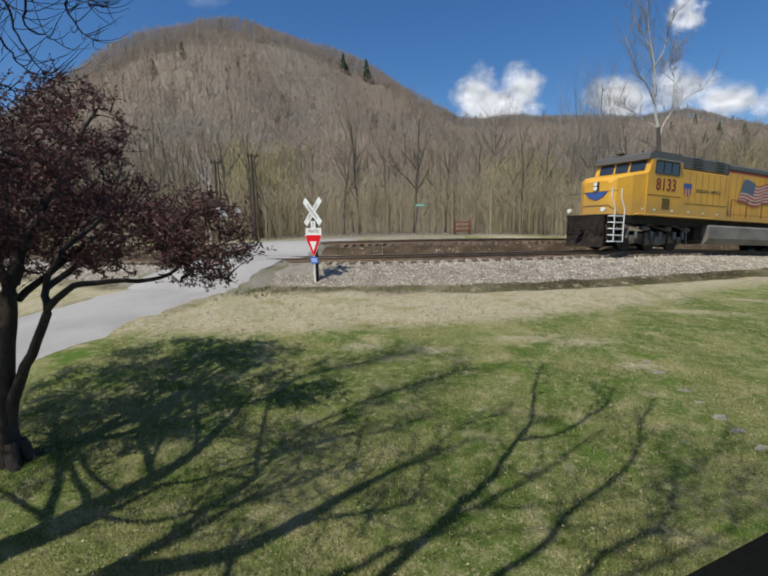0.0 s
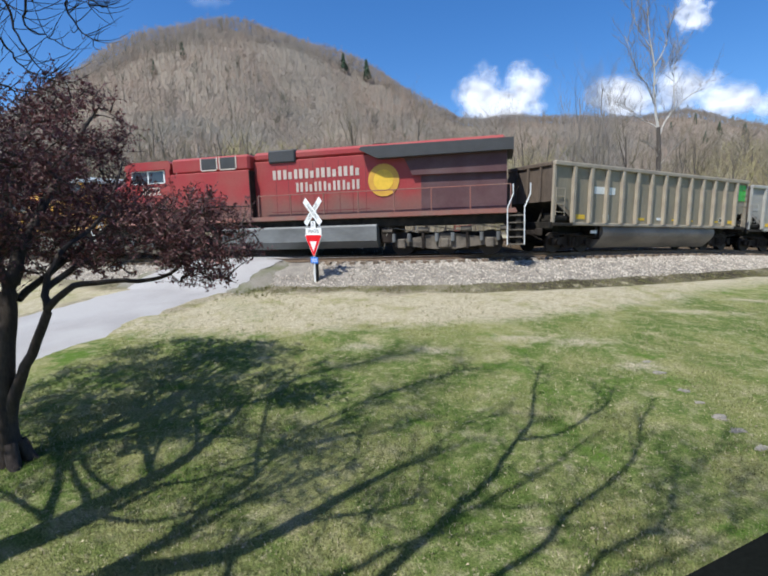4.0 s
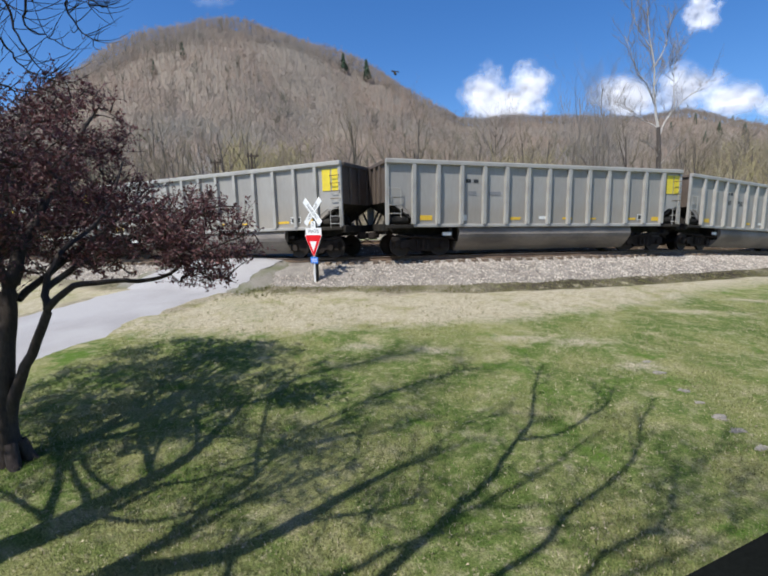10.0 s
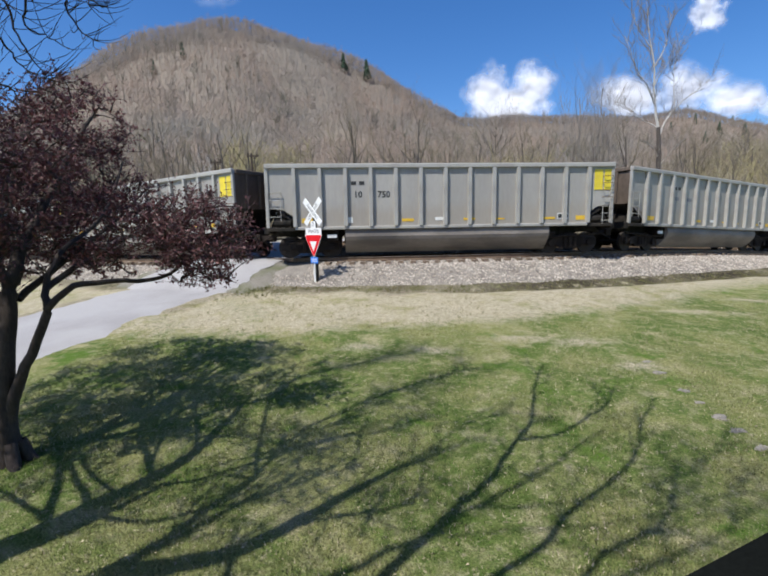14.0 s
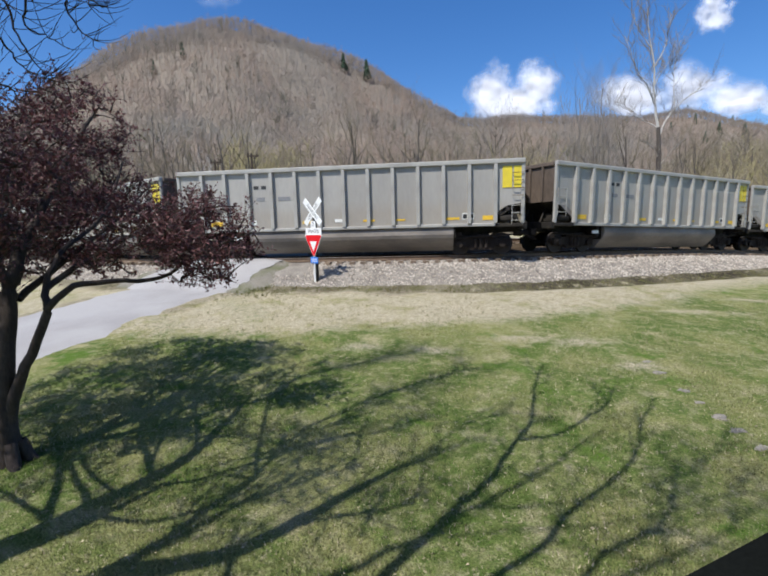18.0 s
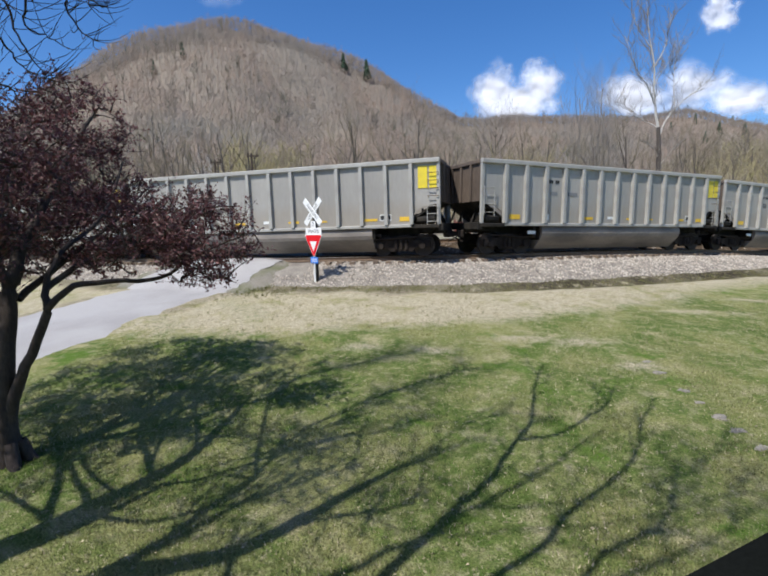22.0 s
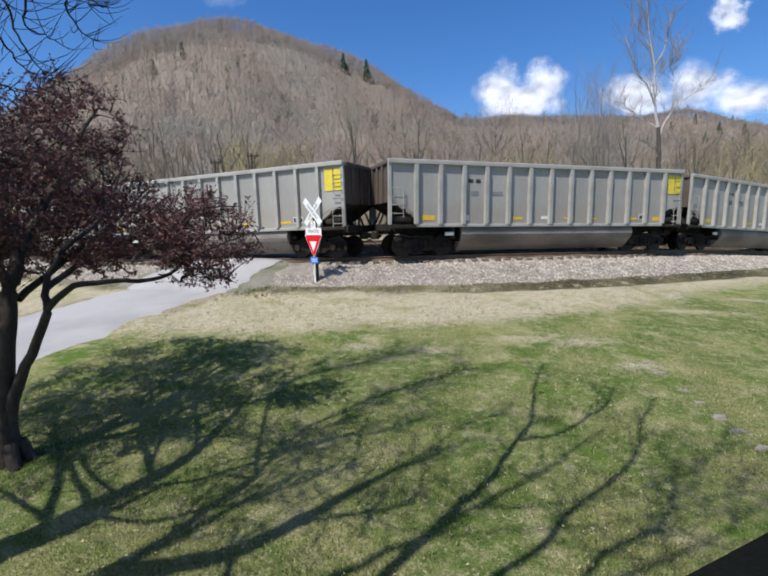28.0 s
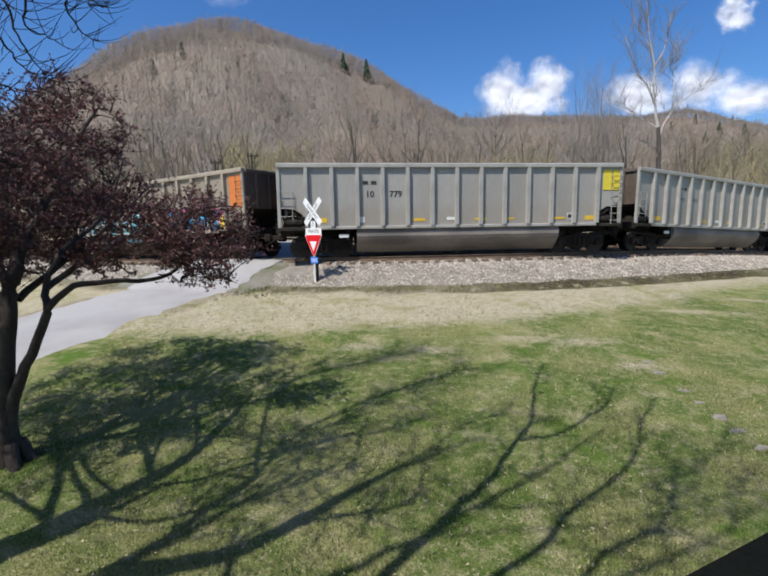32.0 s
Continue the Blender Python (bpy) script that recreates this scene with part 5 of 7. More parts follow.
# the train's reference (the rear of the third locomotive) along the line, in metres, second by second
ROLL = [(0, 77.9), (1, 59.5), (1.5, 50.6), (2, 41.8), (2.5, 32.7), (3, 23.9), (3.5, 15.1), (5.5, -19.7), (6, -28.8), (7, -46.5), (8, -64.2), (9, -81.6), (10, -99.1),
        (11, -116.8), (12, -134.4), (13, -151.9), (14, -169.5), (17, -222.3), (18, -239.5), (19, -256.5), (20, -274.0), (21, -291.3), (22, -308.5), (23, -325.4),
        (24, -342.7), (25, -359.8), (28, -410.6), (28.5, -420.8), (29, -429.8), (30, -446.7), (31, -463.6), (32, -480.6)]


def rolled(t):
    return float(np.interp(t, [a for a, b in ROLL], [b for a, b in ROLL]))


def seat(s, reach):
    """The pose of a car whose middle is s metres along the line."""
    a, b = on_track(s - reach, NEAR), on_track(s + reach, NEAR)
    x = (b - a).normalized()
    y = Vector((0, 0, 1)).cross(x).normalized()
    z = x.cross(y)
    m = Matrix((x, y, z)).transposed().to_4x4()
    m.translation = (a + b) / 2
    return m


# ======== signs and poles ========
def crossing_sign(name, label, at, yaw, scale, full):
    """Crossed blades on a post, with plates below; faces -y before it is turned."""
    root = new(name)
    root.matrix_basis = Matrix.Translation(at) @ pose(0, 0, 0, 0, 0, yaw) @ Matrix.Scale(scale, 4)
    tagged(root, label, "road sign")
    # the near post is black to paint in the shade on its right face
    part("post", box(B(), -0.05, 0.07, -0.03, 0.06, -0.3, 3.0, 0.008), M["black"] if full else M["galv"], root, "sign post coloured black for its shaded side" if full else "steel sign post")
    for y, a, words in ((-0.075, 45, "RAILROAD"), (-0.055, -45, "CROSSING")):
        turn = pose(0, y, 2.78, 0, a, 0)
        bm = box(B(), -0.61, 0.61, -0.008, 0.008, -0.115, 0.115, 0.004)
        bmesh.ops.transform(bm, matrix=turn, verts=bm.verts)
        blade = part("blade", bm, M["sign_white"], root)
        if full:
            text("lettering", words, 0.15, M["sign_ink"], blade, turn @ Matrix.Translation((0, -0.009, 0)), 0.002)
    if full:
        part("reflector_strip", box(B(), -0.075, 0.0, -0.055, -0.031, 0.0, 1.0), M["sign_white"], root, "white reflective strip")
        plate = part("track_plate", box(B(), -0.43, 0.43, -0.07, -0.055, 1.96, 2.20, 0.004), M["sign_white"], root)
        text("lettering", "TRACKS", 0.17, M["sign_ink"], plate, Matrix.Translation((0, -0.073, 2.08)), 0.002)
        plate = part("track_plate", box(B(), -0.13, 0.13, -0.07, -0.055, 2.205, 2.45, 0.004), M["sign_white"], root)
        text("lettering", "2", 0.2, M["sign_ink"], plate, Matrix.Translation((0, -0.073, 2.33)), 0.002)
        tri = lambda k, y0, y1: prism(B(), [(-0.46 * k + 0.03 * k, 1.57 + 0.4 * k), (-0.47 * k, 1.57 + 0.36 * k), (-0.03 * k, 1.57 - 0.4 * k), (0.03 * k, 1.57 - 0.4 * k), (0.47 * k, 1.57 + 0.36 * k), (0.43 * k, 1.57 + 0.4 * k)], y0, y1)
        sign = part("yield_sign", tri(1.0, -0.085, -0.07), M["sign_white"], root, "red and white triangular yield sign")
        part("red_band", tri(0.94, -0.09, -0.086), M["sign_red"], sign)
        part("white_center", prism(B(), [(-0.2, 1.72), (0.2, 1.72), (0.0, 1.36)], -0.094, -0.0905), M["sign_white"], sign)
        blue = part("notice_plate", box(B(), -0.2, 0.2, -0.08, -0.065, 0.92, 1.15, 0.004), M["sign_blue"], root, "small blue notice plate")
        for z in (1.0, 1.07):
            part("lettering", box(B(), -0.15, 0.15, -0.084, -0.0805, z - 0.012, z + 0.012), M["sign_white"], blue)
    else:
        arm = part("sign_back", box(B(), 0.75, 1.5, -0.05, -0.03, 2.75, 3.1, 0.01), M["sign_white"], root, "white sign panel on an arm")
        part("arm", tube(B(), (0, 0, 2.9), (0.8, -0.03, 2.92), 0.03), M["galv"], root)
    return root


crossing_sign("railroad_crossing_sign", "white crossbuck over a red and white yield sign", (-2.62, 17.78, -1.06), -41, 1.06, True)
crossing_sign("railroad_crossing_sign", "white crossbuck on the far side of the tracks", (-12.9, 37.5, gz(-12.9, 37.5)), 20, 0.95, False)


def utility_pole(at, height, label):
    root = new("utility_pole")
    root.location = at
    tagged(root, label, "utility pole", group="old line poles")
    part("pole", tube(B(), (0, 0, -0.5), (0.05, 0, height), 0.13, 0.1, 10), M["pole_wood"], root)
    part("pole", tube(B(), (0.4, 0.1, -0.5), (0.32, 0.05, height - 0.1), 0.07, 0.05, 8), M["pole_wood"], root)
    part("cross_arm", box(B(), -0.35, 0.75, -0.14, -0.02, height - 0.25, height - 0.1, 0.01), M["pole_wood"], root)
    for x in (-0.25, 0.1, 0.6):
        part("insulator", tube(B(), (x, -0.08, height - 0.1), (x, -0.08, height + 0.12), 0.06, 0.04, 8), M["black"], root)
    part("brace", tube(B(), (0.4, 0.2, height * 0.75), (1.9, 0.6, -0.3), 0.03), M["pole_wood"], root)


utility_pole((-12.15, 44.0, gz(-12.15, 44.0)), 8.1, "weathered dark wooden twin pole with a short cross arm")
utility_pole((-15.6, 44.0, gz(-15.6, 44.0)), 7.7, "weathered dark wooden pole behind the plum tree")


def street_sign():
    root = new("street_sign")
    root.location = (3.2, 44.3, gz(3.2, 44.3))
    tagged(root, "green street name sign on a thin steel post", "street sign")
    part("post", tube(B(), (0, 0, -0.3), (0, 0, 2.75), 0.035, seg=8), M["galv"], root)
    blade = part("sign_blade", box(B(), -0.1, 0.95, -0.012, 0.012, 2.72, 2.95, 0.004), M["sign_green"], root)
    part("lettering", box(B(), 0.05, 0.8, -0.018, -0.013, 2.8, 2.87), M["sign_white"], blade)


street_sign()


def rack():
    root = new("steel_rack")
    root.location = (8.0, 46.0, gz(8.0, 46.0))
    tagged(root, "rusty red-brown steel rack standing at the wood's edge", "rack")
    for x in (-0.75, 0.75):
        for y in (0, 0.7):
            part("upright", box(B(), x - 0.05, x + 0.05, y - 0.05, y + 0.05, -0.1, 1.5, 0.01), M["rust_brown"], root)
    for z in (0.35, 0.75, 1.15):
        part("rail", box(B(), -0.8, 0.8, -0.04, 0.04, z, z + 0.14, 0.01), M["rust_brown"], root)
    part("bed", box(B(), -0.8, 0.8, 0.0, 0.7, 0.3, 0.36, 0.01), M["rust_brown"], root)


rack()


def porch_roof():
    """The eave below the eye, at the corner of the view."""
    root = new("porch_roof")
    tagged(root, "dark shingled eave of the porch roof", "roof")
    a, b = Vector((1.14, 1.6, -0.15)), Vector((1.53, 1.7, -0.05))
    d = (b - a).normalized()
    back = Vector((d.y, -d.x, 0)).normalized()
    p, q = a - d * 0.9, b + d * 1.6
    r, s = q + back * 5.6 + Vector((0, 0, 0.1)), p + back * 5.3 + Vector((0, 0, 0.1))
    bm = B()
    lo = [bm.verts.new(v - Vector((0, 0, 0.05))) for v in (p, q, r, s)]
    hi = [bm.verts.new(v) for v in (p, q, r, s)]
    bm.faces.new(lo[::-1])
    bm.faces.new(hi)
    for i in range(4):
        bm.faces.new((lo[i], lo[(i + 1) % 4], hi[(i + 1) % 4], hi[i]))
    bmesh.ops.recalc_face_normals(bm, faces=bm.faces)
    part("roof_deck", bm, M["roof_dark"], root)
    part("drip_edge", tube(B(), p + Vector((0, 0, -0.03)), q + Vector((0, 0, -0.03)), 0.012), M["black"], root)
    return root


porch_roof()
# wall added behind the eye, out of view, to block sky light from the lawn
tagged(part("house_wall", box(B(), -6.0, 16.0, -4.6, -4.3, -2.8, 5.6), M["siding"]), "unseen plain brown house wall, added to hold back sky light", "wall", kind="structure")


# ======== trees ========
def smooth_path(pts, per=4, jitter=0.0, rng=None):
    pts = [Vector(p) for p in pts]
    out = []
    for i in range(len(pts) - 1):
        p0, p1, p2, p3 = pts[max(i - 1, 0)], pts[i], pts[i + 1], pts[min(i + 2, len(pts) - 1)]
        for k in range(per):
            t = k / per
            q = 0.5 * ((2 * p1) + (p2 - p0) * t + (2 * p0 - 5 * p1 + 4 * p2 - p3) * t * t + (3 * p1 - p0 - 3 * p2 + p3) * t ** 3)
            if jitter and rng:
                q += Vector((rng.uniform(-1, 1), rng.uniform(-1, 1), rng.uniform(-1, 1))) * jitter
            out.append(q)
    out.append(pts[-1])
    return out


def plum_tree():
    root = new("plum_tree")
    tagged(root, "purple-leaved plum tree with dark twisted trunk on the lawn", "tree")
    rng = random.Random(21)
    V, F, nodes = [], [], []

    def limb(pts, r0, r1, seg=7):
        path = smooth_path(pts, 4, 0.012, rng)
        n = len(path) - 1
        add_tube(V, F, path, [r0 + (r1 - r0) * (i / n) ** 0.8 for i in range(n + 1)], seg)
        nodes.extend(path[n // 2:])

    limb([(-5.54, 6.33, -2.25), (-5.5, 6.3, -1.35), (-5.39, 6.3, -0.56), (-5.27, 6.4, 0.4), (-5.23, 6.6, 0.94), (-5.23, 7.2, 1.67), (-5.07, 7.8, 2.65), (-4.9, 8.2, 3.3)], 0.2, 0.02, 12)
    limb([(-5.46, 6.3, -1.5), (-5.28, 6.27, -1.0), (-5.06, 6.25, -0.62), (-4.64, 6.2, 0.15), (-4.7, 6.3, 0.47), (-4.66, 6.6, 0.93), (-4.46, 7.4, 1.5), (-4.5, 8.2, 2.45)], 0.1, 0.016, 9)
    limb([(-4.63, 6.2, 0.2), (-4.3, 6.3, 0.5), (-3.93, 6.6, 0.52), (-3.36, 6.9, 0.54), (-3.06, 7.2, 0.78), (-2.62, 7.4, 1.0), (-2.15, 7.6, 1.18)], 0.055, 0.01)
    limb([(-4.7, 6.3, 0.47), (-4.44, 6.9, 0.83), (-3.96, 7.6, 1.26), (-3.21, 8.0, 1.58), (-2.5, 8.2, 1.65)], 0.05, 0.01)
    limb([(-5.66, 6.33, -2.2), (-5.62, 6.2, -0.6), (-5.72, 6.1, 0.45), (-5.92, 6.3, 1.44), (-6.07, 7.0, 2.53)], 0.2, 0.02, 9)
    limb([(-5.27, 6.4, 0.4), (-5.88, 7.0, 1.23), (-5.93, 7.6, 2.25), (-6.21, 8.0, 3.18)], 0.07, 0.014)
    limb([(-5.27, 6.5, 0.3), (-5.0, 7.4, 0.9), (-4.9, 8.6, 1.5), (-4.6, 9.2, 2.1)], 0.06, 0.014)
    # root flare
    for a in range(5):
        w = a * 1.26 + 0.4
        c, s = math.cos(w), math.sin(w)
        add_tube(V, F, [Vector((-5.5 + 0.12 * c, 6.32 + 0.1 * s, -1.75)), Vector((-5.5 + 0.24 * c, 6.32 + 0.2 * s, -2.05)), Vector((-5.5 + 0.5 * c, 6.32 + 0.4 * s, -2.22))], [0.1, 0.09, 0.03], 7)
    # crown: clumps of twigs and leaves round the limbs
    fields = [((-5.5, 7.5, 2.0), (1.45, 1.8, 1.55), 560), ((-3.6, 7.6, 1.15), (1.65, 1.3, 0.66), 170), ((-3.5, 7.2, 0.8), (1.5, 0.8, 0.34), 130), ((-6.6, 7.2, 1.5), (1.3, 1.7, 1.5), 300), ((-5.3, 8.1, 3.0), (0.95, 1.1, 0.85), 190), ((-2.75, 6.9, 0.52), (0.45, 0.3, 0.14), 22), ((-4.7, 8.9, 1.5), (1.7, 0.9, 0.7), 190), ((-5.9, 6.6, 1.0), (1.0, 0.8, 0.9), 90), ((-5.0, 5.75, 1.8), (1.2, 0.75, 0.95), 220), ((-7.7, 7.5, 1.5), (1.4, 1.5, 1.1), 420), ((-6.9, 6.3, 1.0), (1.0, 0.8, 0.7), 160), ((-6.6, 9.2, 1.7), (1.6, 1.0, 1.0), 420), ((-5.6, 8.9, 2.2), (1.1, 0.9, 0.8), 150), ((-2.75, 6.7, 1.25), (0.95, 0.6, 0.5), 125), ((-5.7, 5.4, 1.2), (1.2, 0.7, 0.95), 220)]
    goals = []
    for c, r, n in fields:
        while n:
            u = Vector((rng.uniform(-1, 1), rng.uniform(-1, 1), rng.uniform(-1, 1)))
            if 0.1 < u.length < 1 and rng.random() < 0.35 + 0.65 * u.length:
                p = Vector((c[0] + u.x * r[0], c[1] + u.y * r[1], c[2] + u.z * r[2]))
                if noise.noise(p * 1.5) > -0.09:
                    goals.append(p)
                n -= 1
    goals.sort(key=lambda p: (p - Vector((-5.2, 7.0, 0.9))).length)
    table = np.array([tuple(p) for p in nodes])
    LV, LF, TV, TF = [], [], [], []
    for g in goals:
        k = int(np.argmin(((table - np.array(g)) ** 2).sum(1)))
        a = Vector(table[k])
        d = g - a
        mid = a + d * 0.5 + Vector((rng.uniform(-1, 1), rng.uniform(-1, 1), rng.uniform(-0.2, 1))) * 0.1 * d.length
        add_tube(TV, TF, [a, mid, g], [0.014, 0.009, 0.004], 4)
        table = np.vstack([table, [tuple(mid)], [tuple(g)]])
        for _ in range(4):
            tip = g + Vector((rng.uniform(-1, 1), rng.uniform(-1, 1), rng.uniform(-0.4, 1))) * 0.28
            add_tube(TV, TF, [g, tip], [0.005, 0.002], 3)
            for _ in range(8):
                q = g + (tip - g) * rng.uniform(0.15, 1.05) + Vector((rng.gauss(0, 1), rng.gauss(0, 1), rng.gauss(0, 1))) * 0.025
                L = rng.uniform(0.02, 0.042)
                u = Vector((rng.gauss(0, 1), rng.gauss(0, 1), rng.gauss(0, 1))).normalized() * L
                w = u.cross(Vector((rng.gauss(0, 1), rng.gauss(0, 1), rng.gauss(0, 1)))).normalized() * L * 0.4
                n0 = len(LV)
                LV.extend((q - u, q + w + u * 0.1, q + u, q - w + u * 0.1))
                LF.append((n0, n0 + 1, n0 + 2, n0 + 3))
    pymesh("trunk", V, F, M["bark_dark"], root, smooth=True)
    pymesh("branchwork", TV, TF, M["bark_dark"], root)
    tagged(pymesh("crown", LV, LF, M["plum_leaf"], root), "sparse small purple leaves")
    return root


plum_tree()


def yard_tree():
    """The bare tree beside the house, whose boughs reach over the lawn."""
    root = new("bare_yard_tree")
    tagged(root, "tall bare shade tree beside the house", "tree")
    rng = random.Random(8)
    V, F, TV, TF = [], [], [], []
    fork = (-7.4, -0.6, 1.9)
    add_tube(V, F, smooth_path([(-8.3, -1.6, -2.6), (-8.0, -1.3, -0.6), fork], 4), [0.34, 0.31, 0.29, 0.28, 0.27, 0.26, 0.25, 0.24, 0.22], 12)
    def twig(p, way, length, r, level):
        """A crooked twig with side shoots."""
        q, chain = p, [p]
        for k in range(4):
            way = (way + Vector((rng.gauss(0, 1), rng.gauss(0, 1), rng.gauss(0.12, 0.6))) * 0.28).normalized()
            q = q + way * length / 4
            chain.append(q)
            if level and rng.random() < 0.85:
                side = (way + Vector((rng.gauss(0, 1), rng.gauss(0, 1), rng.gauss(0.1, 0.6))) * 0.9).normalized()
                twig(q, side, length * rng.uniform(0.35, 0.6), r * 0.6, level - 1)
        add_tube(TV, TF, chain, [r, r * 0.85, r * 0.7, r * 0.5, r * 0.25], 4 if level else 3)

    def bough(pts, r0, r1, twigs):
        path = smooth_path(pts, 4, 0.015, rng)
        n = len(path) - 1
        add_tube(V, F, path, [r0 + (r1 - r0) * (i / n) ** 1.2 for i in range(n + 1)], 8)
        last = twigs * 3
        for k in range(last):
            i = min(n - 1, int(n * (0.35 + 0.65 * (k + rng.random()) / last)))
            d = (path[i + 1] - path[i]).normalized()
            way = (d + Vector((rng.gauss(0, 1), rng.gauss(0, 1), rng.gauss(0.2, 0.5))) * 0.75).normalized()
            twig(path[i], way, rng.uniform(0.5, 1.25), rng.uniform(0.009, 0.017), 2)

    bough([(-7.4, -0.6, 1.9), (-6.95, 1, 2.6), (-6.54, 2.04, 2.84), (-6.44, 2.21, 2.96), (-6.16, 2.48, 3.1), (-5.88, 2.84, 3.2), (-5.53, 3.27, 3.36), (-5.24, 3.69, 3.5), (-5.12, 4.21, 3.63), (-5.03, 4.83, 3.79), (-4.94, 5.71, 3.97)], 0.25, 0.025, 10)
    bough([(-6.19, 2.56, 3.01), (-6.52, 3.14, 3.14), (-7.03, 3.87, 3.29), (-7.67, 4.55, 3.42), (-8.38, 5.74, 3.61)], 0.07, 0.02, 9)
    bough([(-5.91, 2.82, 3.14), (-6.18, 3.11, 3.22), (-6.72, 3.61, 3.29), (-7.15, 4.05, 3.35)], 0.06, 0.02, 7)
    bough([(-5.51, 3.3, 3.42), (-5.9, 3.87, 3.54), (-6.38, 4.5, 3.67), (-6.79, 5.59, 3.86), (-7.58, 6.88, 4.04)], 0.06, 0.018, 9)
    bough([(-5.56, 3.19, 3.41), (-5.87, 4.15, 3.64), (-6.35, 5.42, 3.9), (-7.32, 7.35, 4.2)], 0.04, 0.015, 6)
    bough([(-5.2, 3.76, 3.57), (-5.44, 4.36, 3.77), (-6.14, 5.78, 4.03), (-6.44, 7.2, 4.31)], 0.045, 0.015, 6)
    bough([(-5.63, 3.13, 3.28), (-4.99, 3.21, 3.37), (-4.5, 3.38, 3.48), (-3.99, 3.66, 3.55), (-3.94, 3.83, 3.66), (-4.25, 4.01, 3.74), (-4.83, 4.18, 3.82)], 0.034, 0.014, 14)
    bough([(-5.94, 2.72, 3.14), (-5.14, 2.51, 3.24), (-4.67, 2.61, 3.38), (-4.05, 2.71, 3.55), (-3.54, 2.96, 3.7), (-2.97, 3.21, 3.84)], 0.038, 0.014, 15)
    bough([(-5.46, 1.7, 3.14), (-5.3, 1.78, 3.22), (-4.97, 2.06, 3.31), (-4.81, 2.34, 3.41), (-4.71, 2.87, 3.52), (-4.49, 3.05, 3.62)], 0.026, 0.012, 6)
    bough([(-8.36, 4.45, 3.26), (-7.89, 4.37, 3.34), (-7.22, 4.34, 3.43), (-6.51, 4.36, 3.5), (-5.91, 4.33, 3.57), (-5.13, 4.2, 3.66), (-4.65, 4.28, 3.73)], 0.04, 0.014, 5)
    bough([(-4.07, 3.56, 3.75), (-3.86, 3.67, 3.88), (-3.69, 4.14, 4.04), (-3.13, 4.35, 4.18)], 0.02, 0.01, 8)
    bough([(-7.4, -0.6, 1.9), (-6, 0.7, 3.2), (-5.19, 1.56, 3.43), (-4.7, 1.68, 3.54), (-4.27, 1.74, 3.66), (-3.89, 1.91, 3.75), (-3.54, 2.17, 3.87), (-3.15, 2.49, 4), (-2.83, 2.76, 4.13), (-2.4, 3.07, 4.25), (-1.92, 3.29, 4.37)], 0.17, 0.02, 9)
    bough([(-3.65, 2, 3.94), (-3.38, 2.1, 4.03), (-3.08, 2.11, 4.16), (-2.65, 2.17, 4.25), (-2.19, 2.43, 4.4)], 0.035, 0.014, 7)
    bough([(-4.04, 1.42, 3.55), (-4.1, 1.65, 3.61), (-4.02, 1.83, 3.7)], 0.05, 0.03, 2)
    bough([(-7.4, -0.6, 1.9), (-5.4, 0.2, 3.4), (-3.05, 0.98, 3.92), (-2.73, 1.24, 4.05), (-2.35, 1.61, 4.21), (-1.94, 2.07, 4.35), (-1.44, 2.58, 4.5), (-0.95, 3.3, 4.68), (-0.52, 3.92, 4.85), (-0.19, 4.9, 5.06), (0.37, 6.13, 5.27)], 0.085, 0.018, 4)
    bough([(-0.9, 3.36, 4.8), (-0.36, 3.44, 4.88), (0.14, 3.77, 4.96), (0.63, 4.15, 5.06), (0.99, 4.48, 5.14), (1.19, 4.96, 5.25)], 0.036, 0.012, 4)
    bough([(-7.4, -0.6, 1.9), (-5.8, -0.1, 4.8), (-4.18, 0.14, 6.57), (-3.78, 0.35, 6.72), (-3.34, 0.5, 6.85), (-2.87, 0.85, 7), (-2.3, 1.16, 7.13), (-1.86, 1.41, 7.29), (-1.42, 1.77, 7.43), (-0.69, 2.33, 7.61)], 0.06, 0.02, 5)
    bough([(-4.3, 0.5, 3.7), (-2.18, 0.8, 4.34), (-1.78, 1.02, 4.41), (-1.18, 1.4, 4.51), (-0.76, 1.83, 4.61), (-0.25, 2.21, 4.73), (0.33, 2.64, 4.82), (0.78, 3.18, 4.95), (1.1, 3.71, 5.05), (1.79, 4.5, 5.19)], 0.055, 0.014, 5)
    bough([(-3, 0.6, 4.1), (-1.37, 0.71, 4.65), (-1.04, 0.88, 4.71), (-0.68, 1.16, 4.82), (-0.28, 1.33, 4.9), (0.08, 1.5, 4.96), (0.41, 1.83, 5.09), (0.77, 2.37, 5.21)], 0.045, 0.012, 6)
    bough([(-3.6, 0.3, 4.6), (-1.84, -0.02, 6.32), (-1.21, 0.14, 6.47), (-0.6, 0.34, 6.56), (-0.08, 0.51, 6.71), (0.69, 0.92, 6.84)], 0.045, 0.015, 5)
    bough([(-5, 2.2, 5.6), (-4.77, 3.13, 6.25), (-4.14, 3.73, 6.55), (-3.55, 4.22, 6.87), (-2.88, 4.57, 7.18), (-2.1, 5.02, 7.48)], 0.04, 0.012, 20)
    bough([(-5, 2.2, 5.6), (-5.65, 4.47, 6.58), (-4.94, 5.21, 6.93), (-4.05, 5.65, 7.27), (-3.16, 5.94, 7.57)], 0.04, 0.012, 22)
    bough([(-3.3, 1.4, 4.9), (-3.4, 1.85, 6.13), (-2.75, 2.65, 6.47), (-2.16, 3.09, 6.78), (-1.55, 3.22, 7.09)], 0.02, 0.01, 7)
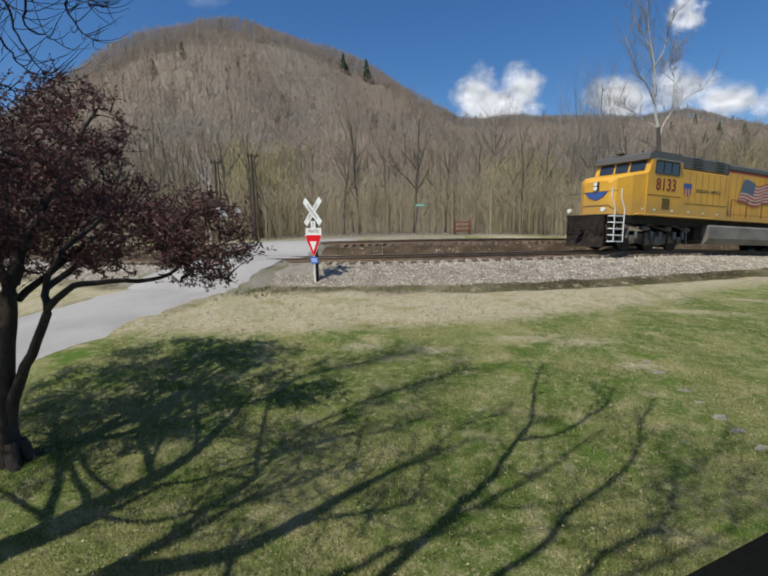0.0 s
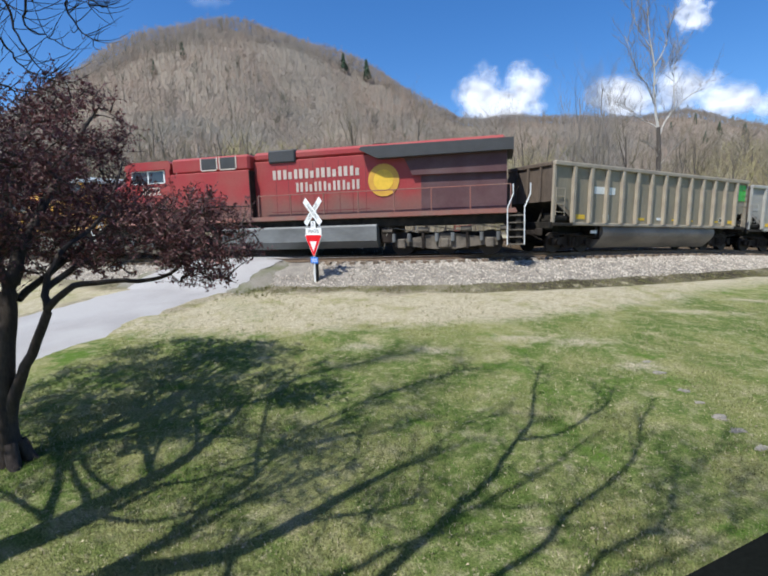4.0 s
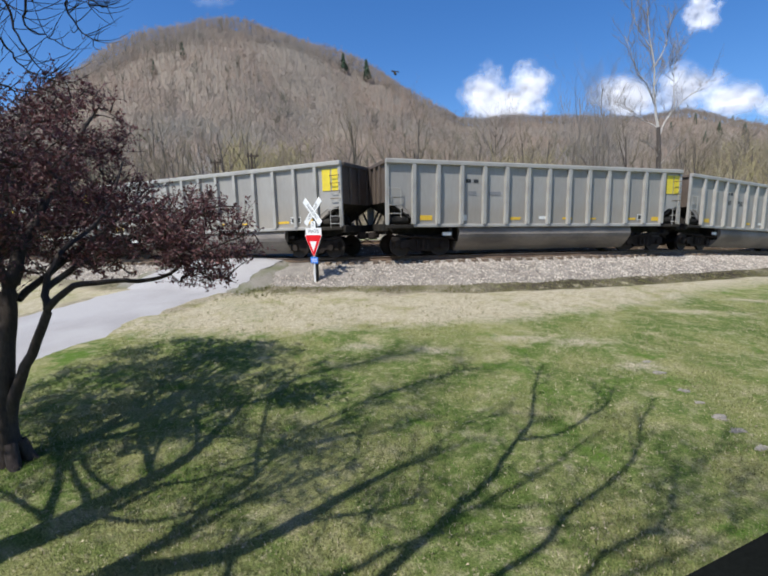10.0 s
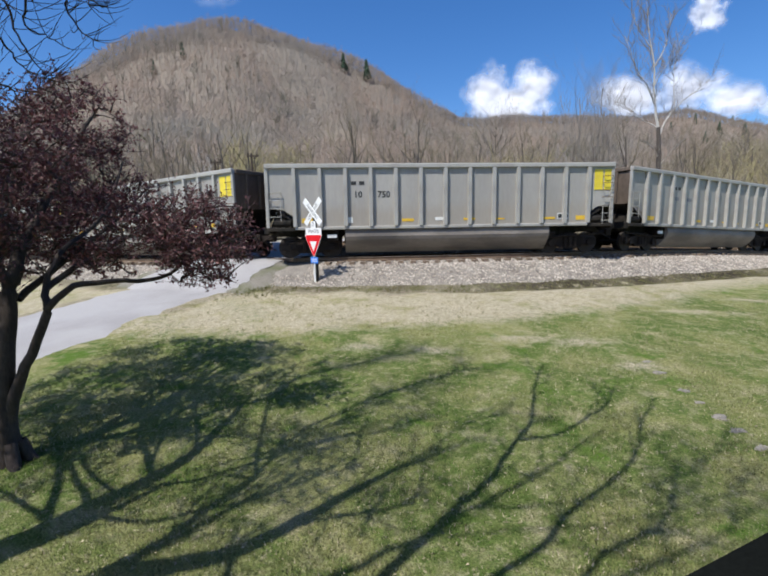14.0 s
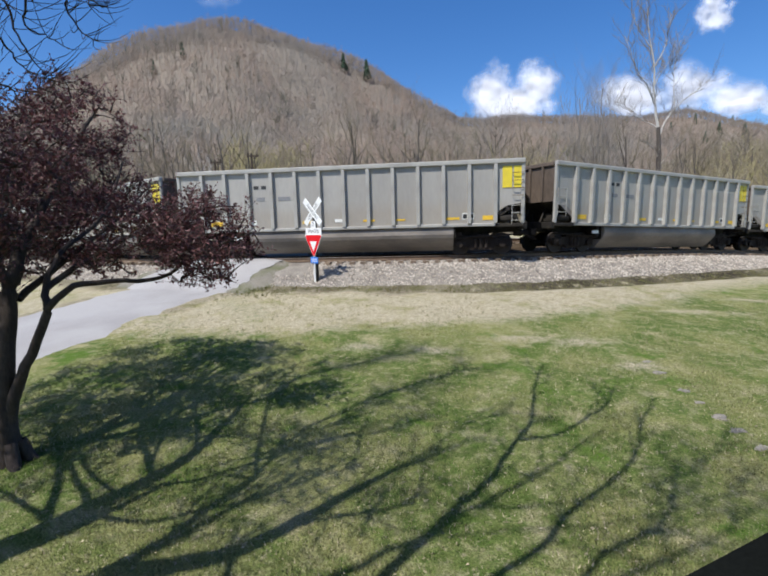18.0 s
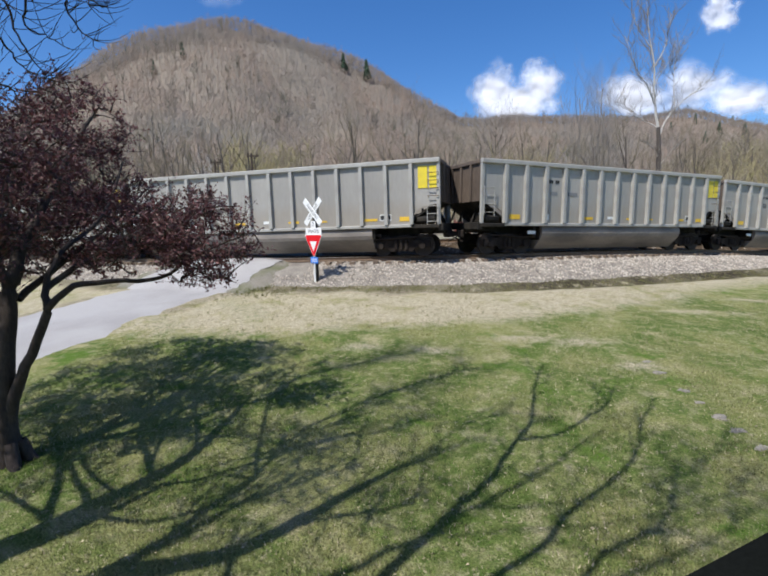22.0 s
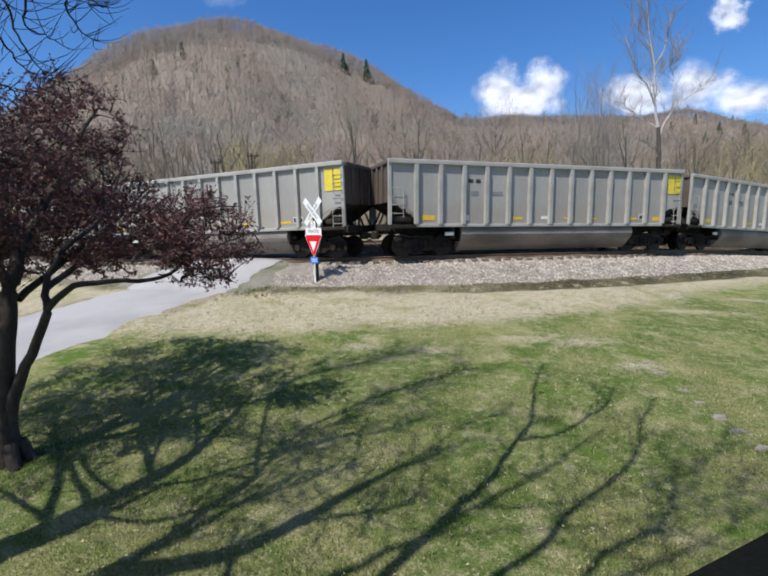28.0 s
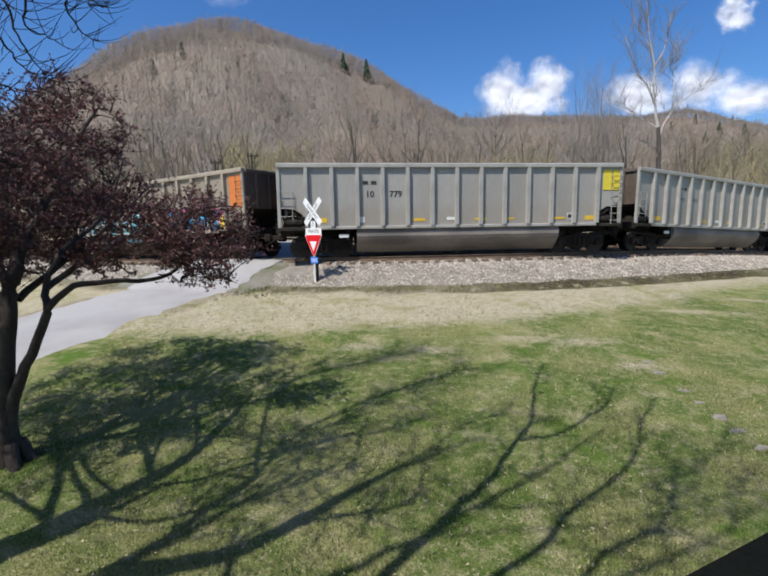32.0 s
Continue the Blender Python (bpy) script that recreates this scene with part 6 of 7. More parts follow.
    bough([(-6.95, 1, 2.6), (-6.37, 1.94, 2.72), (-6.26, 2.2, 2.85), (-5.92, 2.46, 3.01), (-5.58, 2.82, 3.15), (-5.23, 3.24, 3.31)], 0.13, 0.04, 4)
    bough([(-6.05, 2.56, 3.03), (-6.69, 2.89, 3.1), (-7.17, 3.11, 3.21), (-7.58, 3.23, 3.26)], 0.05, 0.02, 5)
    bough([(-5.73, 2.98, 3.27), (-6.54, 3.55, 3.41), (-7.11, 4.11, 3.59), (-7.23, 4.68, 3.73)], 0.04, 0.015, 6)
    bough([(-5, 2.2, 5.6), (-5.89, 2.3, 5.93), (-5.24, 2.51, 6.17), (-4.51, 2.78, 6.4), (-3.69, 2.89, 6.64), (-2.96, 3.21, 6.89)], 0.03, 0.012, 9)
    bough([(-3.34, 0.5, 6.85), (-1.6, 0.45, 7.2), (-0.6, 0.6, 7.4), (0.1, 0.8, 7.5), (0.7, 1.2, 7.6)], 0.018, 0.01, 6)
    bough([(-2.87, 0.85, 7.0), (-1.3, 0.9, 7.2), (-0.2, 1.2, 7.4), (0.6, 1.7, 7.5), (1.2, 2.3, 7.6)], 0.018, 0.01, 6)
    bough([fork, (-7.2, -0.5, 4.0), (-6.6, 0.2, 6.5), (-5.8, 0.8, 8.8)], 0.16, 0.03, 3)
    bough([(-6.6, 0.2, 6.5), (-5.8, 1.2, 6.2), (-5.0, 2.2, 5.6)], 0.07, 0.04, 1)
    # drooping ends at the edge of the view
    for pts in ([(-4.7, 4.6, 3.9), (-3.31, 4.0, 3.04), (-3.15, 4.1, 2.81), (-3.1, 4.2, 2.67), (-2.95, 4.3, 2.57)], [(-4.3, 3.6, 3.75), (-3.21, 4.0, 3.26), (-3.05, 4.1, 2.93), (-3.01, 4.2, 2.73), (-2.91, 4.3, 2.56)],
                [(-3.98, 3.41, 3.65), (-3.12, 4.2, 3.36), (-3.11, 4.3, 3.05), (-2.97, 4.4, 2.98), (-2.87, 4.5, 2.91)], [(-3.81, 3.67, 3.77), (-2.85, 4.3, 3.4), (-2.79, 4.4, 3.21), (-2.74, 4.5, 3.06), (-2.59, 4.5, 2.97)],
                [(-4.6, 4.2, 3.3), (-3.3, 4.0, 2.55), (-3.15, 4.1, 2.46), (-3.16, 4.2, 2.38)], [(-2.96, 3.16, 3.83), (-2.67, 4.5, 3.5), (-2.65, 4.5, 3.31), (-2.53, 4.6, 3.31)]):
        path = smooth_path(pts, 5, 0.01, rng)
        n = len(path) - 1
        add_tube(TV, TF, path, [0.015 * (1 - 0.8 * i / n) for i in range(n + 1)], 5)
        for i in range(n // 3, n + 1):
            for _ in range(2):
                if rng.random() < 0.45:
                    continue
                e = Vector((rng.uniform(-0.3, 1), rng.uniform(-0.5, 0.5), rng.uniform(-0.9, 0.2))) * 0.12
                q, chain = path[i], [path[i]]
                for k in range(4):
                    e = e * 0.9 + Vector((rng.uniform(-0.01, 0.03), 0, 0.022 + rng.uniform(-0.02, 0.02)))
                    q = q + e
                    chain.append(q)
                add_tube(TV, TF, chain, [0.0045, 0.004, 0.0035, 0.0025, 0.0015], 3)
    pymesh("trunk", V, F, M["bark_dark"], root, smooth=True)
    pymesh("branchwork", TV, TF, M["bark_dark"], root)


yard_tree()


def bare_tree_meshes(seed, height, spread, forks, material, twig_material, lean=0.05, low=0.35, girth=0.0125):
    """Trunk and crown of a leafless tree, as two meshes."""
    rng = random.Random(seed)
    V, F, CV, CF = [], [], [], []
    top = Vector((rng.uniform(-1, 1) * lean * height, rng.uniform(-1, 1) * lean * height, height * 0.86))
    trunk = smooth_path([(0, 0, -0.6), top * 0.3 + Vector((rng.uniform(-0.3, 0.3), 0, 0)), top * 0.65, top], 4, height * 0.006, rng)
    n = len(trunk) - 1
    r0 = height * girth
    add_tube(V, F, trunk, [r0 * (1.15 - i / n) + 0.02 for i in range(n + 1)], 7)

    def grow(p, d, length, r, level):
        steps = 3
        pts = [p]
        for i in range(steps):
            d = (d + Vector((rng.uniform(-1, 1), rng.uniform(-1, 1), rng.uniform(-0.4, 0.9))) * 0.22).normalized()
            pts.append(pts[-1] + d * length / steps)
        add_tube(V if level == 0 else CV, F if level == 0 else CF, pts, [r, r * 0.8, r * 0.6, r * 0.35], 5 if level == 0 else 3)
        if level < 3:
            for k in range(4 if level < 2 else 3):
                q = pts[1 + k % 3]
                e = (d + Vector((rng.uniform(-1, 1), rng.uniform(-1, 1), rng.uniform(-0.1, 1.0))) * 0.8).normalized()
                grow(q, e, length * rng.uniform(0.45, 0.65), r * 0.45, level + 1)

    for k in range(forks):
        u = low + (1 - low) * (k + rng.random()) / forks
        i = min(n, int(u * n))
        w = rng.uniform(0, 6.28)
        d = Vector((math.cos(w) * spread, math.sin(w) * spread, rng.uniform(0.7, 1.3))).normalized()
        grow(trunk[i], d, height * rng.uniform(0.25, 0.4) * (1.25 - 0.6 * u), r0 * 0.5 * (1.3 - u), 0)
    out = []
    for nm, vv, ff, mt in (("trunk", V, F, material), ("crown", CV, CF, twig_material)):
        me = bpy.data.meshes.new(nm)
        me.from_pydata(vv, [], ff)
        me.materials.append(mt)
        out.append(me)
    return out


def plant_tree(name, meshes, x, y, turn, scale, label, group="", z=None):
    root = new(name)
    root.matrix_basis = Matrix.Translation((x, y, gz(x, y) if z is None else z)) @ pose(0, 0, 0, 0, 0, turn) @ Matrix.Scale(scale, 4)
    tagged(root, label, "tree", group=group)
    for me in meshes:
        ob = new(me.name, me)
        ob.parent = root
    return root


def sycamore():
    """The tall tree behind the tracks: grey foot, whitish limbs above."""
    rng = random.Random(17)
    root = new("sycamore_tree")
    root.location = (34.3, 58, gz(34.3, 58))
    tagged(root, "tall bare sycamore with pale whitish upper limbs", "tree")
    z0 = gz(34.3, 58)
    V, F, CV, CF = [], [], [], []

    def shoot(p, d, length, r, level):
        pts = [p]
        for i in range(3):
            d = (d + Vector((rng.uniform(-1, 1), rng.uniform(-1, 1), rng.uniform(-0.5, 0.9))) * 0.25).normalized()
            pts.append(pts[-1] + d * length / 3)
        add_tube(CV, CF, pts, [r, r * 0.75, r * 0.5, r * 0.25], 4)
        if level:
            for k in range(4):
                e = (d + Vector((rng.uniform(-1, 1), rng.uniform(-1, 1), rng.uniform(-0.2, 0.9))) * 0.85).normalized()
                shoot(pts[1 + k % 3], e, length * rng.uniform(0.4, 0.65), r * 0.5, level - 1)

    def limb(pts, r0, r1, shoots, reach=2.6):
        path = smooth_path([Vector((x, y, z - z0)) for x, y, z in pts], 5, 0.05, rng)
        n = len(path) - 1
        add_tube(V, F, path, [0.62 * (r0 + (r1 - r0) * (i / n) ** 0.7) for i in range(n + 1)], 7)
        shoots *= 2
        for k in range(shoots):
            i = min(n - 1, int(n * (0.25 + 0.75 * (k + rng.random()) / shoots)))
            d = (path[i + 1] - path[i]).normalized()
            way = (d + Vector((rng.gauss(0, 1), rng.gauss(0, 1), rng.gauss(0.3, 0.4))) * 0.7).normalized()
            shoot(path[i], way, reach * rng.uniform(0.6, 1.2), 0.034, 2)

    foot = [(0, 0, -0.5), (0.05, 0, 4.0), (0, 0, 9.1), (-0.25, 0, 13.4)]
    FV, FF = [], []
    path = smooth_path(foot, 5, 0.03, rng)
    add_tube(FV, FF, path, [0.42 - 0.2 * i / (len(path) - 1) for i in range(len(path))], 9)
    limb([(-0.25, 0, 12.4), (-0.8, 0.1, 15.5), (-1.3, -0.1, 20.2), (-1.9, 0.2, 23.8), (-2.5, 0.0, 27.6)], 0.3, 0.03, 14, 3.0)
    limb([(-0.1, 0, 11.8), (0.9, 0.4, 13.6), (2.0, 0.6, 15.0), (4.3, 0.2, 17.0), (5.9, 0.3, 18.2)], 0.24, 0.05, 8, 2.2)
    limb([(2.0, 0.6, 15.0), (1.9, 1.0, 18.3), (2.1, 1.2, 20.6), (2.5, 1.0, 23.0)], 0.13, 0.03, 8, 2.2)
    limb([(-0.8, 0.1, 15.4), (-2.3, -0.8, 17.3), (-3.6, -1.0, 18.9), (-5.4, -1.2, 22.8)], 0.16, 0.03, 9)
    limb([(-1.2, 0, 19.6), (-0.4, -0.5, 21.5), (-0.1, -0.6, 23.0), (0.2, -0.6, 25.5)], 0.12, 0.025, 7, 2.2)
    limb([(-1.0, 0, 17.6), (0.2, 0.8, 19.3), (1.2, 1.2, 20.5), (2.7, 1.4, 22.2)], 0.12, 0.025, 8, 2.2)
    limb([(-0.2, 0, 12.6), (-1.6, 0.6, 13.6), (-3.1, 0.9, 14.6), (-4.4, 1.0, 16.0)], 0.12, 0.03, 6, 2.0)
    limb([(-1.6, 0.1, 22.0), (-3.0, 0.6, 24.4), (-3.9, 0.8, 26.8)], 0.09, 0.02, 6, 2.0)
    limb([(0, 0, 9.0), (-1.1, -0.6, 10.2), (-2.4, -0.9, 10.9)], 0.08, 0.02, 6, 1.4)
    limb([(0, 0, 8.0), (1.0, -0.6, 9.6), (1.7, -0.9, 10.6)], 0.07, 0.02, 6, 1.4)
    pymesh("trunk", FV, FF, M["bark"], root, smooth=True)
    for nm, vv, ff, mt in (("limbs", V, F, M["bark_white"]), ("crown", CV, CF, M["twig_pale"])):
        pymesh(nm, vv, ff, mt, root)


def woods():
    rng = random.Random(4)
    kinds = [bare_tree_meshes(s, 14, sp, fk, M["bark"], M["twig"], lo, 0.3) for s, sp, fk, lo in ((1, 0.5, 9, 0.05), (2, 0.7, 8, 0.08), (3, 0.4, 10, 0.03), (4, 0.9, 8, 0.06), (5, 0.55, 11, 0.1), (6, 0.6, 7, 0.12))]
    made = 0
    while made < 150:
        y = rng.uniform(49, 100)
        x = rng.uniform(-0.78, 0.95) * y
        if track_distance(x, y) > -14:
            continue
        if abs(x - 34.3) < 2.5 and y < 60:
            continue
        plant_tree("bare_tree", kinds[made % 6], x, y, rng.uniform(0, 360), rng.uniform(0.6, 1.0) * (1.2 if y > 75 else 1.0), "leafless grey-brown woodland tree behind the tracks", "bare trees at the wood's edge")
        made += 1
    pale = [bare_tree_meshes(k, 14, 0.55, 17, M["twig_pale"], M["twig_pale"], 0.04, 0.3, 0.006) for k in (31, 52)]
    for i, (y, x, s) in enumerate(((66, 29.6, 1.65), (70, 33.4, 1.5), (64, 27.2, 1.5), (62, 28.4, 1.35))):
        plant_tree("bare_tree", pale[i % 2], x, y, x * 40, s, "slender leafless tree against the sky", "bare trees at the wood's edge")
    dome = bare_tree_meshes(44, 14, 0.8, 48, M["bark"], M["twig_pale"], 0.03, 0.55, 0.006)
    plant_tree("bare_tree", dome, 24.4, 100, 60, 1.6, "broad leafless tree on the near slope", "bare trees at the wood's edge")
    sycamore()
    small = bare_tree_meshes(23, 8, 0.7, 8, M["bark_white"], M["bark_white"], 0.04, 0.4)
    plant_tree("sycamore_tree", small, -21.0, 56, 0, 1.3, "young bare sycamore with pale limbs")


woods()


def scatter_mesh(name, templates, places, scales, turns, pick, material, label, category):
    """Many copies of small templates as one mesh."""
    V, F, n0 = [], [], 0
    for k, (tv, tf) in enumerate(templates):
        m = pick == k
        if not m.any():
            continue
        p, s, a = places[m], scales[m], turns[m]
        c, sn = np.cos(a)[:, None], np.sin(a)[:, None]
        x = tv[None, :, 0] * s[:, :1]
        y = tv[None, :, 1] * s[:, :1]
        vx = x * c - y * sn + p[:, :1]
        vy = x * sn + y * c + p[:, 1:2]
        vz = tv[None, :, 2] * s[:, 1:2] + p[:, 2:3]
        V.append(np.stack([vx, vy, vz], 2).reshape(-1, 3))
        f = tf[None, :, :] + (np.arange(len(p)) * len(tv))[:, None, None] + n0
        F.append(f.reshape(-1, tf.shape[1]))
        n0 += len(p) * len(tv)
    V, F = np.concatenate(V), np.concatenate(F)
    me = bpy.data.meshes.new(name)
    me.vertices.add(len(V))
    me.vertices.foreach_set("co", V.astype(np.float32).ravel())
    w = F.shape[1]
    me.loops.add(F.size)
    me.loops.foreach_set("vertex_index", F.astype(np.int32).ravel())
    me.polygons.add(len(F))
    me.polygons.foreach_set("loop_start", np.arange(0, F.size, w, dtype=np.int32))
    me.update(calc_edges=True)
    me.materials.append(material)
    return tagged(new(name, me), label, category, kind="stuff")


def bough_template(seed, limbs, droop=0.0, thick=0.05):
    """A leafless tree of unit height in thin three-sided spikes."""
    rng = random.Random(seed)
    V, F = [], []

    def spike(a, b, r):
        n0 = len(V)
        d = (b - a).normalized()
        u = d.cross(Vector((0.3, 0.9, 0.1))).normalized()
        w = d.cross(u)
        for k in range(3):
            t = 2.094 * k
            V.append(a + (u * math.cos(t) + w * math.sin(t)) * r)
        V.append(b)
        F.extend(((n0, n0 + 1, n0 + 3), (n0 + 1, n0 + 2, n0 + 3), (n0 + 2, n0, n0 + 3)))

    spike(Vector((0, 0, -0.15)), Vector((rng.uniform(-0.05, 0.05), rng.uniform(-0.05, 0.05), 0.95)), thick * 0.55)
    for k in range(limbs):
        z = rng.uniform(0.25, 0.75)
        w = rng.uniform(0, 6.28)
        L = rng.uniform(0.25, 0.42)
        a = Vector((0, 0, z))
        b = a + Vector((math.cos(w) * L * 0.75, math.sin(w) * L * 0.75, L * rng.uniform(0.5, 1.1)))
        spike(a, b, thick * 0.3)
        m = a + (b - a) * 0.5
        for _ in range(2):
            spike(m, m + Vector((rng.uniform(-1, 1), rng.uniform(-1, 1), rng.uniform(0.2, 1.2))) * 0.17, thick * 0.2)
    return np.array([tuple(v) for v in V]), np.array(F)


def conifer_template(seed):
    rng = random.Random(seed)
    V, F = [], []
    for lay in range(9):
        z = 0.12 + 0.095 * lay
        R = 0.22 * (1 - lay / 10.5)
        for k in range(9):
            w = k * 0.698 + lay * 0.5 + rng.uniform(-0.2, 0.2)
            r = R * rng.uniform(0.45, 1.35)
            c, s = math.cos(w), math.sin(w)
            n0 = len(V)
            V.extend((Vector((0, 0, z + 0.12)), Vector((r * c - 0.05 * s, r * s + 0.05 * c, z - 0.03)), Vector((r * c + 0.05 * s, r * s - 0.05 * c, z - 0.03)), Vector((r * c * 0.5, r * s * 0.5, z - 0.05))))
            F.extend(((n0, n0 + 1, n0 + 2), (n0, n0 + 3, n0 + 1), (n0, n0 + 2, n0 + 3), (n0 + 1, n0 + 3, n0 + 2)))
    return np.array([tuple(v) for v in V]), np.array(F)


def hill_forest():
    rng = np.random.default_rng(9)
    n = 42000
    az = rng.uniform(-50, 50, n)
    r = 95 + (720 - 95) * rng.random(n) ** 0.8
    x, y = r * np.sin(np.radians(az)), r * np.cos(np.radians(az))
    crest = lambda a: np.interp(a, [-60, -18, 0, 22, 40, 70], [330, 400, 430, 560, 620, 520])
    ok = (track_distance(x, y) < -25) & (r < crest(az) + 6)
    x, y = x[ok], y[ok]
    n = len(x)
    z = ground_z(x, y)
    h = rng.uniform(6, 10.5, n)
    wide = h * rng.uniform(0.7, 1.25, n)
    scatter_mesh("hill_forest", [bough_template(s, 4, thick=0.034) for s in range(7)], np.stack([x, y, z], 1), np.stack([wide, h], 1), rng.uniform(0, 6.28, n), rng.integers(0, 7, n),
                 M["hill_tree"], "leafless brown-grey forest covering the hills", "forest")
    n = 1500
    az, r = rng.uniform(-46, 46, n), 105 + 480 * rng.random(n)
    x, y = r * np.sin(np.radians(az)), r * np.cos(np.radians(az))
    ok = (track_distance(x, y) < -30) & (r < crest(az) - 8) & (np.sin(x * 0.031) + np.sin(y * 0.027 + 1.0) + rng.uniform(-1, 1, n) > -0.2)
    x, y = x[ok], y[ok]
    n = len(x)
    h = rng.uniform(7, 14, n)
    scatter_mesh("dark_hill_trees", [bough_template(20 + s, 9, thick=0.05) for s in range(5)], np.stack([x, y, ground_z(x, y)], 1), np.stack([h * rng.uniform(0.6, 1.0, n), h], 1), rng.uniform(0, 6.28, n), rng.integers(0, 5, n),
                 M["hill_dark"], "darker bare trees scattered through the hill forest", "forest")
    # the close wood along the crest
    n = 8000
    az = rng.uniform(-48, 48, n)
    r = crest(az) + rng.uniform(-38, 4, n)
    x, y = r * np.sin(np.radians(az)), r * np.cos(np.radians(az))
    h = rng.uniform(4.5, 9.0, n)
    scatter_mesh("crest_forest", [bough_template(80 + s, 9, thick=0.03) for s in range(5)], np.stack([x, y, ground_z(x, y)], 1), np.stack([h * 0.95, h], 1), rng.uniform(0, 6.28, n), rng.integers(0, 5, n),
                 M["hill_crest"], "close leafless wood along the hill crest", "forest")
    # brush at the foot of the wood
    n = 5200
    y = rng.uniform(46, 95, n)
    x = rng.uniform(-0.85, 1.0, n) * y
    ok = track_distance(x, y) < -15
    x, y = x[ok], y[ok]
    n = len(x)
    h = rng.uniform(1.5, 8.5, n)
    scatter_mesh("underbrush", [bough_template(40 + s, 8, thick=0.02) for s in range(5)], np.stack([x, y, ground_z(x, y)], 1), np.stack([h * rng.uniform(0.4, 0.8, n), h], 1), rng.uniform(0, 6.28, n), rng.integers(0, 5, n),
                 M["twig"], "tangled leafless brush and saplings at the wood's edge", "brush")
    # shrubs in bud
    n = 900
    y = rng.uniform(55, 120, n)
    x = np.choose(rng.integers(0, 3, n), [rng.normal(-0.25, 0.05, n), rng.normal(0.3, 0.05, n), rng.normal(0.78, 0.06, n)]) * y
    ok = track_distance(x, y) < -15
    x, y = x[ok], y[ok]
    n = len(x)
    h = rng.uniform(3, 11, n)
    scatter_mesh("budding_brush", [bough_template(60 + s, 12, thick=0.03) for s in range(4)], np.stack([x, y, ground_z(x, y)], 1), np.stack([h * 0.8, h], 1), rng.uniform(0, 6.28, n), rng.integers(0, 4, n),
                 M["bud_green"], "saplings with yellow-green spring buds", "brush")
    # evergreens
    tv, tf = conifer_template(3)
    for a, r, h in ((-4.2, 385, 16), (-1.5, 390, 18), (-22.0, 330, 10), (-25.0, 320, 9), (33.6, 520, 11), (35.6, 480, 12), (37.6, 500, 12), (31.5, 470, 9), (36.6, 590, 11), (34.5, 430, 10)):
        x, y = r * math.sin(radians(a)), r * math.cos(radians(a))
        root = new("evergreen_tree")
        root.location = (x, y, gz(x, y))
        tagged(root, "dark green conifer standing among bare hill trees", "tree", group="conifers on the hills")
        pymesh("crown", (tv * h).tolist(), tf.tolist(), M["evergreen"], root)
        part("trunk", tube(B(), (0, 0, -1), (0, 0, h * 0.3), h * 0.02, seg=6), M["bark"], root)


hill_forest()


# ======== grass ========
def grass():
    rng = np.random.default_rng(2)
    for name, n, key, label in (("lawn_grass", 150000, "grass", "short green lawn grass"), ("dry_grass", 60000, "straw", "short dry tan grass")):
        mt = mat(name, (0.144, 0.18, 0.055) if key == "grass" else (0.52, 0.445, 0.31), 0.85, 0, 0.15, 0.7, 5, tint=(0.285, 0.262, 0.125) if key == "grass" else (0.38, 0.325, 0.19), amount=0.8, per_island=0.35, spec=0.05)
        y = 3.6 + 12.5 * rng.random(n) ** 1.5
        x = rng.uniform(-0.95, 0.95, n) * (y + 1.0)
        d = track_distance(x, y)
        lawn = np.maximum(smooth(-1.0, 0.6, d - lawn_edge(x)), 0.5 * smooth(6, 13, x) * smooth(3.0, 4.4, d))
        keep = rng.random(n) < (lawn if key == "grass" else np.maximum(1 - lawn, 0.22))
        keep &= (d > 2.3) & ~((x < -7.2) & (y > 8.5))
        x, y = x[keep], y[keep]
        n = len(x)
        h = rng.uniform(0.02, 0.055, n) * np.where(rng.random(n) < 0.03, 1.6, 1)
        tv = np.array([(-0.09, 0, -0.2), (0.09, 0, -0.2), (0.12, 0.22, 0.6), (0.2, 0.45, 1.0)])
        tf = np.array([(0, 1, 2), (0, 2, 3)])
        s = h * rng.uniform(0.8, 1.6, n)
        scatter_mesh(name, [(tv, tf)], np.stack([x, y, ground_z(x, y)], 1), np.stack([s, h], 1), rng.uniform(0, 6.28, n), np.zeros(n, int), mt, label, "grass")


grass()


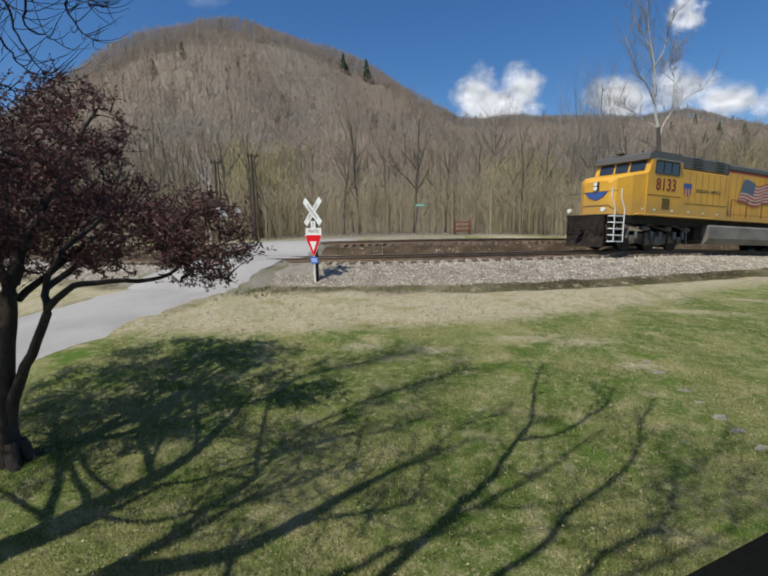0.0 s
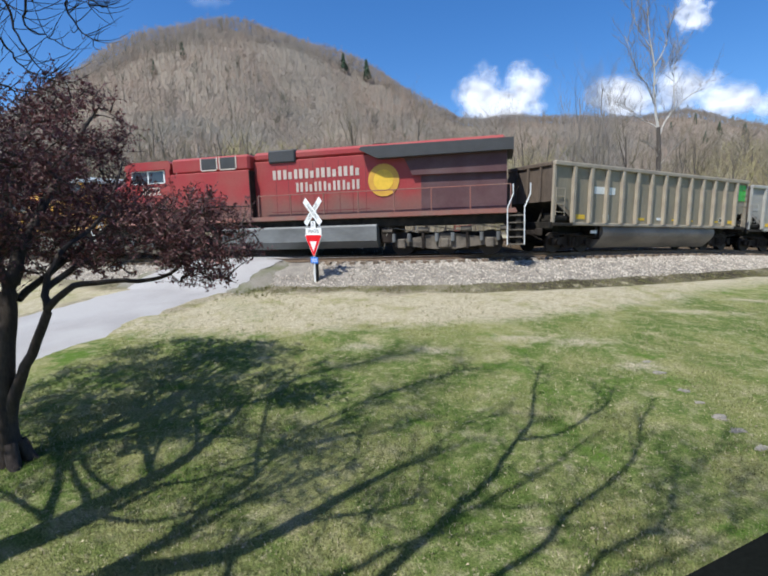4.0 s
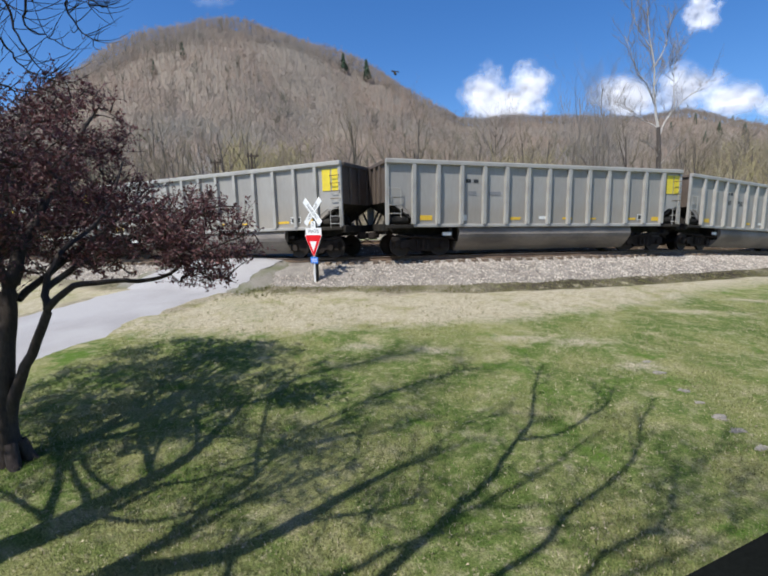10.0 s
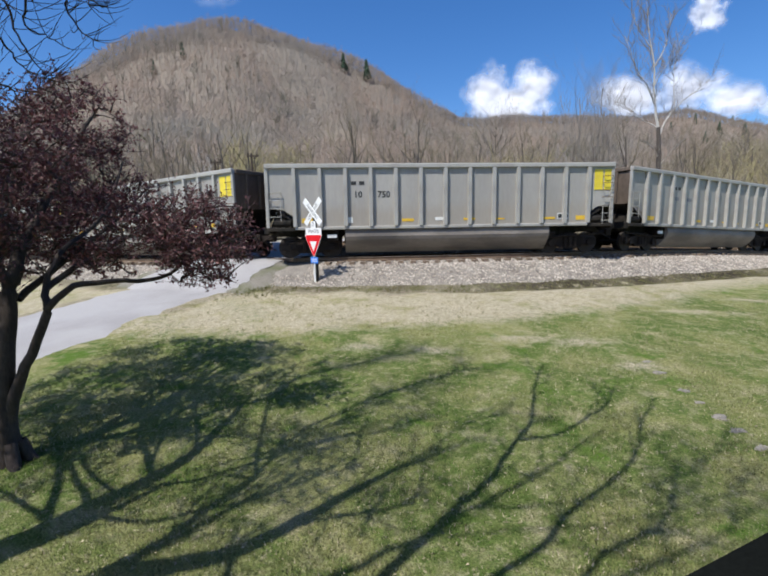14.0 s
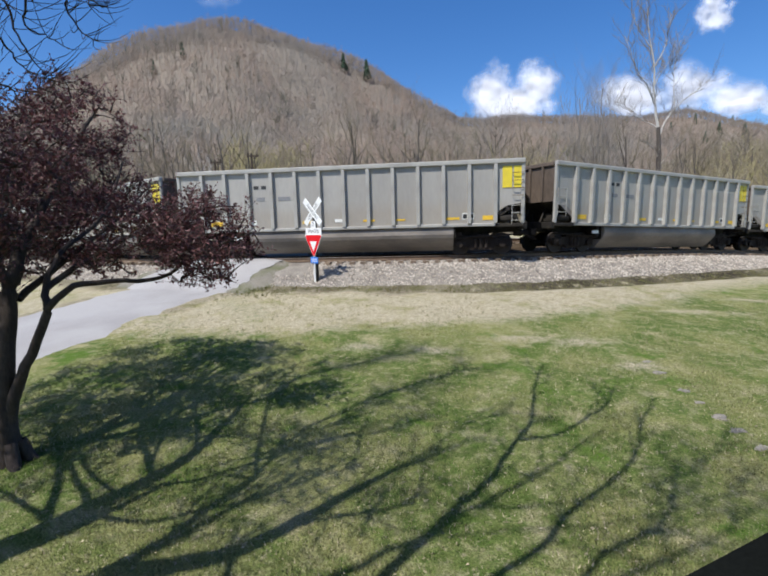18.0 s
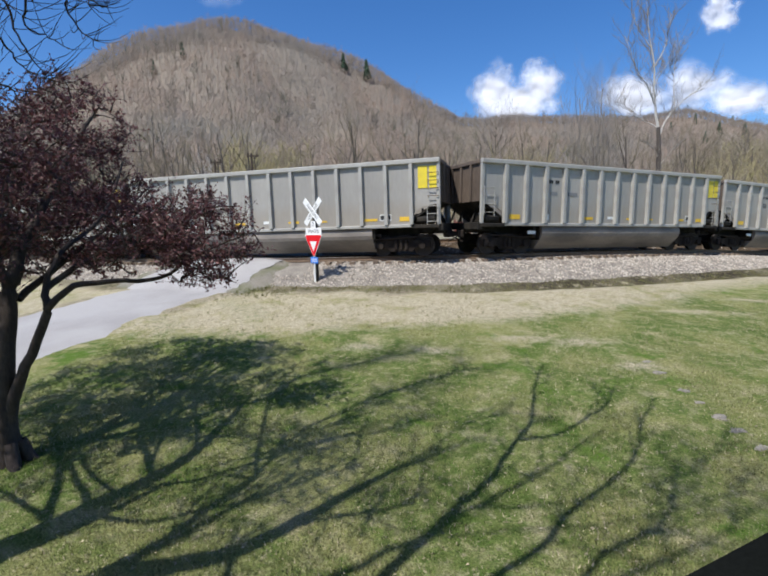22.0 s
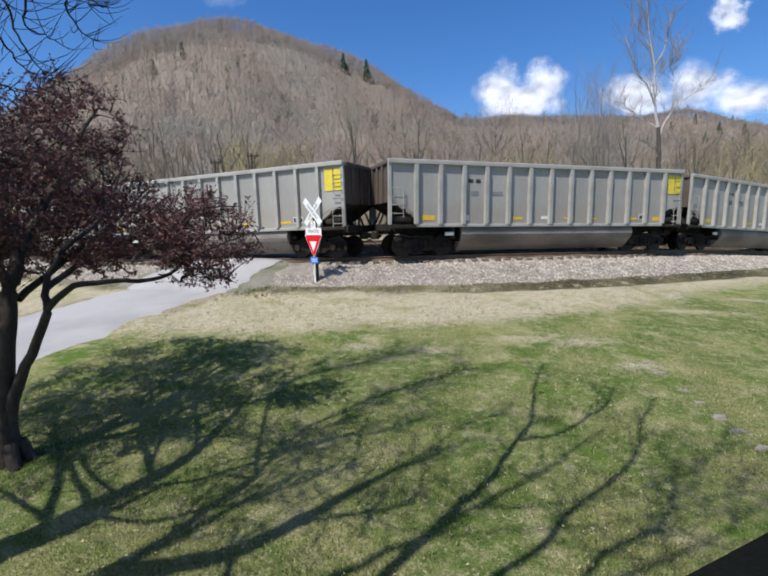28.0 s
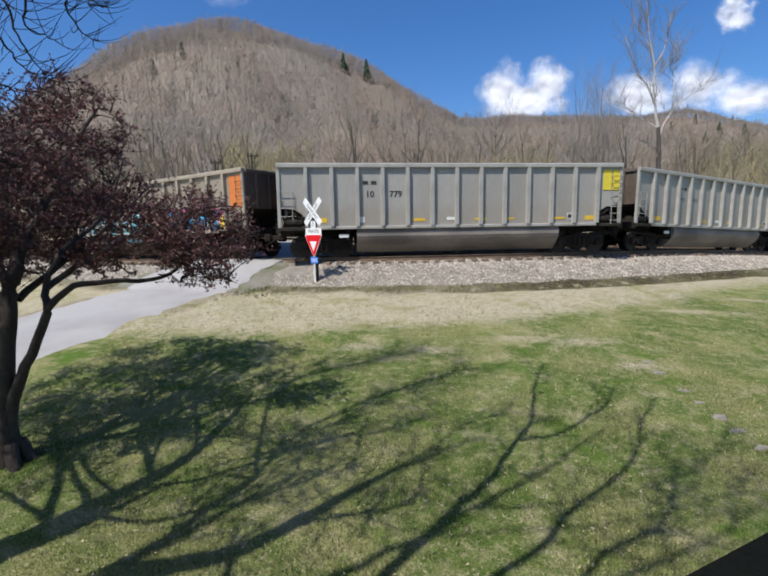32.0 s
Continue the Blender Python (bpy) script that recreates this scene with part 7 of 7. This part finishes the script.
def weeds():
    """Coarse tufts along the foot of the ballast and the road's verge."""
    rng = np.random.default_rng(31)
    n = 4600
    x = np.concatenate([rng.normal(-4.4, 0.7, 1300), rng.uniform(-3, 22, 3000), rng.uniform(-7, 4, n - 4300)])
    d = np.concatenate([rng.normal(2.3, 0.55, 1300), rng.normal(2.35, 0.3, 3000) , rng.uniform(3, 7, n - 4300)])
    y = np.interp(x, TX, TY) - d * np.sqrt(1 + np.interp(x, TX, TG) ** 2)
    off = np.abs(x - np.interp(y, [p[1] for p in ROAD], [p[0] for p in ROAD]))
    keep = (off > 2.9) & (np.sin(x * 3.1 + 2 * np.sin(y * 1.7)) + rng.uniform(-1, 1, n) > -0.3)
    x, y = x[keep], y[keep]
    n = len(x)
    tv = np.array([(-0.1, 0, -0.2), (0.1, 0, -0.2), (0.35, 0.3, 1.0), (-0.1, 0.1, -0.2), (0.05, -0.1, -0.2), (-0.4, -0.1, 0.8), (0, -0.1, -0.2), (0.1, 0.1, -0.2), (0.1, -0.45, 0.7)])
    h = rng.uniform(0.04, 0.12, n)
    mt = mat("weed_tufts", (0.15, 0.155, 0.055), 0.9, 0, 0.2, 0.9, 6, tint=(0.20, 0.16, 0.09), amount=0.9, per_island=0.4, spec=0.05)
    scatter_mesh("weeds", [(tv, np.array([(0, 1, 2), (3, 4, 5), (6, 7, 8)]))], np.stack([x, y, ground_z(x, y)], 1), np.stack([h, h], 1), rng.uniform(0, 6.28, n), np.zeros(n, int), mt, "low olive weeds along the railway bank", "weeds")


weeds()


def fallen_leaves():
    rng = np.random.default_rng(12)
    n = 520
    y = 4.0 + 9 * rng.random(n) ** 1.3
    x = rng.uniform(-0.9, 0.95, n) * y
    keep = ~((x < -6.8) & (y > 8))
    x, y = x[keep], y[keep]
    n = len(x)
    tv = np.array([(-1, 0, 0.1), (0, -0.5, 0.5), (1, 0.1, 0.25), (0.1, 0.55, 0.9)])
    s = rng.uniform(0.01, 0.024, n)
    mt = mat("pale_fallen_leaves", (0.40, 0.34, 0.21), 0.8, 0, 0.1, 2, 10, tint=(0.36, 0.28, 0.19), amount=0.7, per_island=0.35)
    scatter_mesh("fallen_leaves", [(tv, np.array([(0, 1, 2), (0, 2, 3)]))], np.stack([x, y, ground_z(x, y) + 0.025], 1), np.stack([s, s], 1), rng.uniform(0, 6.28, n), np.zeros(n, int), mt, "pale dry leaves scattered over the lawn", "leaves")


fallen_leaves()


def stepping_stones():
    rng = random.Random(6)
    mt = mat("grey_field_stone", (0.25, 0.225, 0.18), 0.95, 0, 0.2, 6, 40, bump=0.01, amount=0.6, per_object=0.15)
    for x, y, r in STONES:
        bm = B()
        pts = []
        for i in range(9):
            a = 2 * math.pi * i / 9
            k = rng.uniform(0.5, 1.25)
            pts.append((r * k * math.cos(a), 0.7 * r * k * math.sin(a)))
        prism(bm, pts, -0.06, 0.012, axis="z")
        bmesh.ops.bevel(bm, geom=bm.edges[:], offset=0.012, segments=1, affect='EDGES')
        root = part("flat_stone", bm, mt)
        root.location = (x, y, gz(x, y))
        tagged(root, "flat grey stone lying in the lawn", "stone", group="stones in the lawn")


STONES = [(5.53, 9.45, 0.13), (5.48, 8.88, 0.15), (5.42, 8.07, 0.14), (5.43, 7.61, 0.11), (5.42, 7.10, 0.15), (5.39, 6.69, 0.16), (5.41, 6.23, 0.15)]
stepping_stones()


# ======== clouds ========
def cloud_material(seed, lumps, sx, sz, dense):
    m = bpy.data.materials.new("white_cloud")
    m.use_nodes = True
    n, l = m.node_tree.nodes, m.node_tree.links
    bs = n["Principled BSDF"]
    bs.inputs["Base Color"].default_value = (0.95, 0.95, 0.96, 1)
    bs.inputs["Roughness"].default_value = 1.0
    bs.inputs["Specular IOR Level"].default_value = 0.0
    tc = n.new("ShaderNodeTexCoord")
    a = n.new("ShaderNodeTexNoise")
    a.inputs["Scale"].default_value = 3.2 / sx
    a.inputs["Detail"].default_value = 9
    a.inputs["Roughness"].default_value = 0.58
    mp = n.new("ShaderNodeMapping")
    mp.inputs["Location"].default_value = (seed, seed * 2.0, 0)
    l.new(tc.outputs["Object"], mp.inputs["Vector"])
    l.new(mp.outputs["Vector"], a.inputs["Vector"])
    best = None
    for cx, cz, rx, rz in lumps:
        q = n.new("ShaderNodeMapping")
        q.vector_type = 'POINT'
        q.inputs["Location"].default_value = (-cx / rx, 0, -cz / rz)
        q.inputs["Scale"].default_value = (1 / rx, 0, 1 / rz)
        l.new(tc.outputs["Object"], q.inputs["Vector"])
        ln = n.new("ShaderNodeVectorMath")
        ln.operation = 'LENGTH'
        l.new(q.outputs["Vector"], ln.inputs[0])
        if best is None:
            best = ln.outputs["Value"]
        else:
            mn = n.new("ShaderNodeMath")
            mn.operation = 'SMOOTH_MIN'
            mn.inputs[2].default_value = 0.3
            l.new(best, mn.inputs[0])
            l.new(ln.outputs["Value"], mn.inputs[1])
            best = mn.outputs["Value"]
    sub = n.new("ShaderNodeMath")
    sub.operation = 'MULTIPLY_ADD'
    sub.inputs[1].default_value = 2.3
    l.new(a.outputs["Fac"], sub.inputs[0])
    neg = n.new("ShaderNodeMath")
    neg.operation = 'MULTIPLY_ADD'
    neg.inputs[1].default_value = -1.0
    neg.inputs[2].default_value = -0.34
    l.new(best, neg.inputs[0])
    l.new(neg.outputs["Value"], sub.inputs[2])
    r = n.new("ShaderNodeMapRange")
    r.interpolation_type = 'SMOOTHSTEP'
    r.inputs["From Min"].default_value = -0.35
    r.inputs["From Max"].default_value = 0.45
    r.inputs["To Max"].default_value = dense
    l.new(sub.outputs["Value"], r.inputs["Value"])
    l.new(r.outputs["Result"], bs.inputs["Alpha"])
    return m


def cloud(at, w, h, seed, lumps, label, dense=1.0):
    """A far bank of cloud: a billowing sheet that thins out to its edge."""
    nx, nz = 60, 40
    V, F = [], []
    for j in range(nz + 1):
        for i in range(nx + 1):
            x, z = (i / nx - 0.5) * w, (j / nz - 0.5) * h
            V.append((x, -0.018 * w * (noise.fractal(Vector((x / w * 5 + seed, z / w * 5, seed)), 1.0, 2.0, 5) + 0.3), z))
    for j in range(nz):
        for i in range(nx):
            a = j * (nx + 1) + i
            F.append((a, a + 1, a + nx + 2, a + nx + 1))
    ob = pymesh("cloud", V, F, cloud_material(seed, lumps, w, h, dense), smooth=True)
    ob.visible_shadow = False
    ob.location = at
    return tagged(ob, label, "cloud", group="fair-weather clouds")


CLOUDS = [
    (cloud((376, 1500, 415), 420, 240, 3.1, [(-70, 0, 75, 85), (65, 10, 70, 75), (0, -40, 120, 60)], "bright white cumulus cloud low over the ridge"), (82, 0, 12)),
    (cloud((880, 1500, 395), 640, 240, 7.7, [(-120, 10, 110, 70), (60, 20, 120, 75), (200, -20, 100, 50)], "long white cumulus bank behind the sycamore"), (60, 0, 5)),
    (cloud((945, 1500, 640), 230, 200, 5.3, [(0, 18, 58, 62), (18, -16, 42, 40)], "small ragged white cloud high up", 0.85), (150, 0, -2)),
    (cloud((1230, 1500, 370), 260, 150, 9.2, [(0, 0, 80, 40)], "thin white wisp of cloud over the far ridge", 0.6), (60, 0, 0)),
    (cloud((-500, 1500, 705), 260, 110, 11.4, [(0, 0, 70, 25)], "faint thin wisp of high cloud", 0.13), (60, 0, 0))]


# ======== the bee that flies up past the eye ========
def bee():
    root = new("bee")
    tagged(root, "small dark bee in flight", "insect")
    fur = mat("black_bee_fur", (0.02, 0.018, 0.015), 0.8, 0, 0.2, 400, 900, tint=(0.06, 0.045, 0.02), amount=0.6)
    film = mat("smoky_bee_wing", (0.035, 0.033, 0.03), 0.4, 0, 0.1, 300, 900)
    for name, x, r, long in (("head", 0.0085, 0.0024, 0.9), ("thorax", 0.0045, 0.0036, 1.0), ("abdomen", -0.0035, 0.0042, 1.5)):
        bm = B()
        bmesh.ops.create_uvsphere(bm, u_segments=12, v_segments=8, radius=r, matrix=Matrix.Translation((x, 0, 0)) @ Matrix.Diagonal((long, 1, 0.9, 1)))
        part(name, bm, fur, root, smooth=True)
    for side in (-1, 1):
        outline = [(0.005, 0.002), (0.006, 0.008), (0.003, 0.0125), (-0.001, 0.013), (-0.003, 0.009), (0.001, 0.003)]
        bm = prism(B(), [(x, side * y) for x, y in outline], 0.0034, 0.0036, axis="z")
        part("wing", bm, film, root)
    return root


BEE = bee()


def motions():
    for ob, way in CLOUDS:
        start = ob.location.copy()
        walk(ob, [(0.0, Matrix.Translation(start)), (32.0, Matrix.Translation(start + Vector(way)))])
    # the bee leaves the eave, climbs past the eye and settles on top of the house wall
    rise = pose(0, 0, 0, 0, -50, 115)
    rest = pose(0, 0, 0, 0, 0, 115)
    flight = [(0.0, (1.67, 1.12, -0.025), rest), (9.65, (1.67, 1.12, -0.025), rest)]
    flight += [(t, at, rise) for t, at in [(9.8, (0.174, 1.117, 0.214)), (9.9, (0.107, 1.474, 1.459)), (10.0, (0.047, 1.428, 1.656)), (10.1, (-0.024, 1.383, 1.779)), (10.2, (-0.102, 1.314, 1.917))]]
    flight += [(10.9, (-1.2, -4.45, 5.605), rest), (32.0, (-1.2, -4.45, 5.605), rest)]
    walk(BEE, [(t, Matrix.Translation(at) @ turn) for t, at, turn in flight])
    for thing, mid, reach in TRAIN:
        times = {0.0, 32.0}
        for k in range(129):
            t = k * 0.25
            s = rolled(t) + mid
            if -50 < s < 62 or k % 8 == 0:
                times.add(t)
        walk(thing, [(t, seat(rolled(t) + mid, reach)) for t in sorted(times)])


motions()
